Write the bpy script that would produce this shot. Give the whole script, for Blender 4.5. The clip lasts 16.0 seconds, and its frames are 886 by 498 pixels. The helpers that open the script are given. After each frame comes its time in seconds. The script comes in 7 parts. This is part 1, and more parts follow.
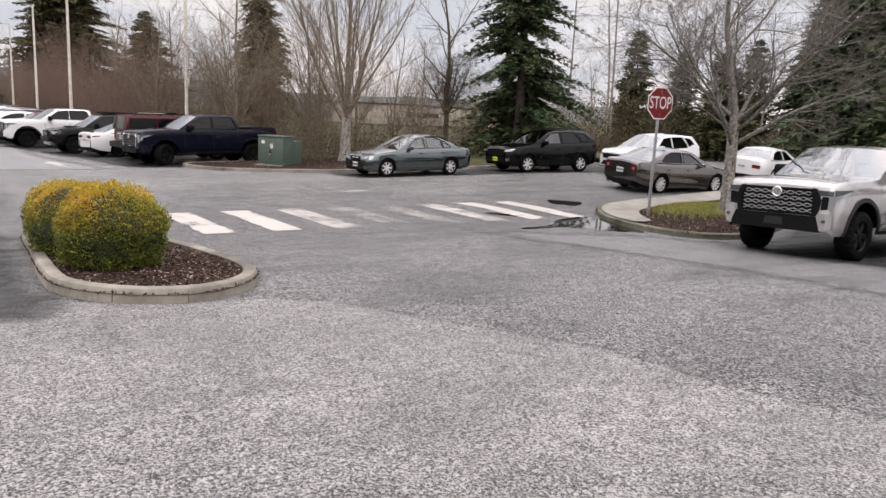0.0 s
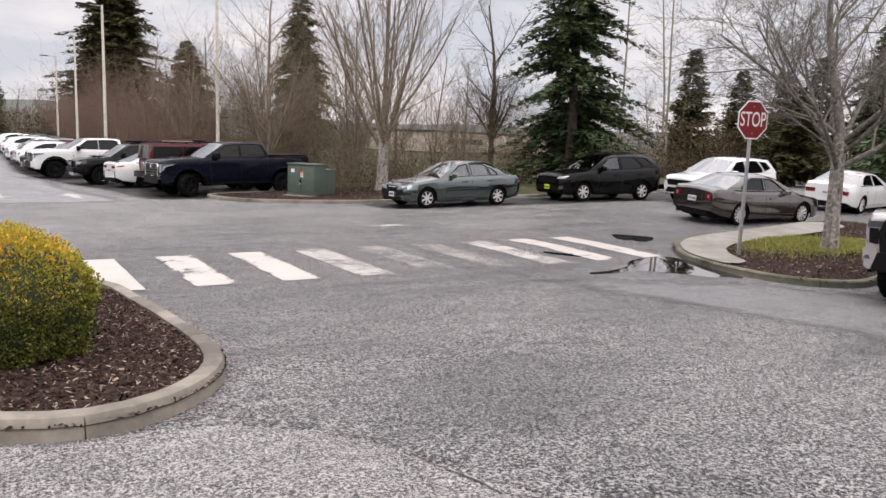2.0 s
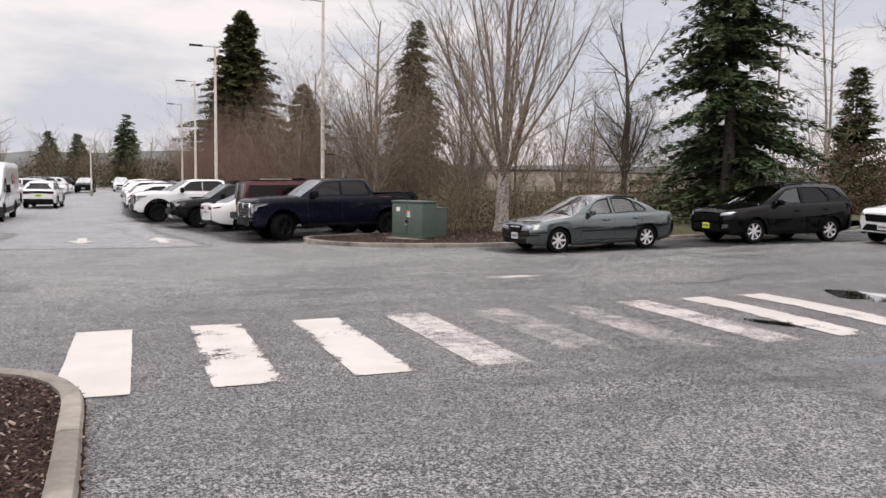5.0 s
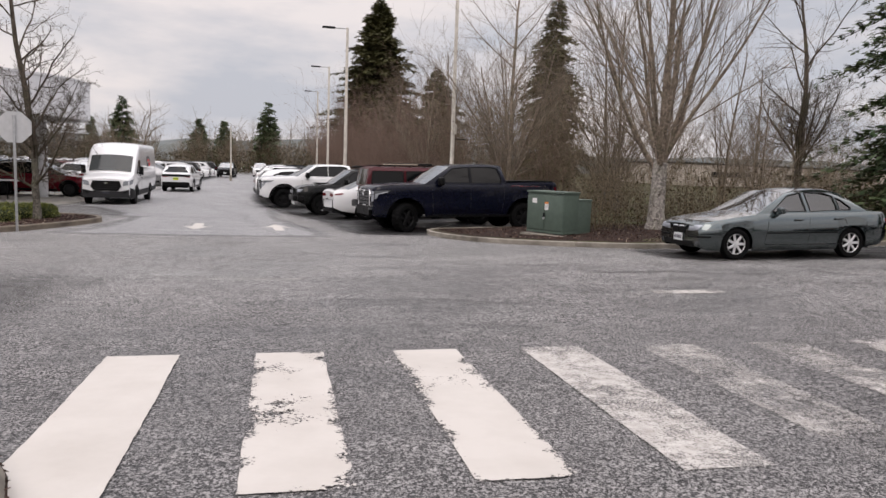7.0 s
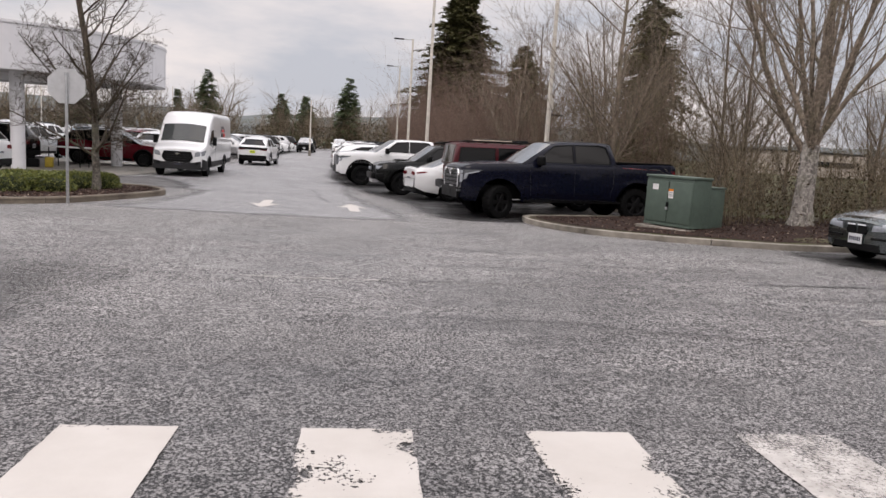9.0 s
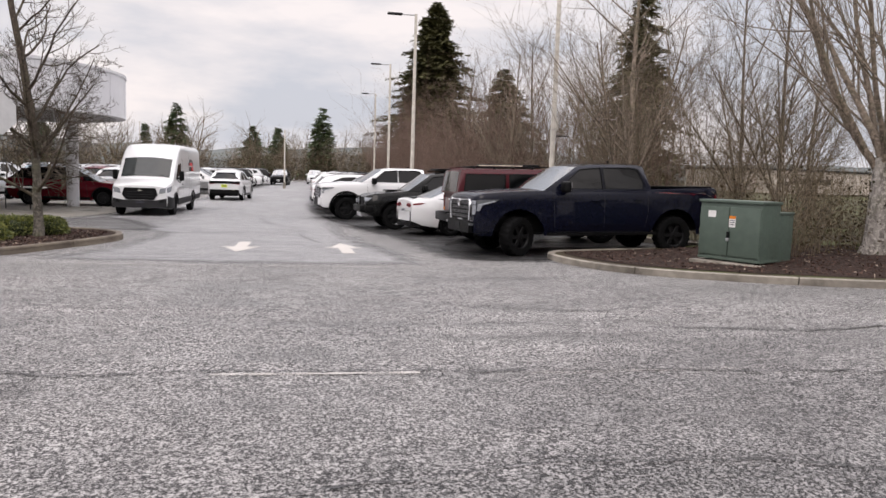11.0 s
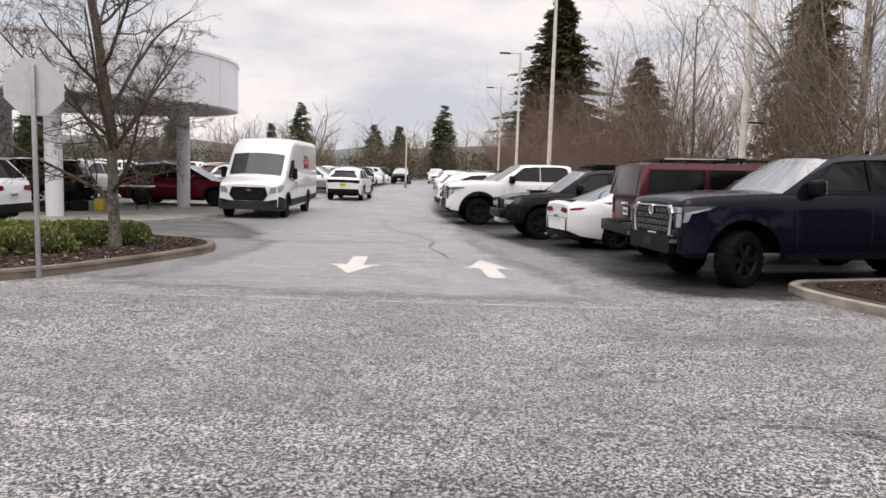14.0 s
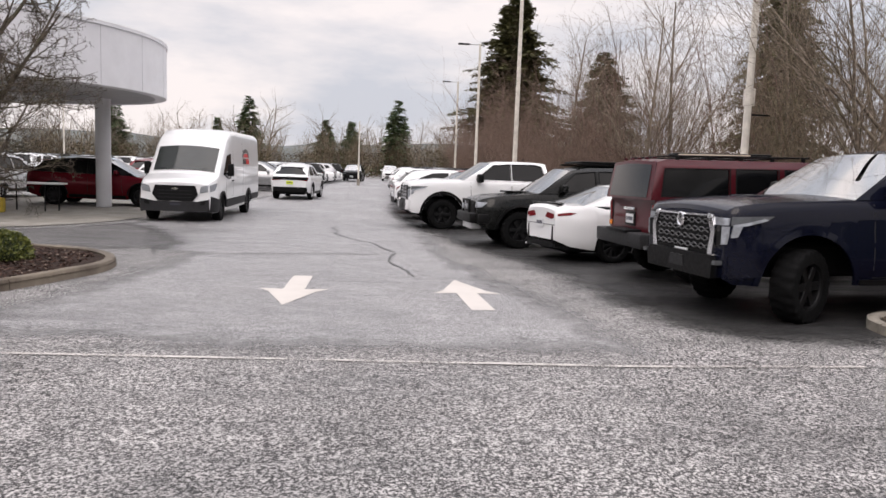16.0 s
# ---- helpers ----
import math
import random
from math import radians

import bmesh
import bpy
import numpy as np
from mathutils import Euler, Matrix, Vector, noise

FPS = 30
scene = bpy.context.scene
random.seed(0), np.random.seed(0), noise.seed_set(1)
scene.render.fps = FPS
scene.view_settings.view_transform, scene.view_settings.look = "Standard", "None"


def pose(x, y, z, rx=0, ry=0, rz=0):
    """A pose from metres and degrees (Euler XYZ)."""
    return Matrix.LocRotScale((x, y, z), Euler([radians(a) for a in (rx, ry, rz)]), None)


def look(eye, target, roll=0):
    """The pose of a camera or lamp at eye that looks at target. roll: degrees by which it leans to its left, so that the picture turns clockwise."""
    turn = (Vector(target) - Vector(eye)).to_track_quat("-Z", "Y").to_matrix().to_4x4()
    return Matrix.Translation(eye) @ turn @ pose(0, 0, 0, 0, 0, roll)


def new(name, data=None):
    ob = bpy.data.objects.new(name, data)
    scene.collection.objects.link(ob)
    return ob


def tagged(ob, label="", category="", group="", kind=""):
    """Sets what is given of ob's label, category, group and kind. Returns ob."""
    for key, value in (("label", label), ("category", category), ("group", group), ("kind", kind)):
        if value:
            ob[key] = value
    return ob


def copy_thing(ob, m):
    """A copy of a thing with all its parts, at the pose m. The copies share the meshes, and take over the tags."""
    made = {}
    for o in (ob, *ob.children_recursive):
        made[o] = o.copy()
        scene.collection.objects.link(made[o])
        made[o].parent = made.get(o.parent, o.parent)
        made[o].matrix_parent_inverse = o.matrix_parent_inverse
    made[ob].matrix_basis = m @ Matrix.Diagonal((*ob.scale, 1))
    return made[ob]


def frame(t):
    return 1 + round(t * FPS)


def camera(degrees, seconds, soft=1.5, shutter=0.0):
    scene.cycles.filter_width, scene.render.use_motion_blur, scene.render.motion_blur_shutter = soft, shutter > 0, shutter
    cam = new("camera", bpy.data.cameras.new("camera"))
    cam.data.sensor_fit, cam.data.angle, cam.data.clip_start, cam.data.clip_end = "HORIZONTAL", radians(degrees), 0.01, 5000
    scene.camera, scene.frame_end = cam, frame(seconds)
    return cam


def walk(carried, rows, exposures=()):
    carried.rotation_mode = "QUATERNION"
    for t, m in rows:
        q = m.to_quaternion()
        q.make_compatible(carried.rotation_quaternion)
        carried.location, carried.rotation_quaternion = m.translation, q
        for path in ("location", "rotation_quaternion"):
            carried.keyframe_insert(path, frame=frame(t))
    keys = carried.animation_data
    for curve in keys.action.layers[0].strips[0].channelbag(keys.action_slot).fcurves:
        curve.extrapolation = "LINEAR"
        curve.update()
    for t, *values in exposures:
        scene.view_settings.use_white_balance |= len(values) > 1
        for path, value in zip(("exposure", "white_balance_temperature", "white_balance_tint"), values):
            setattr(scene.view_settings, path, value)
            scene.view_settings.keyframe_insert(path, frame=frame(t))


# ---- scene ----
cam = camera(62.4, 16.0)
METRES, EYE, TILT, LEAN, TURN = 22.6, 1.469, 0.0, 0.0, -35.4
ROWS = [
    (0.0, 0.0, 0.0, 0.0, 0.51, -10.41, -2.8),
    (0.5, -0.0025, 0.0277, 0.0004, -0.59, -7.64, -2.1),
    (1.0, -0.0036, 0.0585, -0.0003, 0.01, -7.37, -0.9),
    (1.5, -0.0052, 0.0883, -0.0026, 1.65, -8.32, -1.33),
    (2.0, -0.0062, 0.1212, -0.0044, 3.8, -8.49, -2.13),
    (2.5, -0.0091, 0.1523, -0.0065, 5.6, -8.17, -2.53),
    (3.0, -0.0133, 0.1823, -0.0081, 7.31, -7.53, -2.43),
    (3.5, -0.0191, 0.213, -0.0108, 8.85, -6.82, -2.04),
    (6.0, -0.0564, 0.3619, -0.0208, 16.61, -5.2, -0.92),
    (6.5, -0.0669, 0.3908, -0.0214, 19.61, -5.63, -1.2),
    (7.0, -0.0807, 0.4201, -0.0239, 22.94, -6.48, -1.97),
    (7.5, -0.0935, 0.4475, -0.0268, 25.75, -7.49, -2.8),
    (8.0, -0.1098, 0.4724, -0.0284, 27.94, -8.1, -3.36),
    (8.5, -0.1288, 0.4974, -0.0296, 29.25, -8.4, -3.62),
    (11.0, -0.2387, 0.6143, -0.0333, 26.84, -5.99, -1.8),
    (11.5, -0.2591, 0.6401, -0.034, 27.46, -5.59, -2.03),
    (12.0, -0.28, 0.6647, -0.0352, 29.34, -5.85, -2.35),
    (12.5, -0.2969, 0.6876, -0.0356, 31.72, -5.98, -2.6),
    (13.0, -0.318, 0.7112, -0.0367, 34.09, -6.29, -2.57),
    (13.5, -0.3387, 0.7347, -0.0373, 35.57, -6.3, -2.3),
    (14.0, -0.3632, 0.7589, -0.0376, 35.99, -6.34, -1.75),
    (14.5, -0.384, 0.7826, -0.0374, 35.36, -6.12, -1.56),
    (15.0, -0.4039, 0.8051, -0.0377, 34.36, -6.11, -1.52),
    (15.5, -0.423, 0.8302, -0.0384, 33.18, -6.16, -1.75),
    (16.0, -0.4425, 0.8554, -0.0386, 32.32, -6.43, -2.1),
]
walk(cam, [(t, pose(0, 0, EYE, TILT, LEAN, TURN) @ pose(METRES * x, METRES * y, METRES * z, 90 + pitch, roll, yaw)) for t, x, y, z, yaw, pitch, roll in ROWS],
     [(0.0, 0.10, 6900, 17), (3.5, 0.10, 6900, 17), (6.0, -0.10, 6900, 17), (7.0, -0.18, 6900, 17), (8.5, -0.18, 6900, 17), (11.0, 0.02, 6900, 17), (16.0, 0.04, 6900, 17)])

# ---- small tools ----
from mathutils.geometry import delaunay_2d_cdt, tessellate_polygon


def smooth01(a, b, v):
    v = np.clip((np.asarray(v, float) - a) / (b - a), 0, 1)
    return v * v * (3 - 2 * v)


FALL_Y = [-30, 0, 4, 7.8, 12, 15, 18, 23, 31, 35, 45, 80]
FALL_Z = [.6, 0, -.2, -.44, -.75, -.80, -.835, -.91, -1.08, -1.11, -1.18, -1.2]


def lie(x, y):
    """Height of the paving: a drive that falls to the lane and flattens out."""
    x, y = np.asarray(x, float), np.asarray(y, float)
    fall = sum(np.interp(y + o, FALL_Y, FALL_Z) for o in (-1, -.5, 0, .5, 1)) / 5
    side = 0.02 * np.clip(x - 5, 0, 16) * smooth01(15, 21, y) * (1 - smooth01(32, 42, y))
    tilt = -.031 * np.clip(x - np.clip(y * .5, 0, 4), -10, 12) * (1 - smooth01(7, 15, y))
    return fall + side + tilt


def hz(x, y):
    return float(lie(x, y))


def mesh_of(name, verts, faces):
    me = bpy.data.meshes.new(name)
    me.from_pydata([tuple(v) for v in verts], [], [tuple(f) for f in faces])
    me.update()
    return me


def finish(bm, angle=32):
    """Smooth faces, with sharp edges where they turn by more than the angle."""
    bmesh.ops.recalc_face_normals(bm, faces=bm.faces[:])
    for f in bm.faces:
        f.smooth = True
    for e in bm.edges:
        e.smooth = not (len(e.link_faces) == 2 and e.calc_face_angle(0) > radians(angle))
    return bm


def part(name, bm, material, parent=None, label="", angle=32):
    """Links a bmesh (or a ready mesh) as one mesh object under a thing."""
    if isinstance(bm, bmesh.types.BMesh):
        finish(bm, angle)
        me = bpy.data.meshes.new(name)
        bm.to_mesh(me)
        bm.free()
    else:
        me = bm
    if material is not None and not me.materials:
        me.materials.append(material)
    ob = new(name, me)
    if parent is not None:
        ob.parent = parent
    if label:
        ob["label"] = label
    return ob


def box(sx, sy, sz, at=(0, 0, 0), bevel=0.0, seg=2, bm=None, turn=None):
    b = bmesh.new()
    bmesh.ops.create_cube(b, size=1)
    bmesh.ops.scale(b, vec=(sx, sy, sz), verts=b.verts)
    if bevel:
        bmesh.ops.bevel(b, geom=b.edges[:], offset=bevel, segments=seg, profile=.6, affect="EDGES")
    if turn is not None:
        bmesh.ops.transform(b, matrix=turn, verts=b.verts)
    bmesh.ops.translate(b, vec=at, verts=b.verts)
    return b if bm is None else join(bm, b)


def join(bm, other):
    me = bpy.data.meshes.new("scrap")
    other.to_mesh(me)
    other.free()
    bm.from_mesh(me)
    bpy.data.meshes.remove(me)
    return bm


def lathe(profile, n=24, axis="z", caps=True):
    """Turns (radius, height) points round an axis."""
    bm = bmesh.new()
    rings = []
    for r, h in profile:
        ring = []
        for i in range(n):
            a = 2 * math.pi * i / n
            c, s = r * math.cos(a), r * math.sin(a)
            ring.append(bm.verts.new((c, s, h) if axis == "z" else (c, h, s)))
        rings.append(ring)
    for a, b in zip(rings, rings[1:]):
        for i in range(n):
            bm.faces.new((a[i], a[(i + 1) % n], b[(i + 1) % n], b[i]))
    for ring in (rings[0], rings[-1]) if caps else ():
        if profile[0][0] > 1e-6:
            try:
                bm.faces.new(ring)
            except ValueError:
                pass
    return bm


def prism(poly, thick, place):
    """A flat polygon of (u, v) given thickness; place maps (u, v, w) to a point."""
    bm = bmesh.new()
    a = [bm.verts.new(place(u, v, 0)) for u, v in poly]
    b = [bm.verts.new(place(u, v, thick)) for u, v in poly]
    bm.faces.new(a)
    bm.faces.new(b[::-1])
    for i in range(len(a)):
        j = (i + 1) % len(a)
        bm.faces.new((a[i], b[i], b[j], a[j]))
    return bm


def spline(points, step=.4, closed=False):
    """Catmull-Rom through the points, resampled."""
    pts = [Vector(p) for p in points]
    n, out = len(pts), []
    for i in range(n if closed else n - 1):
        if closed:
            p0, p1, p2, p3 = pts[i - 1], pts[i], pts[(i + 1) % n], pts[(i + 2) % n]
        else:
            p0, p1, p2, p3 = pts[max(i - 1, 0)], pts[i], pts[i + 1], pts[min(i + 2, n - 1)]
        k = max(1, round((p2 - p1).length / step))
        for j in range(k):
            t = j / k
            out.append(.5 * ((2 * p1) + (p2 - p0) * t + (2 * p0 - 5 * p1 + 4 * p2 - p3) * t * t + (3 * p1 - p0 - 3 * p2 + p3) * t ** 3))
    if not closed:
        out.append(pts[-1])
    return out


# ---- light ----
world = bpy.data.worlds.new("overcast")
scene.world = world
world.use_nodes = True
wn, wl = world.node_tree.nodes, world.node_tree.links
wn.clear()
SUN_UP, SUN_TURN = 42, 205
sky = wn.new("ShaderNodeTexSky")
sky.sky_type, sky.sun_disc, sky.sun_elevation, sky.sun_rotation = "NISHITA", False, radians(SUN_UP), radians(SUN_TURN)
sky.air_density, sky.dust_density, sky.ozone_density = 1.0, 4.0, 1.0
coord = wn.new("ShaderNodeTexCoord")
squash = wn.new("ShaderNodeMapping")
squash.inputs["Scale"].default_value = (1.0, 1.0, 3.2)
cloud = wn.new("ShaderNodeTexNoise")
cloud.inputs["Scale"].default_value, cloud.inputs["Detail"].default_value, cloud.inputs["Roughness"].default_value = 2.6, 6, .55
cramp = wn.new("ShaderNodeValToRGB")
cramp.color_ramp.elements[0].position, cramp.color_ramp.elements[0].color = .40, (.60, .66, .74, 1)
cramp.color_ramp.elements[1].position, cramp.color_ramp.elements[1].color = .60, (.95, .94, .947, 1)
lift = wn.new("ShaderNodeSeparateXYZ")
zen = wn.new("ShaderNodeMapRange")
zen.inputs["From Min"].default_value, zen.inputs["From Max"].default_value = 0.28, 1.0
zen.inputs["To Min"].default_value, zen.inputs["To Max"].default_value = 1.0, 3.6
veil = wn.new("ShaderNodeMix")
veil.data_type, veil.blend_type = "RGBA", "MULTIPLY"
veil.inputs["Factor"].default_value = 1.0
mixed = wn.new("ShaderNodeMix")
mixed.data_type = "RGBA"
mixed.inputs["Factor"].default_value = .06
scaled = wn.new("ShaderNodeMix")
scaled.data_type, scaled.blend_type = "RGBA", "MULTIPLY"
scaled.inputs["Factor"].default_value = 1.0
scaled.inputs["B"].default_value = (8, 8, 8, 1)
back = wn.new("ShaderNodeBackground")
wout = wn.new("ShaderNodeOutputWorld")
wl.new(coord.outputs["Generated"], squash.inputs["Vector"])
wl.new(squash.outputs["Vector"], cloud.inputs["Vector"])
wl.new(cloud.outputs["Fac"], cramp.inputs["Fac"])
wl.new(coord.outputs["Generated"], lift.inputs["Vector"])
wl.new(lift.outputs["Z"], zen.inputs["Value"])
wl.new(cramp.outputs["Color"], veil.inputs["A"])
wl.new(zen.outputs["Result"], veil.inputs["B"])
wl.new(veil.outputs["Result"], scaled.inputs["A"])
wl.new(scaled.outputs["Result"], mixed.inputs["A"])
wl.new(sky.outputs["Color"], mixed.inputs["B"])
wl.new(mixed.outputs["Result"], back.inputs["Color"])
back.inputs["Strength"].default_value = 0.125
wl.new(back.outputs["Background"], wout.inputs["Surface"])

sun = new("sun", bpy.data.lights.new("sun", "SUN"))
sun.data.energy, sun.data.angle, sun.data.color = 0.6, radians(25), (1.0, .96, .91)
sun.matrix_world = look((0, 0, 60), (60 * math.sin(radians(SUN_TURN + 180)) / math.tan(radians(SUN_UP)), 60 * math.cos(radians(SUN_TURN + 180)) / math.tan(radians(SUN_UP)), 0))


# ---- materials ----
class Stuff:
    """A node material, with short ways to add nodes."""

    def __init__(self, name, rough=.6, metal=0.0, spec=.5):
        self.m = bpy.data.materials.new(name)
        self.m.use_nodes = True
        self.n, self.l = self.m.node_tree.nodes, self.m.node_tree.links
        self.b = self.n["Principled BSDF"]
        self.out = self.n["Material Output"]
        self.b.inputs["Roughness"].default_value = rough
        self.b.inputs["Metallic"].default_value = metal
        self.b.inputs["Specular IOR Level"].default_value = spec
        self.c = self.n.new("ShaderNodeTexCoord").outputs["Object"]

    def put(self, where, what):
        if hasattr(what, "links"):
            self.l.new(what, where)
        else:
            where.default_value = what

    def noise(self, scale, detail=3, rough=.55, stretch=None, vec=None):
        t = self.n.new("ShaderNodeTexNoise")
        t.inputs["Scale"].default_value, t.inputs["Detail"].default_value, t.inputs["Roughness"].default_value = scale, detail, rough
        v = vec or self.c
        if stretch:
            mp = self.n.new("ShaderNodeMapping")
            mp.inputs["Scale"].default_value = stretch
            self.l.new(v, mp.inputs["Vector"])
            v = mp.outputs["Vector"]
        self.l.new(v, t.inputs["Vector"])
        return t.outputs["Fac"]

    def cells(self, scale, out="Color", feature="F1"):
        t = self.n.new("ShaderNodeTexVoronoi")
        t.feature = feature
        t.inputs["Scale"].default_value = scale
        self.l.new(self.c, t.inputs["Vector"])
        return t.outputs[out]

    def ramp(self, fac, *stops):
        r = self.n.new("ShaderNodeValToRGB")
        e = r.color_ramp.elements
        while len(e) < len(stops):
            e.new(.5)
        for k, (p, col) in zip(e, stops):
            k.position = p
            k.color = (*col, 1) if hasattr(col, "__len__") else (col, col, col, 1)
        self.l.new(fac, r.inputs["Fac"])
        return r.outputs["Color"]

    def mix(self, fac, a, b, how="MIX"):
        x = self.n.new("ShaderNodeMix")
        x.data_type, x.blend_type = "RGBA", how
        self.put(x.inputs["Factor"], fac)
        for k, v in (("A", a), ("B", b)):
            self.put(x.inputs[k], v if hasattr(v, "links") else (*v, 1))
        return x.outputs["Result"]

    def math(self, how, a, b=0.0):
        x = self.n.new("ShaderNodeMath")
        x.operation = how
        self.put(x.inputs[0], a)
        self.put(x.inputs[1], b)
        return x.outputs[0]

    def height(self, h, strength=.3, dist=.01):
        x = self.n.new("ShaderNodeBump")
        x.inputs["Strength"].default_value, x.inputs["Distance"].default_value = strength, dist
        self.put(x.inputs["Height"], h)
        self.l.new(x.outputs["Normal"], self.b.inputs["Normal"])

    def chance(self):
        return self.n.new("ShaderNodeObjectInfo").outputs["Random"]

    def island(self):
        return self.n.new("ShaderNodeNewGeometry").outputs["Random Per Island"]

    def colour(self, c):
        self.put(self.b.inputs["Base Color"], c if hasattr(c, "links") else (*c, 1))
        return self

    def rough(self, r):
        self.put(self.b.inputs["Roughness"], r)
        return self


def plain(name, col, rough=.5, metal=0.0, vary=.12, scale=6.0, bump=0.0, spec=.5):
    s = Stuff(name, rough, metal, spec)
    lo = tuple(max(0, c * (1 - vary)) for c in col)
    hi = tuple(min(1, c * (1 + vary)) for c in col)
    n = s.noise(scale, 5, .6)
    s.colour(s.ramp(n, (.3, lo), (.7, hi)))
    s.rough(s.ramp(s.noise(scale * 2.7, 3), (.3, max(rough - .07, .02)), (.7, min(rough + .1, 1))))
    if bump:
        s.height(s.noise(scale * 6, 4), bump, .006)
    return s.m


def paint(name, col, metal=0.0, rough=.28, dirt=.35):
    """Car paint under a clear coat, with a thin uneven road film."""
    dark = sum(col) < .2
    s = Stuff(name, rough, metal, .06 if dark else .5)
    s.b.inputs["Coat Weight"].default_value, s.b.inputs["Coat Roughness"].default_value = (.34 if dark else 1.0), .012
    s.b.inputs["Coat IOR"].default_value = 1.75 if metal > .8 else 1.5
    film = s.ramp(s.noise(14, 6, .75), (.35, 0.0), (.8, dirt))
    s.colour(s.mix(film, col, tuple(.5 * c + .02 for c in col)))
    s.rough(s.ramp(s.noise(30, 4), (.3, rough - .02), (.75, rough + .03)))
    return s.m


def asphalt(name, dark, light, chips, wet=.5, coarse=60.0, spec=.3, beyond=None, feather=0):
    """Weathered asphalt: bound stones, open pits, worn and damp areas. feather: how wide its edge fades. beyond: paler
    colours mixed in along y, between two lengths.
    """
    s = Stuff(name, .6, 0, spec)
    big = s.noise(.3, 5, .6)
    mid = s.noise(2.2, 6, .7)
    streak = s.noise(.9, 5, .65, (.3, 2.4, 1))
    blend = s.math("ADD", s.math("MULTIPLY", big, .4), s.math("ADD", s.math("MULTIPLY", mid, .35), s.math("MULTIPLY", streak, .25)))
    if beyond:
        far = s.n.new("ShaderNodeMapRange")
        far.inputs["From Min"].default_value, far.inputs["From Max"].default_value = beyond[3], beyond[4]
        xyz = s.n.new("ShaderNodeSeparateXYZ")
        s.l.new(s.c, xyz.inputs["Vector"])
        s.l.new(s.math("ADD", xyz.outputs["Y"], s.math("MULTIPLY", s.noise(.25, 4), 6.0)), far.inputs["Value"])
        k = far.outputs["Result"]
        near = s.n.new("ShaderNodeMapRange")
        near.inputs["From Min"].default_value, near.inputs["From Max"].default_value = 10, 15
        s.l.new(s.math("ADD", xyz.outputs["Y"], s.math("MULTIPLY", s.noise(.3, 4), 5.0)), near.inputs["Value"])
        # At low y all three colours are 1.2 times as bright.
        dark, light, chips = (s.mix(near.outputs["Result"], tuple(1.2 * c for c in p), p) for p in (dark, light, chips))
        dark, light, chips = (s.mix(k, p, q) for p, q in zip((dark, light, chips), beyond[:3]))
    base = s.mix(s.ramp(blend, (.38, 0.0), (.62, 1.0)), dark, light)
    stone = s.cells(coarse)
    grey = s.n.new("ShaderNodeRGBToBW")
    s.l.new(stone, grey.inputs["Color"])
    grit = s.noise(coarse * .42, 6, .82)
    fleck = s.noise(9.0, 6, .8, (.8, 1.1, 1))
    speck = s.math("ADD", s.math("MULTIPLY", grit, .70), s.math("ADD", s.math("MULTIPLY", fleck, .14), s.math("MULTIPLY", grey.outputs["Val"], .16)))
    chip = s.ramp(speck, (.50, 0.0), (.535, .6), (.575, 1.0))
    chip = s.math("MULTIPLY", chip, s.ramp(s.math("ADD", s.math("MULTIPLY", s.noise(.55, 5, .65), .5), s.math("MULTIPLY", streak, .5)), (.40, .55), (.58, 1.0)))
    pit = s.ramp(speck, (.44, 0.0), (.475, 1.0))
    col = s.mix(chip, base, chips)
    col = s.mix(pit, s.mix(.80, base, (.006, .006, .007)), col)
    s.colour(col)
    s.rough(s.ramp(s.math("ADD", s.math("MULTIPLY", big, .45), s.math("MULTIPLY", streak, .55)), (.40, .50 - .2 * wet), (.60, .78 - .13 * wet)))
    h = s.math("ADD", s.math("MULTIPLY", grey.outputs["Val"], .35), s.math("MULTIPLY", pit, .8))
    s.height(h, .7, .006)
    if feather:
        rim = s.n.new("ShaderNodeAttribute")
        rim.attribute_name = "rim"
        clear = s.n.new("ShaderNodeBsdfTransparent")
        m = s.n.new("ShaderNodeMixShader")
        edge = s.math("ADD", s.math("DIVIDE", rim.outputs["Fac"], float(feather)), s.math("MULTIPLY", s.math("SUBTRACT", s.noise(1.6 / feather, 6, .7), .5), 1.1))
        s.l.new(s.ramp(edge, (.12, 0.0), (.75, 1.0)), m.inputs["Fac"])
        s.l.new(clear.outputs["BSDF"], m.inputs[1])
        s.l.new(s.b.outputs["BSDF"], m.inputs[2])
        s.l.new(m.outputs["Shader"], s.out.inputs["Surface"])
    return s.m


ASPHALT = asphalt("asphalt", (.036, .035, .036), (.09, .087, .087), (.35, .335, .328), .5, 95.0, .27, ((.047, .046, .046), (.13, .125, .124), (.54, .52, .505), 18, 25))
ASPHALT_OLD = asphalt("asphalt_old", (.105, .099, .097), (.205, .194, .189), (.47, .45, .438), .35, 125.0, .3)
ASPHALT_NEW = asphalt("asphalt_new", (.125, .121, .123), (.25, .245, .247), (.42, .415, .415), .9, 120.0, .5, None, 1)
ASPHALT_SIDE = asphalt("asphalt_side", (.085, .082, .083), (.18, .175, .177), (.33, .325, .325), .8, 120.0, .4, None, 1)
ASPHALT_MID = asphalt("asphalt_mid", (.034, .033, .0335), (.085, .082, .082), (.28, .27, .262), .6, 98.0, .27, None, 1)
ASPHALT_LANE = asphalt("asphalt_lane", (.036, .035, .0355), (.09, .087, .087), (.31, .298, .29), .5, 95.0, .27, None, 4)
# Darkest colours: damp ground, and painted shade under parked cars.
ASPHALT_WET_SHADE = asphalt("asphalt_wet_shade", (.010, .0097, .010), (.028, .0275, .0275), (.075, .073, .072), 1.0, 110.0, .3, None, 1)


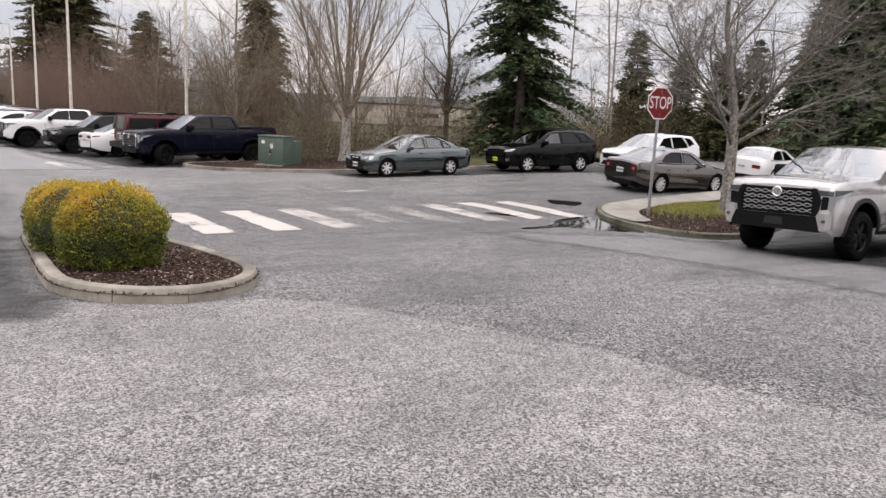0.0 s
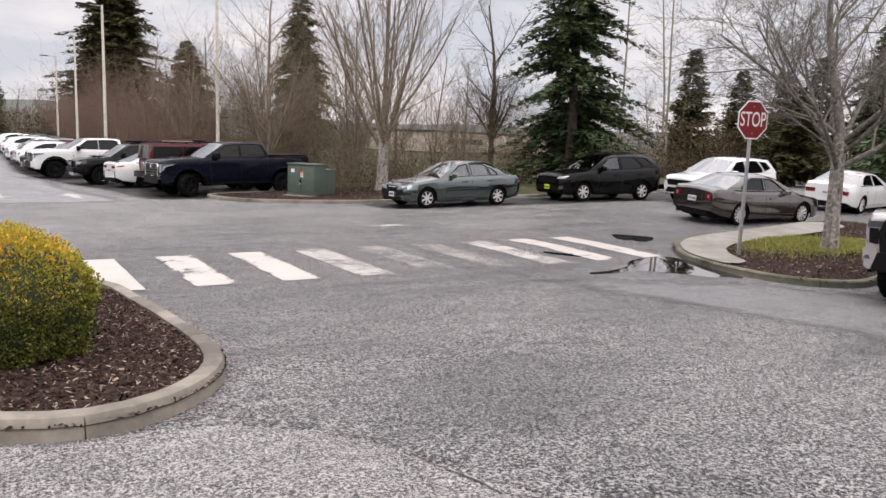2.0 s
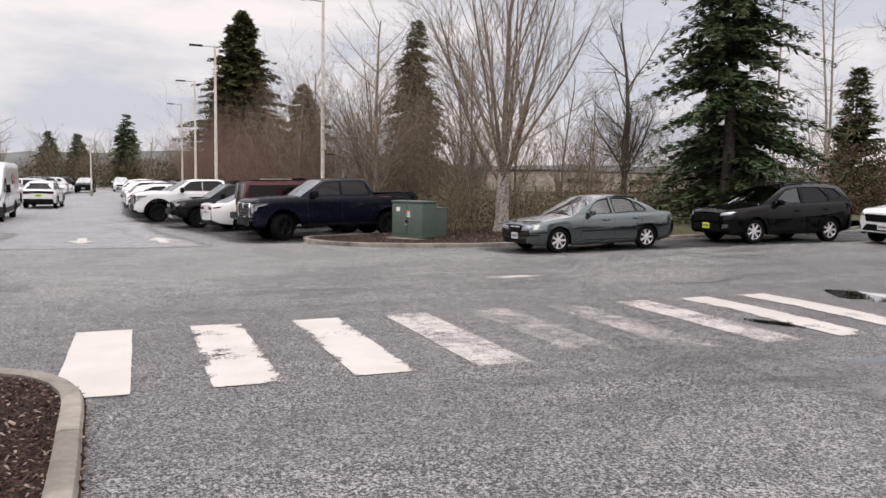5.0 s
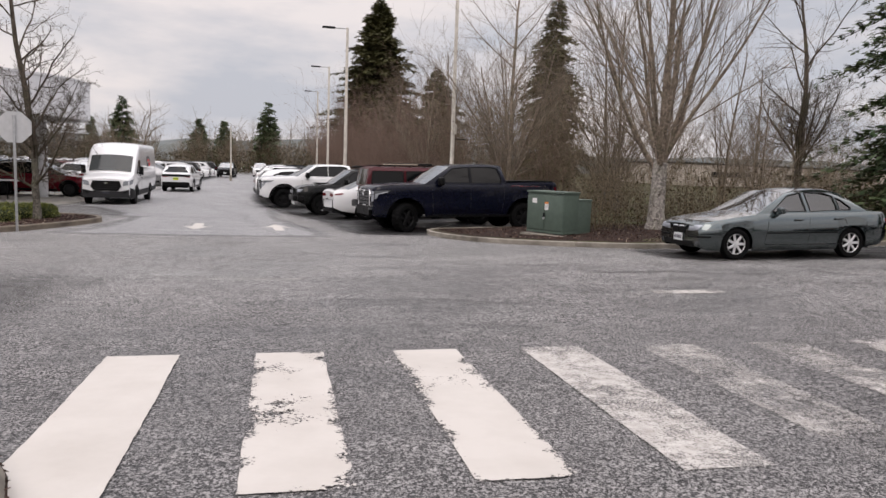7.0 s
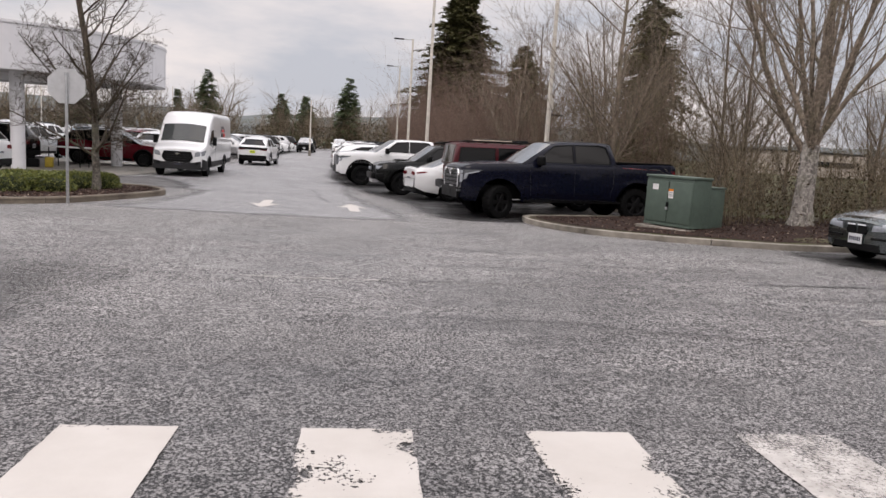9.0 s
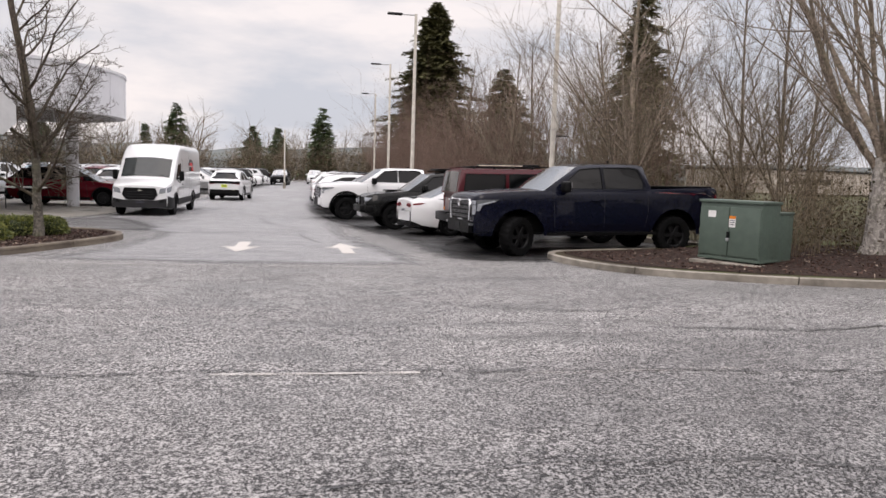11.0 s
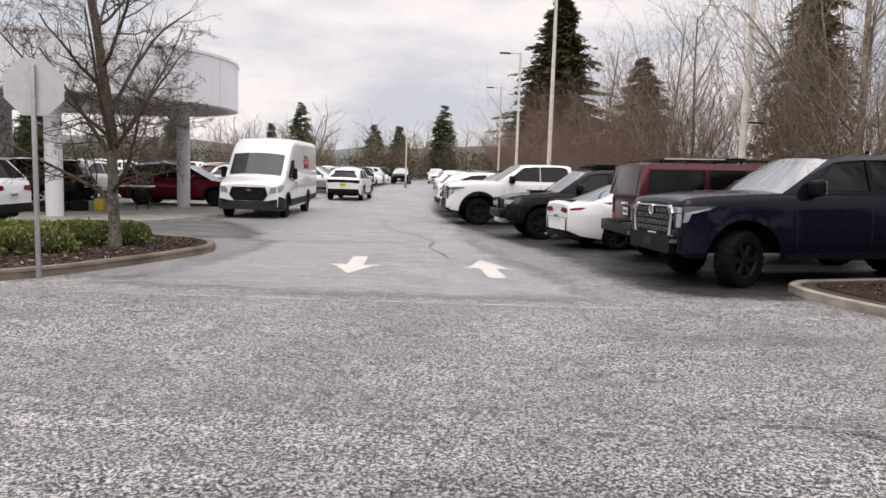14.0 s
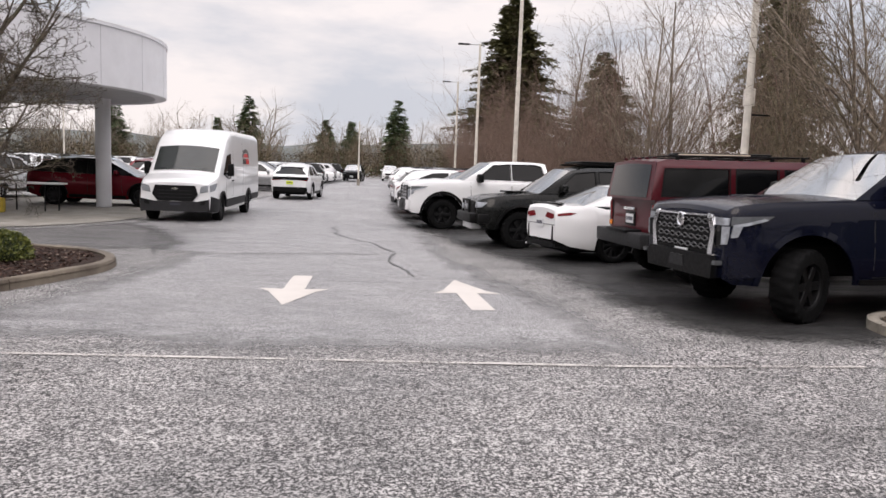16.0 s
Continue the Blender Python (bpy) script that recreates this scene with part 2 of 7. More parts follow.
def road_paint(name, keep):
    """Thermoplastic marking, worn through in patches; keep: how much of it is left."""
    s = Stuff(name, .55)
    s.colour(s.ramp(s.noise(1.5, 6, .6), (.28, (.42, .388, .355)), (.6, (.49, .458, .425))))
    s.height(s.noise(70, 3), .15, .002)
    clear = s.n.new("ShaderNodeBsdfTransparent")
    m = s.n.new("ShaderNodeMixShader")
    hole = s.math("ADD", s.math("MULTIPLY", s.noise(1.7, 8, .74), .72), s.math("MULTIPLY", s.noise(42, 3, .6), .28))
    rim = s.n.new("ShaderNodeAttribute")
    rim.attribute_name = "rim"
    hole = s.math("ADD", hole, s.math("ADD", keep, s.math("MULTIPLY", s.math("MINIMUM", rim.outputs["Fac"], .10), .9)))
    s.l.new(s.ramp(hole, (.505, 0.0), (.515, 1.0)), m.inputs["Fac"])
    s.l.new(clear.outputs["BSDF"], m.inputs[1])
    s.l.new(s.b.outputs["BSDF"], m.inputs[2])
    s.l.new(m.outputs["Shader"], s.out.inputs["Surface"])
    return s.m


def road_paint_faded(name, low, high):
    s = Stuff(name, .6)
    s.colour(s.ramp(s.noise(9, 5), (.3, (.36, .335, .31)), (.7, (.60, .57, .54))))
    clear = s.n.new("ShaderNodeBsdfTransparent")
    m = s.n.new("ShaderNodeMixShader")
    hole = s.math("ADD", s.math("MULTIPLY", s.noise(1.8, 6, .7), .5), s.math("MULTIPLY", s.noise(48, 4, .7), .5))
    s.l.new(s.ramp(hole, (low, 0.0), (high, .85)), m.inputs["Fac"])
    s.l.new(clear.outputs["BSDF"], m.inputs[1])
    s.l.new(s.b.outputs["BSDF"], m.inputs[2])
    s.l.new(m.outputs["Shader"], s.out.inputs["Surface"])
    return s.m


LINE = road_paint("road_paint", .012)
LINE_FRESH = road_paint("road_paint_fresh", .12)
LINE_WORN = road_paint_faded("road_paint_worn", .42, .52)
LINE_FAINT = road_paint_faded("road_paint_faint", .46, .62)


def concrete(name, lo, hi, grain=30.0):
    s = Stuff(name, .75)
    c = s.mix(s.ramp(s.noise(1.3, 6, .65), (.35, 0.0), (.7, 1.0)), lo, hi)
    c = s.mix(s.ramp(s.noise(4.2, 5, .7), (.55, 0.0), (.75, .55)), c, (.10, .095, .08))
    s.colour(c)
    s.height(s.noise(grain, 4, .7), .4, .005)
    return s.m


KERB = concrete("kerb_concrete", (.11, .096, .078), (.36, .325, .275), 45)
KERB_MOSS = concrete("kerb_mossy", (.05, .053, .028), (.18, .17, .13), 45)
KERB_BROWN = concrete("kerb_brown", (.075, .056, .04), (.20, .165, .125), 45)
PAVE = concrete("pavement_concrete", (.20, .185, .16), (.34, .32, .285), 50)


def mulch():
    s = Stuff("mulch", .9, 0, .08)
    c = s.cells(42)
    g = s.n.new("ShaderNodeRGBToBW")
    s.l.new(c, g.inputs["Color"])
    base = s.ramp(g.outputs["Val"], (.15, (.007, .005, .004)), (.5, (.036, .021, .017)), (.9, (.10, .066, .053)))
    s.colour(s.mix(s.noise(1.1, 4), base, (.035, .026, .022)))
    s.height(g.outputs["Val"], .8, .02)
    return s.m


MULCH = mulch()
CHIP = Stuff("bark_chip", .85, 0, .12)
CHIP.colour(CHIP.ramp(CHIP.island(), (.0, (.016, .010, .008)), (.5, (.05, .029, .023)), (.88, (.10, .062, .05)), (1.0, (.34, .28, .23))))
CHIP = CHIP.m
EARTH = Stuff("leaf_litter", .9, 0, .15)
EARTH.colour(EARTH.mix(EARTH.ramp(EARTH.noise(.6, 5), (.42, 0.0), (.6, 1.0)), (.06, .048, .034), (.085, .095, .04)))
EARTH.height(EARTH.noise(25, 4), .6, .03)
EARTH = EARTH.m
GRASS = Stuff("moss_and_grass", .85, 0, .15)
GRASS.colour(GRASS.ramp(GRASS.noise(5, 6, .7), (.36, (.045, .04, .02)), (.5, (.14, .15, .033)), (.66, (.36, .33, .06))))
GRASS.height(GRASS.noise(60, 3), .6, .02)
_rim = GRASS.n.new("ShaderNodeAttribute")
_rim.attribute_name = "rim"
_cl, _mix = GRASS.n.new("ShaderNodeBsdfTransparent"), GRASS.n.new("ShaderNodeMixShader")
_edge = GRASS.math("ADD", _rim.outputs["Fac"], GRASS.math("MULTIPLY", GRASS.math("SUBTRACT", GRASS.noise(3.5, 7, .75), .5), 2.2))
GRASS.l.new(GRASS.ramp(_edge, (.20, 0.0), (.38, 1.0)), _mix.inputs["Fac"])
GRASS.l.new(_cl.outputs["BSDF"], _mix.inputs[1])
GRASS.l.new(GRASS.b.outputs["BSDF"], _mix.inputs[2])
GRASS.l.new(_mix.outputs["Shader"], GRASS.out.inputs["Surface"])
GRASS = GRASS.m
WATER = Stuff("puddle_water", .02, 0, .5)
WATER.colour((.012, .012, .013))
WATER.b.inputs["IOR"].default_value = 1.33
WATER.b.inputs["Coat Weight"].default_value = .6
WATER.b.inputs["Coat Roughness"].default_value = .01
WATER.height(WATER.noise(14, 2), .02, .002)
WATER = WATER.m

# ---- ground, road, beds ----
def sheet(name, xs, ys, dz, material, hole=None):
    X, Y = np.meshgrid(xs, ys)
    Z = lie(X, Y) + dz
    if hole is not None:
        Z = hole(X, Y, Z)
    verts = np.stack([X.ravel(), Y.ravel(), Z.ravel()], 1)
    n = len(xs)
    faces = [(j * n + i, j * n + i + 1, (j + 1) * n + i + 1, (j + 1) * n + i) for j in range(len(ys) - 1) for i in range(n - 1)]
    ob = part(name, mesh_of(name, verts, faces), material)
    ob.data.polygons.foreach_set("use_smooth", [True] * len(faces))
    return ob


def inside(poly, x, y):
    """Which points lie inside the polygon."""
    x, y = np.asarray(x, float), np.asarray(y, float)
    hit = np.zeros(np.shape(x), bool)
    for (ax, ay), (bx, by) in zip(poly, poly[1:] + poly[:1]):
        if ay != by:
            hit ^= ((ay > y) != (by > y)) & (x < (bx - ax) * (y - ay) / (by - ay) + ax)
    return hit


PUDDLE = [(9.9, 11.50), (10.61, 11.50), (11.3, 11.72), (11.9, 12.2), (12.89, 12.4), (13.1, 11.9), (12.75, 11.1), (12.5, 10.14), (12.0, 10.3), (11.6, 10.9), (11.2, 11.25), (10.6, 11.27), (10.1, 11.35)]
PUDDLE_B = [(14.68, 15.49), (15.0, 15.2), (15.27, 14.81), (14.9, 14.4), (14.38, 14.18), (14.06, 14.64), (14.3, 15.1)]
PUDDLE_C = [(10.85, 13.85), (11.0, 13.75), (11.25, 13.4), (11.42, 13.0), (11.25, 12.95), (11.0, 13.35)]
POOLS = [(PUDDLE, -.792), (PUDDLE_B, -.803), (PUDDLE_C, -.799)]


def dip(X, Y, Z):
    for poly, level in POOLS:
        wide = [(x, y) for x, y in poly]
        Z = np.where(inside(wide, X, Y), np.minimum(Z, level - .012), Z)
    return Z


ground = tagged(sheet("ground", np.array([-3500, -1500, -700, -350, -180, -90, *range(-60, 91, 5), 120, 180, 350, 700, 1500, 3500], float),
                      np.array([-1500, -500, -150, -60, *range(-30, 191, 5), 240, 350, 600, 1100, 2000, 3500], float), -.32, EARTH), "brown leaf litter and rough grass round the car park", "ground", kind="structure")
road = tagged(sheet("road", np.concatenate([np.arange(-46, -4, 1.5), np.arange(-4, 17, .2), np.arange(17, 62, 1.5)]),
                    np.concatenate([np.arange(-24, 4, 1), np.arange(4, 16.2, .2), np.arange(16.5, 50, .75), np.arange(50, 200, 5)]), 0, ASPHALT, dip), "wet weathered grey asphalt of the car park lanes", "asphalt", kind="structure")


def fill(name, outline, dz, material, parent=None, step=.8, rise=None, tile=True):
    """A sheet inside an outline, that follows the ground."""
    pts = [Vector(p) for p in outline]
    n = len(pts)
    edges = [(i, (i + 1) % n) for i in range(n)]
    xs, ys = [p.x for p in pts], [p.y for p in pts]
    gx, gy = np.meshgrid(np.arange(min(xs), max(xs), step), np.arange(min(ys), max(ys), step))
    keep = inside([(p.x, p.y) for p in pts], gx, gy)
    pts += [Vector((a, b)) for a, b in zip(gx[keep], gy[keep])]
    v, e, f, *_ = delaunay_2d_cdt(pts, edges, [list(range(n))], 1, 1e-5)
    verts = [(p.x, p.y, hz(p.x, p.y) + dz + (rise(p.x, p.y) if rise else 0)) for p in v]
    ob = part(name, mesh_of(name, verts, f), material, parent)
    ob.data.polygons.foreach_set("use_smooth", [True] * len(ob.data.polygons))
    q = np.array([(p.x, p.y) for p in v])      # how far each point lies from the outline
    a = np.array([(p[0], p[1]) for p in outline])
    d = np.roll(a, -1, 0) - a
    rim = np.full(len(q), 9.0)
    for (ax, ay), (dx, dy) in zip(a, d):
        t = np.clip(((q[:, 0] - ax) * dx + (q[:, 1] - ay) * dy) / max(dx * dx + dy * dy, 1e-9), 0, 1)
        rim = np.minimum(rim, np.hypot(q[:, 0] - ax - t * dx, q[:, 1] - ay - t * dy))
    ob.data.attributes.new("rim", "FLOAT", "POINT").data.foreach_set("value", rim)
    return ob


def kerb(name, line, label, height=.14, width=.16, closed=False, piece=2.4, coat=None):
    """Cast kerb stones along a line (the outer foot), laid end to end with open joints."""
    root = tagged(new(name), label, "kerb", kind="structure")
    pts = spline([(x, y, 0) for x, y in line], .25, closed)
    if closed:
        pts.append(pts[0])
    stones, run, length = [], [pts[0]], 0
    for a, b in zip(pts, pts[1:]):
        run.append(b)
        length += (b - a).length
        if length > piece:
            stones.append(run)
            run, length = [b], 0
    if len(run) > 1:
        stones.append(run)
    for stone in stones:
        bm = bmesh.new()
        rings = []
        for i, p in enumerate(stone):
            t = (stone[min(i + 1, len(stone) - 1)] - stone[max(i - 1, 0)]).normalized()
            side = Vector((-t.y, t.x, 0))
            q = p + (t * .006 if i == 0 else -t * .006 if i == len(stone) - 1 else Vector())
            wob = .006 * noise.noise(q * 1.7)
            z = hz(q.x, q.y)
            prof = [(0, -.1), (.012, height * .75 + wob), (.03, height * .95 + wob), (.055, height + wob), (width - .03, height + wob), (width, height - .015), (width, -.1)]
            rings.append([bm.verts.new((q.x + side.x * o, q.y + side.y * o, z + h)) for o, h in prof])
        for a, b in zip(rings, rings[1:]):
            for k in range(len(a) - 1):
                bm.faces.new((a[k], b[k], b[k + 1], a[k + 1]))
        bm.faces.new(rings[0])
        bm.faces.new(rings[-1][::-1])
        part("kerb_stone", bm, coat or KERB, root)
    return root


def flat(outline, z):
    """A closed outline as (x, y)."""
    return [(p.x, p.y) for p in spline([(x, y, 0) for x, y in outline], z, True)]


# The island with the clipped bushes (kerb runs with the bed on its left side)
ISLAND_A = [(1.85, 6.5), (2.35, 6.72), (2.78, 7.25), (2.97, 8.0), (2.98, 9.5), (2.92, 11.0), (2.82, 12.3), (2.45, 13.05), (1.95, 13.3), (1.45, 13.25), (1.1, 12.6), (.97, 10.5), (.85, 8.2), (.9, 7.35), (1.25, 6.75)]
kerb("kerb_bush_island", ISLAND_A, "worn pale concrete kerb with a stained foot", closed=True)
tagged(fill("planting_bed_bushes", flat(ISLAND_A, .25), .085, MULCH, step=.3), "dark red-brown bark mulch bed", "planting bed", kind="structure")

# The island with the stop sign and the spreading tree
ISLAND_B = [(12.55, 9.6), (12.7, 10.7), (13.25, 12.1), (13.95, 12.95), (14.6, 13.5), (15.9, 14.05), (19.2, 14.75), (23.0, 15.5), (24.6, 14.9), (23.4, 12.4), (19, 10.3), (15, 9.0), (13.5, 8.65), (12.8, 8.95)]
kerb("kerb_sign_island", ISLAND_B[::-1], "mossy concrete kerb beside a puddle", height=.12, closed=True, coat=KERB_MOSS)
tagged(fill("planting_bed_sign", flat(ISLAND_B, .3), .09, MULCH, step=.5), "mulch bed with moss round the tree", "planting bed", kind="structure")
WALKWAY = [(13.0, 10.9), (13.4, 12.05), (14.05, 12.85), (14.7, 13.35), (15.95, 13.88), (19.2, 14.55), (22.6, 15.2), (22.3, 14.0), (18.5, 13.2), (16.3, 12.9), (15.0, 12.4), (14.2, 11.7), (13.6, 10.9)]
tagged(fill("pavement_corner", flat(WALKWAY, .3), .132, PAVE, step=.4), "pale concrete corner of a footway", "pavement", kind="structure")
MOSS = [(16.0, 12.45), (16.6, 12.75), (18.4, 13.05), (20.5, 13.2), (20.5, 11.6), (18.6, 10.9), (17.6, 10.7), (16.9, 11.3)]
tagged(fill("moss_patch", flat(MOSS, .25), .10, GRASS, step=.25, rise=lambda x, y: .10 * math.exp(-((x - 17.3) ** 2 + (y - 11.9) ** 2) / 2.2)), "yellow-green moss and thin grass", "moss", kind="structure")

# The long bed in front of the wood and behind the parked row
BED_FRONT = [(12.9, 30.6), (11.2, 29.9), (9.3, 29.55), (8.35, 29.2), (8.15, 28.4), (8.35, 27.2), (8.85, 26.2), (9.8, 25.3), (11.2, 24.45), (12.9, 24.05), (18.4, 24.15), (24, 24.7), (31.6, 27.6), (45, 32)]
kerb("kerb_wood_front", BED_FRONT[::-1], "long pale concrete kerb along the wood", height=.12, width=.14, closed=False)
BED_BACK = [(7.0, 160), (7.0, 100), (7.1, 70), (7.4, 53), (10.0, 38.5), (12.0, 32.5), (12.9, 30.6)]
kerb("kerb_parked_row", BED_BACK[::-1], "low concrete kerb behind the parked row", piece=6)


def mound(x, y):
    return .028 * min(max(x - 10.2, 0), 9) * float(smooth01(24.2, 26.5, y)) if y < 34 else .03 * min(max(x - 11, 0), 8)


bed = [(p.x, p.y) for p in spline([(x, y, 0) for x, y in BED_BACK], .8)] + [(p.x, p.y) for p in spline([(x, y, 0) for x, y in BED_FRONT], .4)][1:] + [(60, 36), (62, 190), (7, 190)]
tagged(fill("planting_bed_wood", bed, .10, EARTH, step=1.6, rise=mound), "brown leaf litter under the bare wood", "planting bed", kind="structure")
BARK = [(8.45, 29.05), (8.4, 28.3), (8.6, 27.3), (9.05, 26.4), (9.95, 25.55), (11.3, 24.7), (12.95, 24.32), (18.3, 24.42), (18.2, 26.0), (15.5, 28.2), (13, 29.9), (11.2, 29.6), (9.4, 29.3)]
tagged(fill("mulch_strip", flat(BARK, .35), .112, MULCH, step=.5, rise=mound), "dark bark mulch strip along the kerb", "mulch", kind="structure")

# The island with the second sign, a hedge and a pear tree
ISLAND_C = [(-1.2, 32.4), (-1.42, 31.2), (-1.7, 30.2), (-2.2, 28.7), (-2.9, 27.75), (-4.2, 27.0), (-7, 26.2), (-16, 25.4), (-19, 30), (-16, 34.6), (-6, 34.6), (-2.8, 34.3), (-1.6, 33.5)]
kerb("kerb_hedge_island", ISLAND_C[::-1], "brown-stained concrete kerb of the hedge island", closed=True, coat=KERB_BROWN)
tagged(fill("planting_bed_hedge", flat(ISLAND_C, .4), .09, MULCH, step=.6), "wet brown mulch bed", "planting bed", kind="structure")

# Pale apron under the round canopy
APRON = [(-4.35, 43.2), (-4.5, 41.2), (-5.1, 39.6), (-6.2, 38.3), (-8, 37.3), (-11, 36.8), (-24, 36.8), (-24, 51), (-10, 51), (-6.2, 49.5), (-4.8, 46.5)]
tagged(fill("pavement_apron", flat(APRON, .5), .02, PAVE, step=1.0), "pale worn concrete apron under the canopy", "pavement", kind="structure")

# Newer and older asphalt
OLD = [(2.1, 6.5), (2.62, 6.42), (2.95, 6.15), (3.2, 5.85), (3.5, 5.1), (3.85, 4.4), (4.19, 3.68), (4.3, 2.6), (4.6, 1.83), (5.2, .2), (5.5, -8), (-12, -8), (-12, 5), (-2, 7.8), (.7, 7.9), (1.0, 6.9)]
tagged(fill("asphalt_patch_old", OLD, .005, ASPHALT_OLD, step=.4), "older paler coarse asphalt with exposed stones", "asphalt", kind="structure")
NEWER = [(8.2, 11.3), (8.5, 10.0), (8.75, 8.6), (8.95, 7.2), (9.1, 5.4), (9.0, 2.5), (9.0, -10), (40, -10), (40, 8), (14, 8.0), (12.4, 9.0), (12.3, 9.7), (11.2, 10.3), (9.8, 11.1)]
tagged(fill("asphalt_patch_dark", NEWER, .005, ASPHALT_SIDE, step=.8), "darker smooth asphalt of the side lane", "asphalt", kind="structure")
AISLE = [(-1.0, 34.6), (-1.1, 32), (-1.35, 30), (-1.9, 28.0), (-.5, 27.7), (2, 27.5), (5.6, 27.5), (5.4, 30), (4.7, 33), (4.2, 36.0), (4.0, 45), (3.4, 60), (3.0, 110), (-4, 110), (-4, 60), (-4.2, 47), (-4.1, 43), (-4.3, 41), (-5, 39.2), (-6.2, 37.8), (-3.0, 36.0)]
tagged(fill("asphalt_aisle", AISLE, .005, ASPHALT_NEW, step=1.5), "smooth worn asphalt of the parking aisle", "asphalt", kind="structure")

# Dark sheet round the row: wet asphalt plus painted shade below the cars.
STALLS = [(5.9, 28.6), (7.2, 27.9), (8.6, 28.4), (12.7, 30.2), (9.8, 38.4), (7.2, 53), (6.9, 100), (2.4, 100), (2.2, 60), (2.4, 48), (3.8, 38.8), (5.0, 34.4), (5.5, 31)]
tagged(fill("asphalt_stalls", flat(STALLS, .8), .009, ASPHALT_WET_SHADE, step=.8), "dark wet asphalt with painted shade under the parked row", "asphalt", kind="structure")
DAMP = [(-5, 6.2), (.0, 6.0), (.7, 6.1), (1.1, 6.9), (1.1, 8.6), (1.1, 12), (1.4, 12.9), (1.4, 13.6), (.2, 13.8), (-5, 15)]
tagged(fill("asphalt_damp", flat(DAMP, .5), .008, ASPHALT_WET_SHADE, step=.5), "dark damp asphalt round the island", "asphalt", kind="structure")
LEFT = [(-18, 13), (-4, 13.5), (1.0, 15.4), (2.2, 17.4), (2.0, 19.6), (.2, 21.6), (-4, 23.0), (-18, 24)]
tagged(fill("asphalt_damp_lane", flat(LEFT, .6), .007, ASPHALT_LANE, step=.6), "darker damp asphalt of the crossing lane", "asphalt", kind="structure")
MOUTH = [(-1.5, 34.9), (-.9, 36.2), (-1.9, 38.5), (-3.2, 40.6), (-4.2, 40.9), (-5.2, 39.2), (-6.4, 38.0), (-9, 36.9), (-9, 34.8), (-4, 34.8)]
tagged(fill("asphalt_damp_mouth", flat(MOUTH, .5), .0085, ASPHALT_MID, step=.5), "dark damp asphalt before the apron", "asphalt", kind="structure")
# Paints the contact shade on the wet ground below the silver pickup.
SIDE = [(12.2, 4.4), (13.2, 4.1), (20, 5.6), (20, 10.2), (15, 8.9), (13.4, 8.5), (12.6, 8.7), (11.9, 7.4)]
tagged(fill("asphalt_stalls_side", flat(SIDE, .5), .009, ASPHALT_WET_SHADE, step=.6), "wet asphalt with painted shade under the silver pickup", "asphalt", kind="structure")
# Strip along the kerb, darkened to paint shade under the cars there.
KERBSIDE = [(11.6, 21.6), (14, 21.2), (19, 20.9), (24, 21.0), (31, 22.6), (31, 26.6), (24, 24.6), (18.4, 24.1), (12.9, 24.0), (11.4, 24.2)]
tagged(fill("asphalt_kerbside", flat(KERBSIDE, .6), .009, ASPHALT_WET_SHADE, step=.8), "wet asphalt with painted shade under the kerbside cars", "asphalt", kind="structure")

for poly, level in POOLS:
    name = "puddle"
    outl = flat(poly, .15)
    ob = part(name, mesh_of(name, [(x, y, level) for x, y in outl], [list(range(len(outl)))]), WATER)
    tagged(ob, "still rain puddle mirroring the sky beside the crossing", "puddle", "puddles", kind="structure")


# ---- road markings ----
def stripe(name, x0, x1, y0, y1, material, label, ragged=.02, parent=None, seed=0):
    rnd = random.Random(seed)
    n, out = 40, []
    for ax, ay, bx, by in ((x0, y0, x1, y0), (x1, y0, x1, y1), (x1, y1, x0, y1), (x0, y1, x0, y0)):
        for i in range(n):
            t = i / n
            k = ragged * (1.2 * noise.noise(Vector((ax * 9 + t * 5, ay * 9, seed))) + .5 * rnd.uniform(-1, 1))
            out.append((ax + (bx - ax) * t + k, ay + (by - ay) * t + k * .6))
    ob = fill(name, out, .010, material, step=.1)
    return tagged(ob, label, "road marking", "zebra crossing" if name == "crossing_stripe" else "", kind="structure")


for i in range(9):
    x = 2.57 + 1.243 * i
    worn = {0: LINE_FRESH, 3: LINE_WORN, 4: LINE_FAINT, 5: LINE_FAINT, 6: LINE_WORN}.get(i, LINE)
    lab = {3: "half worn pale crossing stripe", 4: "almost worn away crossing stripe", 5: "almost worn away crossing stripe", 6: "half worn pale crossing stripe"}.get(i, "white painted crossing stripe with chipped edges")
    stripe("crossing_stripe", x, x + .6, 12.42, 15.40, worn, lab, .007, seed=i)

stripe("lane_line", -1.4, 7.0, 27.36, 27.42, LINE_WORN, "thin worn white line across the aisle mouth", .012, seed=20)
stripe("lane_line", 2.75, 4.35, 20.0, 20.06, LINE_WORN, "thin worn white line along a joint", .014, seed=21)
stripe("lane_line", 4.9, 7.0, 19.93, 19.97, LINE_FAINT, "thin worn white line along a joint", .014, seed=22)
stripe("lane_line", 9.3, 10.4, 18.2, 18.45, LINE_WORN, "scrap of an old white line", .03, seed=23)


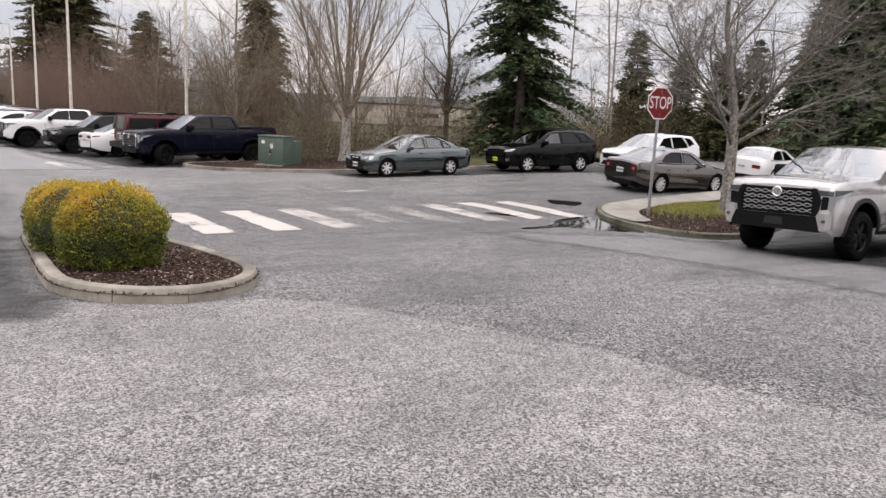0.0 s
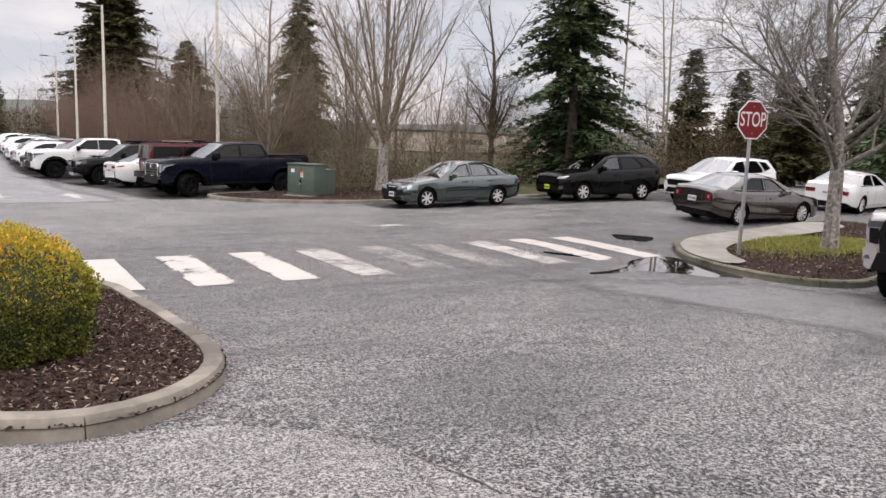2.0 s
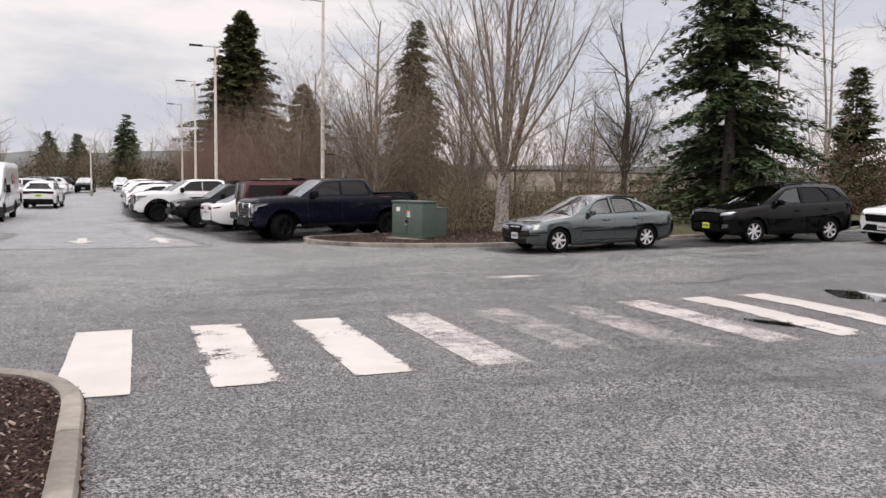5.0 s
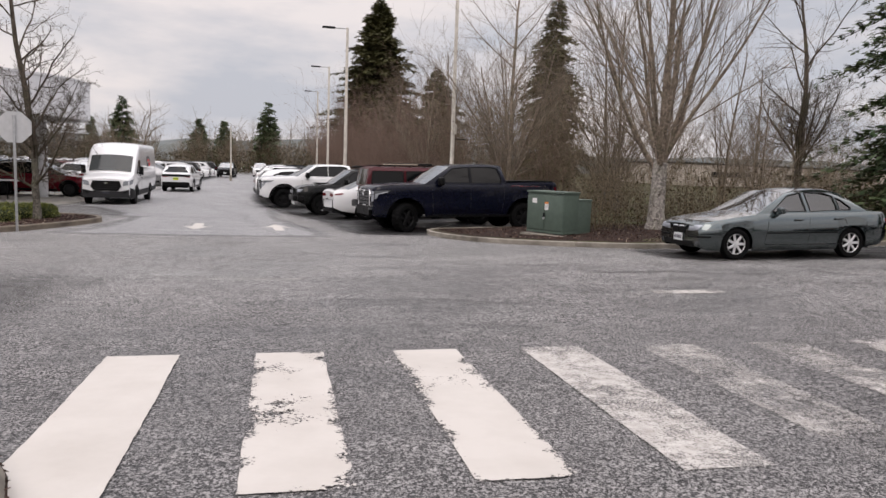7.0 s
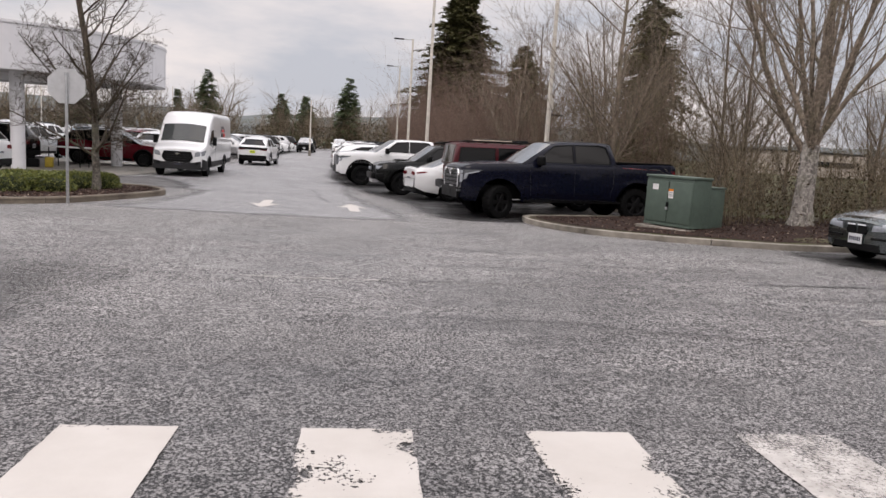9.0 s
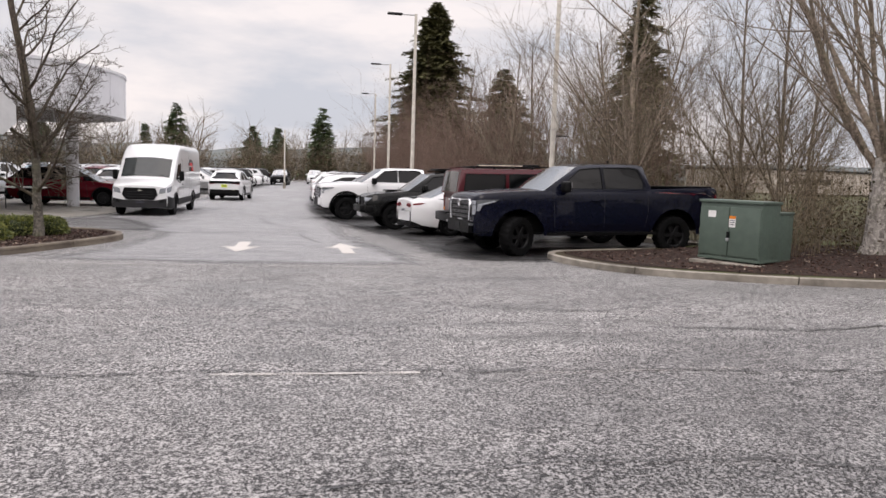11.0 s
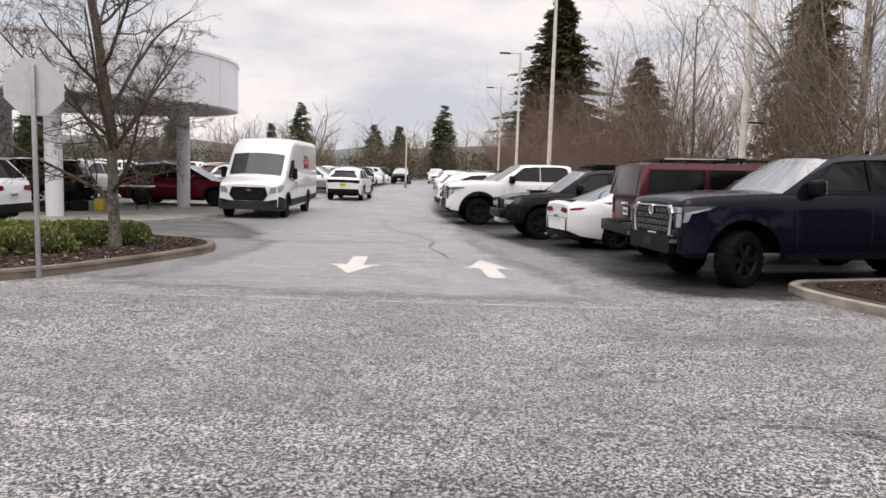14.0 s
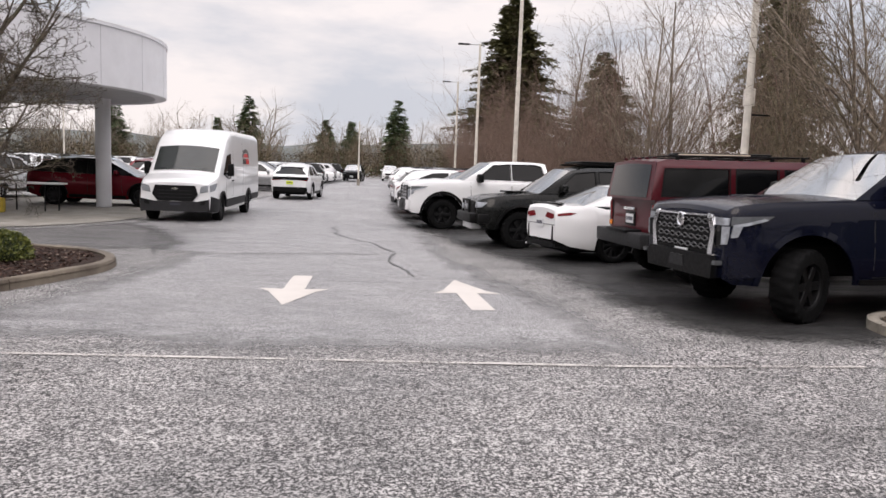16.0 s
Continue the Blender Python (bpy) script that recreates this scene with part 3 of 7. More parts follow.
def arrow(cx, cy, yaw, label, seed):
    """A straight lane arrow: shaft and barbed head."""
    shape = [(-.14, 0), (.14, 0), (.14, 1.25), (.46, 1.2), (.30, 1.45), (0, 2.45), (-.30, 1.45), (-.46, 1.2), (-.14, 1.25)]
    c, s = math.cos(radians(yaw)), math.sin(radians(yaw))
    out = []
    for (ax, ay), (bx, by) in zip(shape, shape[1:] + shape[:1]):
        for i in range(8):
            t = i / 8
            x, y = ax + (bx - ax) * t, ay + (by - ay) * t
            out.append((cx + c * x - s * y, cy + s * x + c * y))
    tagged(fill("lane_arrow", out, .011, LINE_FRESH, step=.1), label, "road marking", "lane arrows", kind="structure")


arrow(4.03, 29.9, 4, "white lane arrow pointing into the aisle", 1)
arrow(1.62, 32.35, 182, "white lane arrow pointing out of the aisle", 2)

# Cracks and joints in the asphalt, filled with tar
TAR = plain("tar", (.028, .027, .027), .45, 0, .3, 9)


def crack(points, width, label="dark crack in the asphalt"):
    pts = spline([(x, y, 0) for x, y in points], .12)
    rnd = random.Random(int(points[0][0] * 100))
    left, right = [], []
    for i, p in enumerate(pts):
        t = (pts[min(i + 1, len(pts) - 1)] - pts[max(i - 1, 0)]).normalized()
        w = width * rnd.uniform(.35, 1.0) * .5
        o = rnd.uniform(-.02, .02) + .16 * noise.noise(p * .9) + .05 * noise.noise(p * 4)
        left.append((p.x - t.y * (w + o), p.y + t.x * (w + o)))
        right.append((p.x + t.y * (w - o), p.y - t.x * (w - o)))
    line = left + right[::-1]
    n = len(left)
    verts = [(x, y, hz(x, y) + .012) for x, y in line]
    faces = [(i, i + 1, 2 * n - 2 - i, 2 * n - 1 - i) for i in range(n - 1)]
    tagged(part("asphalt_crack", mesh_of("asphalt_crack", verts, faces), TAR), label, "crack", "cracks", kind="structure")


crack([(2.0, 20.12), (4.5, 20.06), (6.6, 19.9), (10, 19.4), (14, 18.6)], .035, "tarred joint along the lane")
crack([(1.2, 41.5), (1.5, 39.6), (2.3, 37.6), (2.9, 36.0), (2.8, 34.6), (3.3, 32.6)], .06)
crack([(-1.1, 34.6), (1, 35.0), (2.8, 35.4)], .05)
crack([(-1.2, 34.5), (-1.6, 36), (-2.4, 37.6), (-3.0, 40)], .05)
crack([(2.62, 6.44), (3.2, 5.87), (3.52, 5.1), (4.19, 3.68), (4.3, 2.6), (4.6, 1.83)], .014, "dark seam between two asphalt layers")
crack([(8.2, 11.3), (8.75, 8.6), (8.95, 7.2), (9.1, 5.4)], .014, "dark seam between two asphalt layers")
crack([(3.4, 17.8), (5.4, 18.1), (8, 17.6), (11.5, 17.9)], .02)
crack([(6.1, 22.9), (8.4, 22.3), (11, 22.4)], .03)

crack([(-3.5, 20.3), (0, 20.2), (2.0, 20.12)], .025)
crack([(14, 18.6), (19, 17.9), (24, 17.6)], .03, "tarred joint along the lane")
crack([(7.2, 21.6), (8.6, 21.35), (9.6, 21.5)], .05)
crack([(5.2, 23.1), (6.6, 22.7), (7.6, 22.85)], .03)
crack([(9.2, 20.3), (10.6, 20.1), (12.2, 19.7)], .06)
crack([(12.0, 16.9), (13.1, 16.7), (14.2, 16.9)], .05)
crack([(4.1, 8.1), (5.0, 7.6), (5.7, 7.5), (6.9, 6.9)], .012)

# ---- vehicles ----
def car_glass(name, least):
    """Clear car glass over a dark cabin; least: how much it mirrors head on."""
    s = Stuff(name)
    tr, fr = s.n.new("ShaderNodeBsdfTransparent"), s.n.new("ShaderNodeFresnel")
    gl, mx, sc = s.n.new("ShaderNodeBsdfGlossy"), s.n.new("ShaderNodeMixShader"), s.n.new("ShaderNodeMapRange")
    tr.inputs["Color"].default_value = (.42, .45, .45, 1)
    fr.inputs["IOR"].default_value, gl.inputs["Roughness"].default_value = 1.5, .02
    sc.inputs["To Min"].default_value, sc.inputs["To Max"].default_value = least, 1.0
    s.l.new(fr.outputs["Fac"], sc.inputs["Value"])
    s.l.new(sc.outputs["Result"], mx.inputs["Fac"])
    s.l.new(tr.outputs["BSDF"], mx.inputs[1])
    s.l.new(gl.outputs["BSDF"], mx.inputs[2])
    s.l.new(mx.outputs["Shader"], s.out.inputs["Surface"])
    return s.m


GLASS, SCREEN = car_glass("car_glass", .09), car_glass("windscreen_glass", .36)
TINT = plain("tinted_glass", (.003, .0033, .0036), .03, 0, .1, 3, 0, .28)
VANGLASS = plain("van_glass", (.022, .026, .025), .05, 0, .1, 3, 0, .5)
RUBBER = plain("tyre_rubber", (.0035, .0035, .0037), .8, 0, .3, 12, .4, .12)
ALLOY = plain("alloy", (.66, .66, .67), .35, .45, .08, 9)
ALLOY_DARK = plain("dark_alloy", (.006, .006, .0065), .4, 0, .2, 9, 0, .2)
BLACK = plain("black_trim", (.004, .004, .0043), .5, 0, .2, 10, 0, .15)
GREYTRIM = plain("grey_trim", (.018, .018, .0195), .6, 0, .2, 10, 0, .25)
CHROME = plain("chrome", (.75, .75, .76), .12, 1.0, .05, 8)
GRILLE_DARK = plain("grille_dark", (.13, .13, .135), .3, .7, .1, 10)
GRILLE_GREY = plain("grille_grey", (.32, .32, .33), .3, .7, .1, 10)
CABIN = plain("cabin_cloth", (.02, .03, .032), .85, 0, .3, 9)
SEATGREY = plain("seat_cloth", (.10, .095, .09), .85, 0, .25, 14)
LAMP = plain("headlamp_lens", (.34, .36, .39), .06, .4, .2, 22)
LAMP_DARK = plain("headlamp_smoked", (.08, .085, .09), .08, .3, .15, 15)
RED = plain("tail_lamp_red", (.15, .005, .008), .12, 0, .15, 18)
AMBER = plain("amber_lens", (.7, .22, .03), .15, 0, .1, 18)
PLATE = plain("plate_white", (.62, .63, .64), .4, 0, .06, 8)
PLATE_Y = plain("plate_yellow", (.66, .78, .05), .45, 0, .06, 8)
INK = plain("ink_dark", (.03, .03, .05), .5)
SEAM = plain("panel_gap", (.008, .008, .008), .8)

P_NAVY = paint("navy_paint", (.0027, .0036, .0108), 0, .25, .1)
P_WHITE = paint("white_paint", (.72, .725, .73), 0, .3, .06)
P_SILVER = paint("silver_paint", (.50, .485, .48), .6, .2, .05)
P_MAROON = paint("maroon_paint", (.060, .0035, .0075), 0, .3, .3)
P_BLACK = paint("black_paint", (.0020, .0021, .0022), 0, .22, .05)
P_STEEL = paint("steel_grey_paint", (.056, .076, .079), .9, .14, .04)
P_TAUPE = paint("taupe_paint", (.095, .080, .075), .9, .14, .04)
P_OLIVE = paint("dark_green_grey_paint", (.0045, .005, .0048), 0, .27, .1)
P_RED = paint("red_paint", (.13, .005, .012), .2, .25, .3)
P_BLUE = paint("pale_blue_paint", (.33, .42, .50), .5, .28, .1)
P_GREY = paint("mid_grey_paint", (.34, .345, .35), .85, .28, .1)

WHEELS = {}


def wheel_meshes(R, w, style, coat, seg=30):
    """Tyre and rim meshes, made once a kind; the axle runs along y and the outer face looks to -y."""
    if (R, w, style, coat.name, seg) in WHEELS:
        return WHEELS[R, w, style, coat.name, seg]
    rr = R * {"steel7": .66, "slim10": .70, "truck": .60, "van": .62}[style]
    h = w / 2
    prof = [(rr * .96, h * .72), (rr * 1.04, h * .9), (R * .86, h), (R * .95, h * .93), (R * .99, h * .72), (R, h * .3), (R, -h * .3), (R * .99, -h * .72), (R * .95, -h * .93), (R * .86, -h), (rr * 1.04, -h * .9), (rr * .96, -h * .72)]
    tyre = lathe([(r, y) for r, y in prof], seg * 3 if style == "truck" else seg, "y", False)
    if style == "truck":
        for v in tyre.verts:                    # tread blocks
            r = math.hypot(v.co.x, v.co.z)
            if r > R * .94:
                i = round(math.atan2(v.co.z, v.co.x) / (2 * math.pi) * seg * 3)
                k = .965 if (i // 2 + (1 if v.co.y > 0 else 0)) % 2 else 1.012
                v.co.x, v.co.z = v.co.x * k, v.co.z * k
    finish(tyre, 40)
    t = bpy.data.meshes.new("tyre")
    tyre.to_mesh(t)
    tyre.free()
    t.materials.append(RUBBER)
    rim = lathe([(rr, -h * .72), (rr * .97, -h * .80), (rr * .93, -h * .72), (rr * .9, -h * .2), (rr * .3, -h * .1), (.001, -h * .1)], seg, "y", False)
    for f in rim.faces:
        f.material_index = 1 if sum((v.co.x ** 2 + v.co.z ** 2) ** .5 for v in f.verts) / len(f.verts) < rr * .93 else 0
    n = {"steel7": 7, "slim10": 10, "truck": 6, "van": 8}[style]
    for i in range(n):
        a = 2 * math.pi * i / n
        wd = {"steel7": .055, "slim10": .028, "truck": .07, "van": .05}[style] * R / .33
        for k in (range(-1, 2, 2) if style == "slim10" and seg > 20 else (0,)):
            b = box(rr * .78, h * .22, wd, (rr * .55, -h * .58, 0), .006, 1)
            bmesh.ops.rotate(b, cent=(0, 0, 0), matrix=Matrix.Rotation(a + k * .09, 3, "Y"), verts=b.verts)
            join(rim, b)
    hub = lathe([(rr * .26, -h * .45), (rr * .25, -h * .72), (rr * .12, -h * .78), (.001, -h * .78)], 20, "y", False)
    join(rim, hub)
    finish(rim, 35)
    m = bpy.data.meshes.new("rim")
    rim.to_mesh(m)
    rim.free()
    m.materials.append(coat)
    m.materials.append(ALLOY_DARK)
    WHEELS[R, w, style, coat.name, seg] = (t, m)
    return t, m


def lerp_list(pts, d):
    return float(np.interp(d, [p[0] for p in pts], [p[1] for p in pts]))


class Car:
    """A vehicle seen as: front at d = 0, d grows to the rear; built facing +x with its middle at the origin."""

    def __init__(self, name, spec, coat, label, category="car", group=""):
        self.s, self.coat = spec, coat
        self.L, self.W = spec["L"], spec["W"]
        self.front = self.L / 2
        self.ax = (spec["fo"], spec["fo"] + spec["wb"])
        self.R, self.tw = spec["R"], spec.get("tw", .22)
        self.root = tagged(new(name), label, category, group)
        self.sec = spec.get("sec", [(0, .93), (.08, .965), (.25, .985), (.48, .99), (.66, 1), (.71, .985), (.9, .955), (1, .90)])
        self.body()
        if "outline" in spec:
            self.cabin()
        self.wheels()
        self.underside()

    def x(self, d):
        return self.front - d

    def top(self, d):
        return lerp_list(self.s["top"], d)

    def bottom(self, d):
        z = lerp_list(self.s["bot"], d)
        ra = self.s.get("arch", self.R * 1.13)
        for a in self.ax:
            if abs(d - a) < ra:
                z = max(z, self.R * 1.0 + math.sqrt(ra * ra - (d - a) ** 2))
        return min(z, self.top(d) - .04)

    def half(self, d):
        s, w = self.s, self.W / 2
        f, r = s.get("nose", (.55, .22)), s.get("tail", (.5, .16))
        if d < f[0]:
            w *= 1 - f[1] * ((f[0] - d) / f[0]) ** 2.4
        if self.L - d < r[0]:
            w *= 1 - r[1] * ((r[0] - self.L + d) / r[0]) ** 2.4
        return w

    def side(self, d, z):
        """Half width at a length and a height."""
        lo, hi = lerp_list(self.s["bot"], d), self.top(d)
        u = min(max((z - lo) / max(hi - lo, .01), 0), 1)
        return self.half(d) * lerp_list(self.sec, u)

    def body(self):
        s = self.s
        ra = s.get("arch", self.R * 1.13)
        ds = set(np.linspace(0, self.L, 14 if s.get("far") else 40).round(4)) | {0.02, .05, .1, self.L - .02, self.L - .05, self.L - .1} | {p[0] for p in s["top"]} | {p[0] for p in s["bot"]}
        for a in self.ax:
            ds |= {round(a + ra * math.cos(t), 4) for t in np.linspace(0, math.pi, 9 if s.get("far") else 17)} | {a - ra - .004, a + ra + .004}
        ds = sorted(d for d in ds if 0 <= d <= self.L)
        us = [u for u, _ in self.sec]
        bm = bmesh.new()
        rings = []
        cab = s.get("cab", (9, 9))
        for d in ds:
            lo, hi = self.bottom(d), self.top(d)
            right = []
            for u in us:
                z = lo + (hi - lo) * u
                right.append((self.side(d, z), z))
            wtop = right[-1][0]
            crown = s.get("crown", .03)
            for k in (.75, .45, .15):
                right.append((wtop * k, hi + crown * (1 - k * k)))
            ring = [bm.verts.new((self.x(d), -y, z)) for y, z in right] + [bm.verts.new((self.x(d), y, z)) for y, z in right[::-1]]
            rings.append((d, ring))
        n = len(rings[0][1])
        for (da, a), (db, b) in zip(rings, rings[1:]):
            for k in range(n - 1):
                f = bm.faces.new((a[k], a[k + 1], b[k + 1], b[k]))
                if cab[0] <= (da + db) / 2 <= cab[1] and len(us) - 1 <= k < n - len(us):
                    f.material_index = 1
        bm.faces.new(rings[0][1])
        bm.faces.new(rings[-1][1][::-1])
        ob = part("body", bm, self.coat, self.root, angle=28)
        ob.data.materials.append(CABIN)

    def cabin(self):
        s = self.s
        line = s["outline"]                     # (d, z): foot of windscreen, roof points, foot of rear window
        zb, zr = min(line[0][1], line[-1][1]), max(z for _, z in line)
        ins, wr = s.get("inset", .93), s["roofw"] / 2

        def ys(d, z):
            u = min(max((z - zb) / (zr - zb), 0), 1)
            base = self.half(min(max(d, .9), self.L - .5)) * ins
            return base + (wr - base) * (u ** 1.25)

        self.ys = ys
        wins = s["windows"]
        loops = [line] + wins
        flat_pts = [Vector((d, z, 0)) for lp in loops for d, z in lp]
        tris = tessellate_polygon([[Vector((d, z, 0)) for d, z in lp] for lp in loops])
        bm = bmesh.new()
        for sgn in (-1, 1):
            vs = [bm.verts.new((self.x(p.x), sgn * ys(p.x, p.y), p.y)) for p in flat_pts]
            for t in tris:
                bm.faces.new([vs[i] for i in t])
            k = len(line)
            for w in wins:                      # reveals
                ring = vs[k:k + len(w)]
                inner = [bm.verts.new((v.co.x, v.co.y - sgn * .03, v.co.z)) for v in ring]
                for i in range(len(w)):
                    j = (i + 1) % len(w)
                    bm.faces.new((ring[i], ring[j], inner[j], inner[i]))
                k += len(w)
        roof = line[1:-1]
        fine = []
        for a, b in zip(roof, roof[1:]):
            fine += [(a[0] + (b[0] - a[0]) * i / 3, a[1] + (b[1] - a[1]) * i / 3) for i in range(3)]
        fine.append(roof[-1])
        rows = []
        for d, z in fine:
            y = ys(d, z)
            rows.append([bm.verts.new((self.x(d) + (.05 * (1 - abs(k)) if (d, z) == fine[0] else 0), y * k, z + s.get("rcrown", .045) * (1 - k * k))) for k in (-1, -.93, -.7, -.35, 0, .35, .7, .93, 1)])
        for a, b in zip(rows, rows[1:]):
            for i in range(8):
                bm.faces.new((a[i], a[i + 1], b[i + 1], b[i]))
        bmesh.ops.remove_doubles(bm, verts=bm.verts[:], dist=.0008)
        part("roof", bm, s.get("roofcoat", self.coat), self.root, angle=40)
        if not s.get("far"):
            for w in wins:                      # black surrounds
                cx, cz = sum(p[0] for p in w) / len(w), sum(p[1] for p in w) / len(w)
                for sgn in (-1, 1):
                    bm = bmesh.new()
                    ra, rb = [], []
                    for d, z in w:
                        k = 1 + .026 / max(math.hypot(d - cx, z - cz), .05)
                        e, q = cx + (d - cx) * k, cz + (z - cz) * k
                        ra.append(bm.verts.new((self.x(d), sgn * (ys(d, z) + .006), z)))
                        rb.append(bm.verts.new((self.x(e), sgn * (ys(e, q) + .004), q)))
                    for i in range(len(w)):
                        j = (i + 1) % len(w)
                        bm.faces.new((ra[i], ra[j], rb[j], rb[i]))
                    part("window_trim", bm, BLACK, self.root)
        tint = s.get("tint", [False] * len(wins))
        for w, dark in zip(wins, tint):
            for sgn in (-1, 1):
                bm = bmesh.new()
                bm.faces.new([bm.verts.new((self.x(d), sgn * (ys(d, z) - .018), z)) for d, z in w])
                bmesh.ops.triangulate(bm, faces=bm.faces[:])
                bm2 = bm
                geo = bmesh.ops.extrude_face_region(bm2, geom=bm2.faces[:])
                bmesh.ops.translate(bm2, vec=(0, -sgn * .004, 0), verts=[g for g in geo["geom"] if isinstance(g, bmesh.types.BMVert)])
                p = part("side_window", bm2, TINT if dark else GLASS, self.root)
                p.visible_shadow = bool(dark)

        def screen(name, foot, head, bow, dark, narrow=.985, out=0.0, lo=0.0, hi=1.0):
            bm = bmesh.new()
            rows = []
            for i in range(7):
                t = lo + (hi - lo) * i / 6
                d, z = foot[0] + (head[0] - foot[0]) * t, foot[1] + (head[1] - foot[1]) * t
                y = ys(d, z) * narrow
                rows.append([bm.verts.new((self.x(d) + bow * (1 - k * k) - out, y * k, z + s.get("rcrown", .045) * (1 - k * k) * t)) for k in np.linspace(-1, 1, 9)])
            for a, b in zip(rows, rows[1:]):
                for i in range(8):
                    bm.faces.new((a[i], a[i + 1], b[i + 1], b[i]))
            p = part(name, bm, self.coat if name == "tailgate_frame" else TINT if dark else SCREEN, self.root)
            p.visible_shadow = bool(dark)

        screen("windscreen", line[0], line[1], s.get("bow", .10), False)
        if "rearw" in s:
            screen("tailgate_frame", line[-1], line[-2], -s.get("bowr", .06), True)
            screen("rear_window", line[-1], line[-2], -s.get("bowr", .06), True, s["rearw"], .014, .06, .93)
        else:
            screen("rear_window", line[-1], line[-2], -s.get("bowr", .06), s.get("tintrear", False))
        # seats
        zf = zb - .30
        for row in s.get("seats", []):
            for y in (-.38, .38):
                if row == "bench":
                    continue
                b = box(.16, .46, .62, (0, 0, .31), .06, 2, turn=Matrix.Rotation(-.22, 4, "Y"))
                join(b, box(.10, .26, .2, (-.11, 0, .70), .04))
                bmesh.ops.translate(b, vec=(self.x(row), y, zf), verts=b.verts)
                part("seat", b, SEATGREY, self.root)
        dash = box(.28, s["roofw"] * .95, .10, (self.x(line[0][0] + .32), 0, zb + .02), .04)
        part("dashboard", dash, CABIN, self.root)

    def wheels(self):
        s = self.s
        t, m = wheel_meshes(self.R, self.tw, s.get("rims", "steel7"), s.get("rimcoat", ALLOY), 14 if s.get("far") else 30)
        for i, a in enumerate(self.ax):
            for sgn in (-1, 1):
                w = self.half(a) - self.tw / 2 - .02 + s.get("poke", 0)
                yaw = s.get("steer", 0) if i == 0 else 0
                tyre = part("wheel", t, None, self.root)
                tyre.matrix_local = pose(self.x(a), sgn * w, self.R, 0, 0, (180 if sgn > 0 else 0) + yaw)
                part("rim", m, None, tyre)

    def underside(self):
        s = self.s
        w = self.W - 2 * self.tw - .10
        z0, z1 = s.get("belly", lerp_list(s["bot"], self.L / 2) + .0), self.R * 2.1
        z1 = min(z1, min(self.top(a) for a in self.ax) - .05)
        b = box(self.L - .5, w, z1 - z0, (0, 0, (z0 + z1) / 2), .05, 1)
        part("underbody", b, BLACK, self.root)

    # --- fittings ---
    def front_x(self, y, z):
        """Where the nose lies at a width and a height."""
        d = 0.0
        while d < 1.6 and (self.top(d) < z or self.side(d, z) < abs(y)):
            d += .02
        lo, hi = max(d - .02, 0), d
        for _ in range(5):
            m = (lo + hi) / 2
            if self.top(m) < z or self.side(m, z) < abs(y):
                lo = m
            else:
                hi = m
        return self.x(hi)

    def rear_x(self, y, z):
        d = self.L
        while d > self.L - 1.6 and (self.top(d) < z or self.side(d, z) < abs(y)):
            d -= .02
        lo, hi = d, min(d + .02, self.L)
        for _ in range(5):
            m = (lo + hi) / 2
            if self.top(m) < z or self.side(m, z) < abs(y):
                hi = m
            else:
                lo = m
        return self.x(lo)

    def end_panel(self, name, poly, coat, off=.012, rear=False, mirror=True, label="", step=.045):
        """A panel on the nose or tail: polygon of (y, z) laid on the surface."""
        if self.s.get("far"):
            step = .16
        f, k = (self.rear_x, -1) if rear else (self.front_x, 1)
        if not rear:
            poly = [(y, z + self.s.get("lift", 0)) for y, z in poly]
        for sgn in ((1, -1) if mirror else (1,)):
            dense = []
            for (ay, az), (by, bz) in zip(poly, poly[1:] + poly[:1]):
                m = max(1, int(math.hypot(by - ay, bz - az) / step))
                dense += [(ay + (by - ay) * i / m, az + (bz - az) * i / m) for i in range(m)]
            ylo, yhi = min(p[0] for p in dense), max(p[0] for p in dense)
            zlo, zhi = min(p[1] for p in dense), max(p[1] for p in dense)
            gy, gz_ = np.meshgrid(np.arange(ylo + step / 2, yhi, step), np.arange(zlo + step / 2, zhi, step))
            keep = inside(dense, gy, gz_)
            pts = [Vector(p) for p in dense] + [Vector(p) for p in zip(gy[keep], gz_[keep])]
            n = len(dense)
            v, e, fc, *_ = delaunay_2d_cdt(pts, [(i, (i + 1) % n) for i in range(n)], [list(range(n))], 1, 1e-5)
            bm = bmesh.new()
            vs = [bm.verts.new((f(p.x, p.y) + k * off, sgn * p.x, p.y)) for p in v]
            for q in fc:
                try:
                    bm.faces.new([vs[i] for i in q])
                except ValueError:
                    pass
            edge = [e2 for e2 in bm.edges if len(e2.link_faces) == 1]
            geo = bmesh.ops.extrude_edge_only(bm, edges=edge)
            bmesh.ops.translate(bm, vec=(-k * (off + .03), 0, 0), verts=[g for g in geo["geom"] if isinstance(g, bmesh.types.BMVert)])
            part(name, bm, coat, self.root, label)

    def side_panel(self, name, poly, coat, off=.008, label="", sides=(-1, 1), step=.08):
        """A panel on the flanks: polygon of (d, z)."""
        if self.s.get("far"):
            step = .3
        if max(d for d, _ in poly) < .6:
            poly = [(d, z + self.s.get("lift", 0)) for d, z in poly]
        for sgn in sides:
            dense = []
            for (ay, az), (by, bz) in zip(poly, poly[1:] + poly[:1]):
                m = max(1, int(math.hypot(by - ay, bz - az) / step))
                dense += [(ay + (by - ay) * i / m, az + (bz - az) * i / m) for i in range(m)]
            gx, gy = np.meshgrid(np.arange(min(p[0] for p in dense) + step / 2, max(p[0] for p in dense), step), np.arange(min(p[1] for p in dense) + step / 2, max(p[1] for p in dense), step))
            keep = inside(dense, gx, gy)
            n = len(dense)
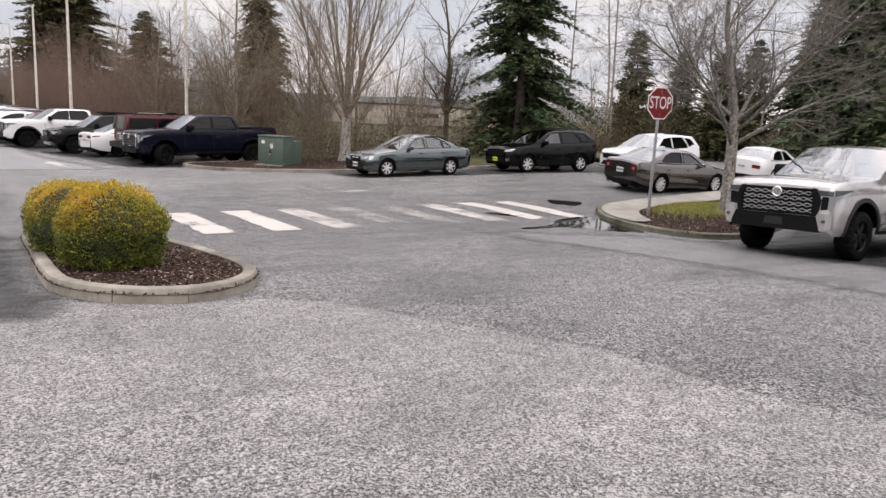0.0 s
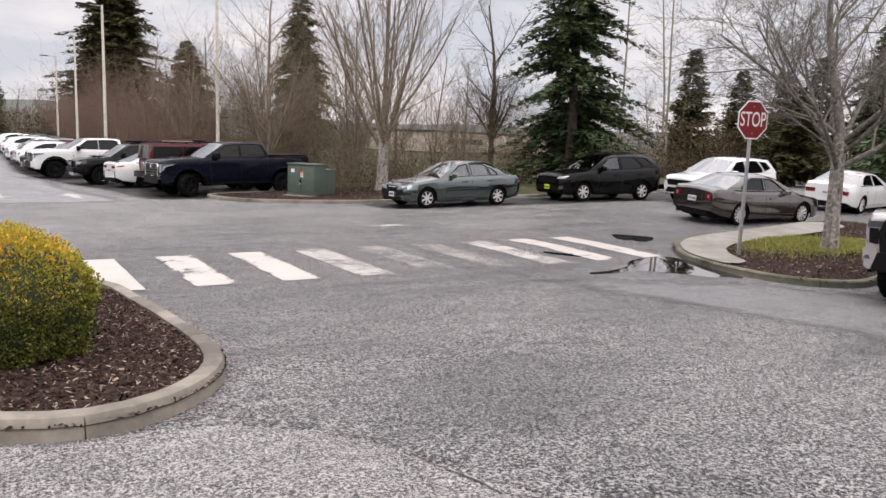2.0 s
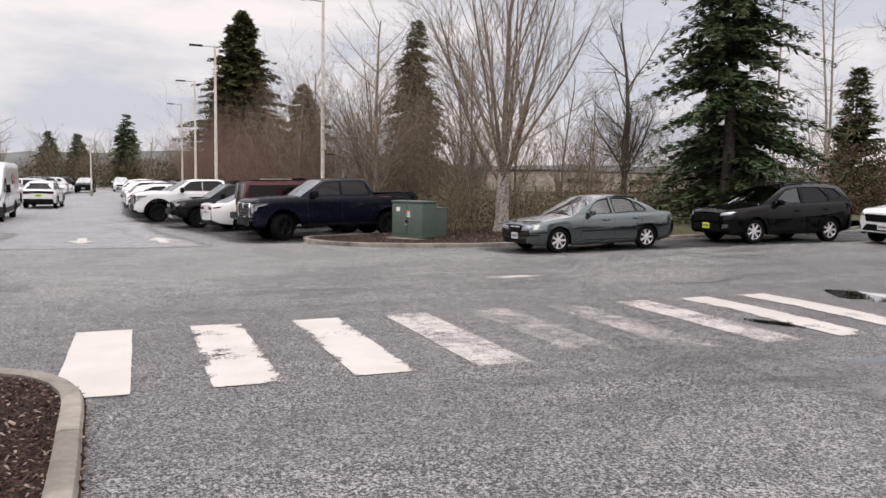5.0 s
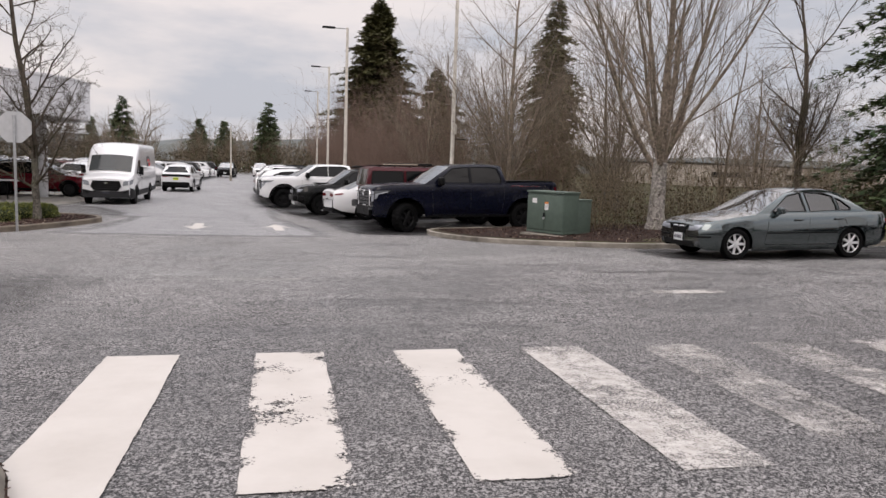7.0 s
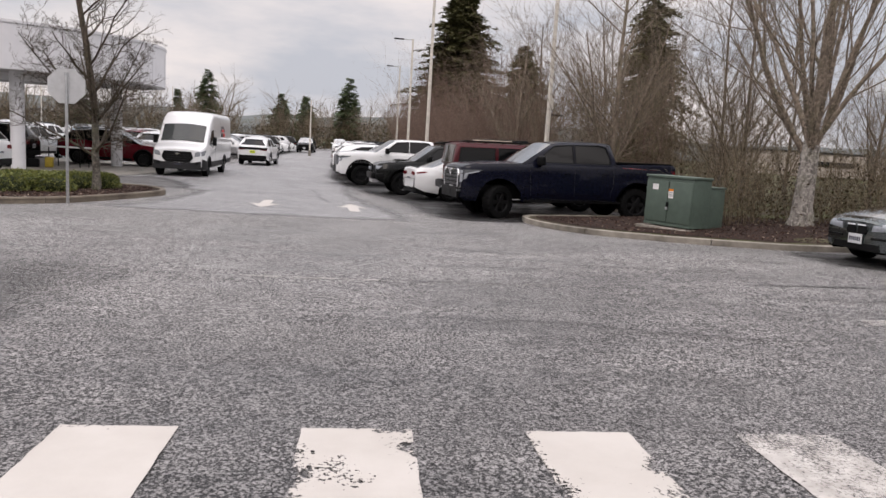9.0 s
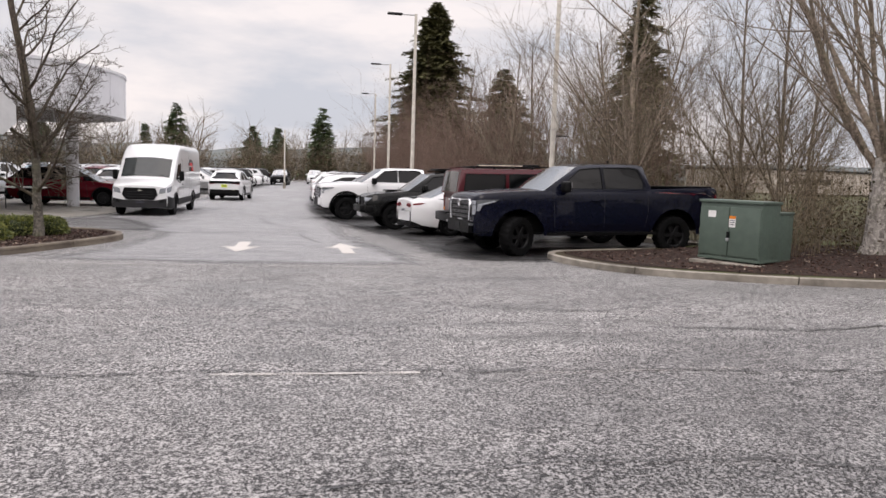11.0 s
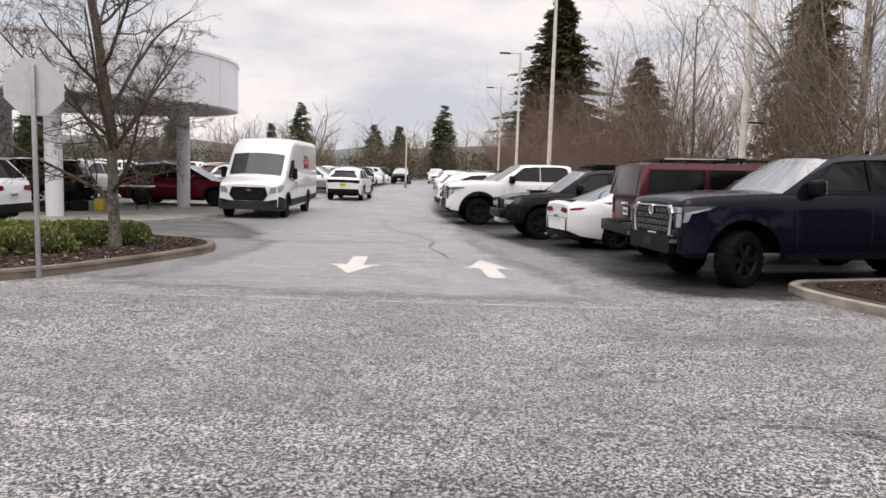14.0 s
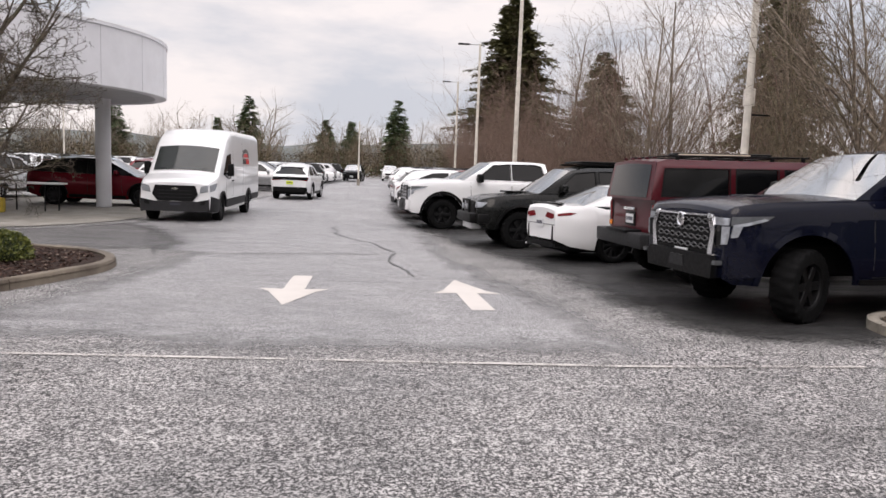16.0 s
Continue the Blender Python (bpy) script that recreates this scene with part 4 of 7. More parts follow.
            pts = [Vector(p) for p in dense] + [Vector(p) for p in zip(gx[keep], gy[keep])]
            v, e, fc, *_ = delaunay_2d_cdt(pts, [(i, (i + 1) % n) for i in range(n)], [list(range(n))], 1, 1e-5)
            bm = bmesh.new()
            vs = [bm.verts.new((self.x(p.x), sgn * (self.side(p.x, p.y) + off), p.y)) for p in v]
            for q in fc:
                try:
                    bm.faces.new([vs[i] for i in q])
                except ValueError:
                    pass
            edge = [e2 for e2 in bm.edges if len(e2.link_faces) == 1]
            geo = bmesh.ops.extrude_edge_only(bm, edges=edge)
            bmesh.ops.translate(bm, vec=(0, -sgn * (off + .012), 0), verts=[g for g in geo["geom"] if isinstance(g, bmesh.types.BMVert)])
            part(name, bm, coat, self.root, label)

    def gap(self, pts, w=.012, sides=(-1, 1)):
        """Panel gaps along lines of (d, z) on the flanks."""
        if self.s.get("far"):
            return
        for (a, b), (c, e) in zip(pts, pts[1:]):
            ln = math.hypot(c - a, e - b)
            nx, nz = -(e - b) / ln * w / 2, (c - a) / ln * w / 2
            self.side_panel("panel_gap", [(a + nx, b + nz), (c + nx, e + nz), (c - nx, e - nz), (a - nx, b - nz)], SEAM, .0015, sides=sides, step=.1)

    def handles(self, *spots, coat=None):
        for d, z in spots:
            for sgn in (-1, 1):
                part("door_handle", box(.2, .035, .035, (self.x(d), sgn * (self.side(d, z) + .018), z), .012), coat or self.coat, self.root)

    def mirrors(self, d, z, coat=None, size=(.12, .24, .16)):
        for sgn in (-1, 1):
            y = self.side(d, z - .1) + size[1] / 2 - .02
            b = box(*size, (self.x(d), sgn * y, z), min(size) * .42, 4)
            join(b, box(.06, .16, .04, (self.x(d), sgn * (y - size[1] / 2), z - .07), .01))
            m = part("wing_mirror", b, coat or self.coat, self.root)
            part("mirror_glass", box(.006, size[1] - .05, size[2] - .04, (self.x(d) - size[0] / 2 - .001, sgn * y, z), .002, 1), CHROME, m)

    def plate(self, z, rear=False, coat=None, y=0.0, w=.31, h=.155, bars=True):
        x = (self.rear_x(0, z) - .022) if rear else (self.front_x(0, z) + .022)
        p = part("number_plate", box(.012, w, h, (x, y, z), .003, 1), coat or PLATE, self.root)
        if bars:
            for i in range(6):
                part("bar", box(.004, w * .09, h * .42, (x + (-.007 if rear else .007), y - w * .36 + i * w * .144, z), 0), INK, p)

    def arches(self, coat, wide=.07):
        ra = self.s.get("arch", self.R * 1.13)
        for a in self.ax:
            outer = [(a + (ra + wide) * math.cos(t), self.R + (ra + wide) * math.sin(t)) for t in np.linspace(.03, math.pi - .03, 19)]
            inner = [(a + (ra + .004) * math.cos(t), self.R + (ra + .004) * math.sin(t)) for t in np.linspace(math.pi - .03, .03, 19)]
            poly = [(min(max(d, .02), self.L - .02), z) for d, z in outer + inner]
            self.side_panel("wheel_arch", poly, coat, .02, step=.1)

    def bit(self, name, size, at, coat, bevel=.01, label="", mirror=False, turn=None):
        for sgn in ((1, -1) if mirror else (1,)):
            part(name, box(*size, (at[0], sgn * at[1], at[2]), bevel, 2, turn=turn), coat, self.root, label)

    def where(self, x, y, az):
        """The pose that stands it on the ground with the middle of its wheels at (x, y), facing az degrees from +x."""
        c, s = math.cos(radians(az)), math.sin(radians(az))
        w = self.s["wb"] / 2
        zf, zb = hz(x + c * w, y + s * w), hz(x - c * w, y - s * w)
        zl, zr = hz(x - s * .8, y + c * .8), hz(x + s * .8, y - c * .8)
        pitch = math.degrees(math.atan2(zf - zb, 2 * w))
        roll = math.degrees(math.atan2(zl - zr, 1.6))
        mid = (self.ax[0] + self.ax[1]) / 2 - self.L / 2
        return Matrix.Translation((x, y, (zf + zb) / 2 - .004)) @ pose(0, 0, 0, 0, 0, az) @ pose(0, 0, 0, roll, -pitch, 0) @ Matrix.Translation((mid, 0, 0))

    def place(self, x, y, az):
        self.root.matrix_basis = self.where(x, y, az)
        return self.root


TRUCK = dict(L=5.75, W=2.02, wb=3.70, fo=.96, R=.42, tw=.29, arch=.58, rims="truck", rimcoat=ALLOY_DARK, poke=.02, lift=.10,
             top=[(0, 1.20), (.03, 1.255), (.10, 1.295), (.25, 1.325), (.6, 1.35), (1.2, 1.375), (1.62, 1.39), (1.75, 1.395), (3.98, 1.41), (4.05, 1.43), (5.67, 1.47), (5.75, 1.43)],
             bot=[(0, .52), (.1, .45), (.4, .44), (1.6, .49), (4.3, .49), (5.2, .58), (5.75, .64)],
             sec=[(0, .95), (.06, .975), (.2, .99), (.45, 1), (.62, .985), (.74, .99), (.88, .975), (.96, .955), (1, .93)], nose=(.34, .11), tail=(.2, .04), cab=(1.55, 4.0), crown=.045,
             outline=[(1.52, 1.385), (2.32, 1.895), (2.6, 1.945), (3.3, 1.965), (3.8, 1.955), (3.94, 1.925), (4.08, 1.41)], roofw=1.50, inset=.945, rcrown=.035,
             windows=[[(1.90, 1.44), (2.42, 1.835), (2.90, 1.885), (2.90, 1.44)], [(2.97, 1.44), (2.97, 1.885), (3.62, 1.885), (3.80, 1.85), (3.90, 1.56), (3.88, 1.44)]],
             tint=[True, True], tintrear=True, seats=[2.75, 3.6])


def pickup(coat, label, grille=CHROME, arch=None, steer=0, lamp=LAMP, plates=True):
    c = Car("pickup_truck", dict(TRUCK, steer=steer), coat, label, "pickup truck", "parked cars")
    # grille: dark field, surround, staggered rows of mesh links
    c.end_panel("grille_field", [(-.60, .66), (.60, .66), (.66, .90), (.62, 1.09), (-.62, 1.09), (-.66, .90)], BLACK, .010, mirror=False)
    for r in range(4):
        z = .835 + r * .095
        reach = .60 if r < 3 else .57
        chain = Wood()
        for sgn in (1, -1):
            pts = []
            for y in np.linspace(-reach, reach, 73):
                zz = z + sgn * (.006 + .021 * (.5 + .5 * math.cos(2 * math.pi * (y / .15 + (r % 2) * .5))))
                pts.append(Vector((c.front_x(float(y), zz) + .022, float(y), zz)))
            chain.tube(pts, [.0085] * len(pts), 5)
        part("grille_chain", chain.mesh("grille_chain", GRILLE_DARK if grille is CHROME else GRILLE_GREY), None, c.root)
    frame_coat = grille if grille is CHROME else BLACK
    c.end_panel("grille_surround", [(.575, 1.07), (.60, 1.115), (.665, 1.10), (.745, .92), (.70, .66), (.76, .55), (.74, .50), (.66, .52), (.60, .64), (.66, .91)], frame_coat, .035)
    c.end_panel("grille_surround", [(-.66, 1.075), (.66, 1.075), (.64, 1.10), (-.64, 1.10)], frame_coat, .034, mirror=False)
    c.end_panel("bumper", [(-.76, .40), (.76, .40), (.78, .58), (.70, .655), (-.70, .655), (-.78, .58)], BLACK, .075, mirror=False)
    if grille is not CHROME:
        c.end_panel("bumper_end", [(.79, .42), (.93, .46), (.94, .70), (.74, .72), (.71, .66)], coat, .08)
    else:
        c.side_panel("bumper_corner", [(.03, .42), (.34, .44), (.36, .66), (.03, .66)], coat, .03)
    c.end_panel("headlamp", [(.70, .995), (.91, .995), (.91, 1.075), (.69, 1.08)], lamp, .018)
    c.side_panel("headlamp_wrap", [(.05, .99), (.40, 1.04), (.52, 1.10), (.06, 1.09)], LAMP_DARK, .012)
    c.end_panel("headlamp_trim", [(.86, .78), (.91, .79), (.92, .985), (.87, .985)], LAMP, .026)
    c.side_panel("headlamp_hook", [(.05, .86), (.11, .87), (.15, .985), (.44, 1.055), (.40, 1.075), (.07, 1.0)], LAMP, .02)
    c.end_panel("lamp_recess", [(.745, .76), (.86, .78), (.87, .98), (.755, .98)], BLACK, .014)
    c.end_panel("tow_recess", [(-.17, .47), (.17, .47), (.15, .60), (-.15, .60)], GREYTRIM, .085, mirror=False)
    c.end_panel("fog_lamp", [(.80, .56), (.87, .56), (.87, .61), (.82, .61)], LAMP_DARK, .09)
    x = c.front_x(0, 1.08)
    part("badge", lathe([(.001, 0), (.085, 0), (.09, .012), (.075, .02), (.065, .012), (.001, .012)], 20), CHROME, c.root).matrix_local = pose(x + .035, 0, 1.12, 0, 90, 0)
    for z in (1.02,):
        c.bit("bonnet_scoop", (.5, .5, .03), (c.x(1.0), 0, 1.40), coat, .012)
    c.arches(arch or coat, .075)
    c.gap([(1.78, .52), (1.74, 1.34)])
    c.gap([(2.93, .52), (2.93, 1.38)])
    c.gap([(3.92, .62), (3.99, .95), (3.99, 1.39)])
    c.gap([(1.78, .52), (3.88, .52)])
    c.side_panel("door_trim", [(1.95, .64), (3.7, .66), (3.7, .70), (1.95, .685)], coat, .016)
    c.side_panel("running_board", [(1.6, .44), (4.2, .44), (4.2, .50), (1.6, .50)], BLACK, .05)
    c.handles((2.72, 1.18), (3.72, 1.20))
    c.mirrors(1.98, 1.47, BLACK if coat is not P_WHITE else BLACK, (.16, .26, .24))
    c.end_panel("tail_lamp", [(.86, .98), (.99, .98), (.99, 1.36), (.86, 1.36)], RED, .012, rear=True)
    c.end_panel("rear_bumper", [(-.95, .62), (.95, .62), (.95, .80), (-.95, .80)], grille if grille is CHROME else BLACK, .06, rear=True, mirror=False)
    c.bit("bed_cover", (1.58, 1.72, .03), (c.x(4.88), 0, 1.49), BLACK, .01)
    if plates:
        c.plate(.70)
    else:
        c.plate(.70, coat=BLACK, bars=False)
    # aerial
    c.bit("aerial", (.05, .03, .05), (c.x(3.5), 0, 2.04), BLACK, .01)
    return c


HUMMER = dict(L=4.72, W=1.98, wb=3.05, fo=.84, R=.43, tw=.32, arch=.56, rims="truck", rimcoat=ALLOY_DARK,
              top=[(0, 1.05), (.06, 1.20), (.5, 1.27), (1.35, 1.33), (1.5, 1.36), (4.75, 1.36), (4.82, 1.33)], bot=[(0, .6), (.3, .5), (4.2, .52), (4.82, .68)],
              sec=[(0, .97), (.06, .985), (.3, 1), (.9, 1), (.97, .985), (1, .965)], nose=(.15, .05), tail=(.12, .04), cab=(1.4, 4.8),
              outline=[(1.52, 1.36), (1.95, 1.92), (2.2, 1.99), (4.55, 2.0), (4.70, 1.96), (4.80, 1.36)], roofw=1.80, inset=.975, bow=.02, bowr=.02, rcrown=.03, rearw=.84,
              windows=[[(1.86, 1.42), (2.18, 1.84), (2.62, 1.86), (2.62, 1.42)], [(2.74, 1.42), (2.74, 1.86), (3.42, 1.86), (3.42, 1.42)], [(3.54, 1.42), (3.54, 1.86), (4.56, 1.86), (4.62, 1.42)]],
              tint=[True, True, True], tintrear=True)

SUV4 = dict(L=4.83, W=1.93, wb=2.79, fo=.92, R=.41, tw=.27, arch=.50, rims="truck", rimcoat=ALLOY_DARK,
            top=[(0, .98), (.03, 1.02), (.12, 1.07), (.35, 1.12), (1.0, 1.17), (1.3, 1.21), (1.45, 1.22), (4.6, 1.27), (4.78, 1.22), (4.83, 1.10)], bot=[(0, .52), (.2, .42), (.6, .38), (4.0, .40), (4.6, .48), (4.83, .56)],
            nose=(.5, .18), tail=(.4, .12), cab=(1.3, 4.6),
            outline=[(1.32, 1.21), (2.05, 1.72), (2.4, 1.79), (3.4, 1.815), (4.25, 1.79), (4.42, 1.74), (4.70, 1.25)], roofw=1.36, inset=.93,
            windows=[[(1.74, 1.27), (2.18, 1.66), (2.62, 1.71), (2.62, 1.27)], [(2.72, 1.27), (2.72, 1.715), (3.45, 1.72), (3.55, 1.30), (3.5, 1.27)], [(3.66, 1.30), (3.58, 1.71), (4.22, 1.68), (4.46, 1.32)]],
            tint=[True, True, True], tintrear=True, seats=[2.5])

SUV = dict(L=4.60, W=1.855, wb=2.69, fo=.93, R=.352, tw=.225, rims="steel7",
           top=[(0, .84), (.03, .88), (.12, .93), (.3, .975), (.9, 1.04), (1.2, 1.08), (1.35, 1.09), (4.1, 1.16), (4.45, 1.17), (4.56, 1.12), (4.60, 1.03)], bot=[(0, .34), (.2, .26), (.6, .24), (3.9, .26), (4.4, .36), (4.60, .48)],
           nose=(.6, .24), tail=(.5, .2), cab=(1.15, 4.4), crown=.05,
           outline=[(1.15, 1.07), (2.02, 1.57), (2.35, 1.64), (3.1, 1.675), (3.9, 1.65), (4.12, 1.60), (4.48, 1.17)], roofw=1.22, inset=.90,
           windows=[[(1.66, 1.14), (2.14, 1.51), (2.58, 1.575), (2.60, 1.15)], [(2.70, 1.15), (2.68, 1.58), (3.35, 1.585), (3.62, 1.30), (3.60, 1.19)], [(3.72, 1.24), (3.70, 1.33), (3.52, 1.57), (3.9, 1.54), (4.1, 1.34)]],
           tint=[False, True, True], tintrear=True, rearw=.88, seats=[2.45, 3.3])

SEDAN = dict(L=4.47, W=1.74, wb=2.725, fo=.77, R=.315, tw=.205, rims="steel7",
             top=[(0, .655), (.03, .69), (.12, .735), (.35, .785), (.9, .86), (1.25, .905), (1.4, .915), (3.75, .95), (3.95, .965), (4.3, .955), (4.43, .92), (4.47, .86)], bot=[(0, .26), (.15, .19), (.5, .17), (3.5, .19), (4.2, .26), (4.47, .38)],
             nose=(.6, .20), tail=(.5, .16), cab=(1.25, 3.9), crown=.045,
             outline=[(1.22, .90), (1.98, 1.33), (2.25, 1.385), (2.7, 1.405), (3.1, 1.385), (3.28, 1.345), (3.92, .96)], roofw=1.12, inset=.90,
             windows=[[(1.62, .965), (2.05, 1.27), (2.36, 1.335), (2.40, .97)], [(2.52, .97), (2.47, 1.34), (2.9, 1.335), (3.12, 1.27), (3.18, 1.0)], [(3.24, 1.0), (3.20, 1.23), (3.30, 1.20), (3.50, 1.05), (3.47, 1.0)]],
             tint=[False, False, False], seats=[2.2, 3.0])

SALOON = dict(SEDAN, L=4.88, W=1.82, wb=2.83, fo=.95, R=.335, rims="slim10",
              top=[(0, .66), (.04, .71), (.15, .76), (.4, .81), (1.0, .89), (1.35, .95), (1.5, .96), (3.95, 1.0), (4.2, 1.055), (4.72, 1.055), (4.84, 1.02), (4.88, .96)], bot=[(0, .26), (.15, .20), (.5, .18), (3.9, .20), (4.6, .30), (4.88, .42)],
              cab=(1.3, 4.2), outline=[(1.25, .94), (2.15, 1.37), (2.5, 1.43), (2.95, 1.44), (3.4, 1.41), (3.6, 1.365), (4.38, 1.05)],
              windows=[[(1.78, 1.01), (2.28, 1.32), (2.64, 1.375), (2.68, 1.02)], [(2.78, 1.02), (2.74, 1.375), (3.2, 1.36), (3.5, 1.27), (3.75, 1.10), (3.7, 1.05)]], tint=[False, True], seats=[2.45, 3.3])

CROSS = dict(SUV, L=4.69, W=1.86, wb=2.85, fo=.90, R=.37, rims="slim10",
             outline=[(1.05, 1.04), (2.0, 1.54), (2.4, 1.62), (3.0, 1.64), (3.8, 1.56), (4.1, 1.49), (4.50, 1.16)],
             windows=[[(1.62, 1.11), (2.14, 1.48), (2.6, 1.545), (2.62, 1.12)], [(2.72, 1.12), (2.70, 1.55), (3.3, 1.52), (3.75, 1.35), (3.9, 1.22), (3.8, 1.16)]], tint=[True, True],
             top=[(0, .80), (.03, .85), (.12, .91), (.3, .955), (.9, 1.01), (1.2, 1.05), (1.35, 1.06), (4.1, 1.13), (4.5, 1.15), (4.64, 1.11), (4.69, 1.04)], bot=[(0, .34), (.2, .26), (.6, .24), (4.0, .26), (4.5, .36), (4.69, .48)])

VAN = dict(L=6.7, W=2.06, wb=3.75, fo=1.02, R=.36, tw=.23, rims="van", rimcoat=GREYTRIM, arch=.42,
           top=[(0, 1.03), (.03, 1.08), (.15, 1.13), (.45, 1.20), (.72, 1.27), (.84, 1.33), (1.44, 1.96), (1.62, 2.15), (1.9, 2.37), (2.3, 2.53), (3.0, 2.60), (6.3, 2.60), (6.6, 2.57), (6.7, 2.48)], bot=[(0, .34), (.2, .26), (.7, .26), (5.6, .34), (6.7, .42)],
           sec=[(0, .95), (.05, .985), (.2, 1), (.45, 1), (.62, .985), (.8, .965), (.92, .95), (.97, .925), (1, .87)], nose=(.6, .12), tail=(.12, .03), crown=.05)


def suv_fittings(c, lamp=LAMP, grille=BLACK, low=BLACK, plate=PLATE, roofrails=True):
    s = c.s
    z = s["top"][1][1]
    c.end_panel("grille", [(-.52, z - .24), (.52, z - .24), (.58, z - .04), (-.58, z - .04)], grille, .015, mirror=False)
    c.end_panel("headlamp", [(.58, z - .10), (.80, z - .06), (.86, z + .03), (.62, z - .01)], lamp, .012)
    c.end_panel("lower_grille", [(-.62, .38), (.62, .38), (.5, .56), (-.5, .56)], BLACK, .015, mirror=False)
    c.end_panel("fog_lamp", [(.66, .42), (.78, .46), (.78, .56), (.68, .54)], LAMP_DARK, .014)
    c.arches(low, .05)
    f, r = c.ax
    c.side_panel("sill", [(f + .5, .27), (r - .5, .29), (r - .5, .40), (f + .5, .38)], low, .012)
    bd = s["windows"][0][2][0] + .05
    c.gap([(s["windows"][0][0][0] - .12, .42), (s["windows"][0][0][0] - .06, 1.02)])
    c.gap([(bd, .40), (bd, 1.06)])
    c.gap([(s["windows"][1][-1][0] - .15, .62), (s["windows"][1][-1][0] + .02, 1.08)])
    c.handles((bd - .25, .93), (bd + .82, .96))
    c.mirrors(s["windows"][0][0][0] + .08, 1.16, None)
    zr = 1.0
    L = c.L
    c.end_panel("tail_lamp", [(.40, .92), (.80, .88), (.84, 1.04), (.44, 1.02)], RED, .012, rear=True)
    c.end_panel("rear_bumper", [(-.8, .40), (.8, .40), (.78, .60), (-.78, .60)], low, .02, rear=True, mirror=False)
    c.plate(.80, rear=True, coat=plate)
    c.plate(.50, coat=plate)
    if roofrails:
        c.bit("roof_rail", (1.7, .03, .03), (c.x(3.1), s["roofw"] / 2 - .04, max(z for _, z in s["outline"]) + .045), BLACK, .01, mirror=True)
    c.bit("spoiler", (.22, s["roofw"] * .9, .03), (c.x(s["outline"][-2][0] + .02), 0, s["outline"][-2][1] + .035), c.coat, .012)


def sedan_fittings(c, lamp=LAMP, plate=PLATE, tail=None, lowz=.5):
    s = c.s
    z = s["top"][1][1]
    c.end_panel("headlamp", [(.34, z - .13), (.66, z - .10), (.72, z + .01), (.36, z - .01)], lamp, .012)
    c.end_panel("lower_grille", [(-.55, .25), (.55, .25), (.5, .36), (-.5, .36)], BLACK, .012, mirror=False)
    c.end_panel("fog_lamp", [(.58, .28), (.70, .30), (.70, .37), (.60, .36)], LAMP_DARK, .014)
    c.end_panel("bumper_strip", [(.34, .43), (.80, .44), (.80, .475), (.34, .465)], BLACK, .014)
    bd = s["windows"][0][2][0] + .07
    c.gap([(s["windows"][0][0][0] - .22, .32), (s["windows"][0][0][0] - .12, .88)])
    c.gap([(bd, .30), (bd + .03, .93)])
    c.gap([(bd + .95, .60), (bd + .85, .93)])
    c.gap([(s["windows"][0][0][0] - .2, .30), (bd + .8, .30)])
    c.side_panel("rub_strip", [(1.45, .52), (c.ax[1] - .38, .53), (c.ax[1] - .38, .555), (1.45, .545)], BLACK if c.coat is P_STEEL else c.coat, .012)
    c.handles((bd - .24, .80), (bd + .72, .82))
    c.mirrors(s["windows"][0][0][0] + .1, .985, None, (.10, .2, .13))
    c.end_panel("tail_lamp", tail or [(.40, .70), (.74, .68), (.76, .83), (.42, .84)], RED, .012, rear=True)
    c.end_panel("rear_valance", [(-.6, .28), (.6, .28), (.55, .38), (-.55, .38)], BLACK, .012, rear=True, mirror=False)
    c.plate(.60 if c.L < 4.6 else .72, rear=True, coat=plate)
    c.plate(.42, coat=plate)
    c.bit("exhaust", (.14, .06, .06), (c.rear_x(.5, .3) - .0, .52, .27), CHROME, .02)


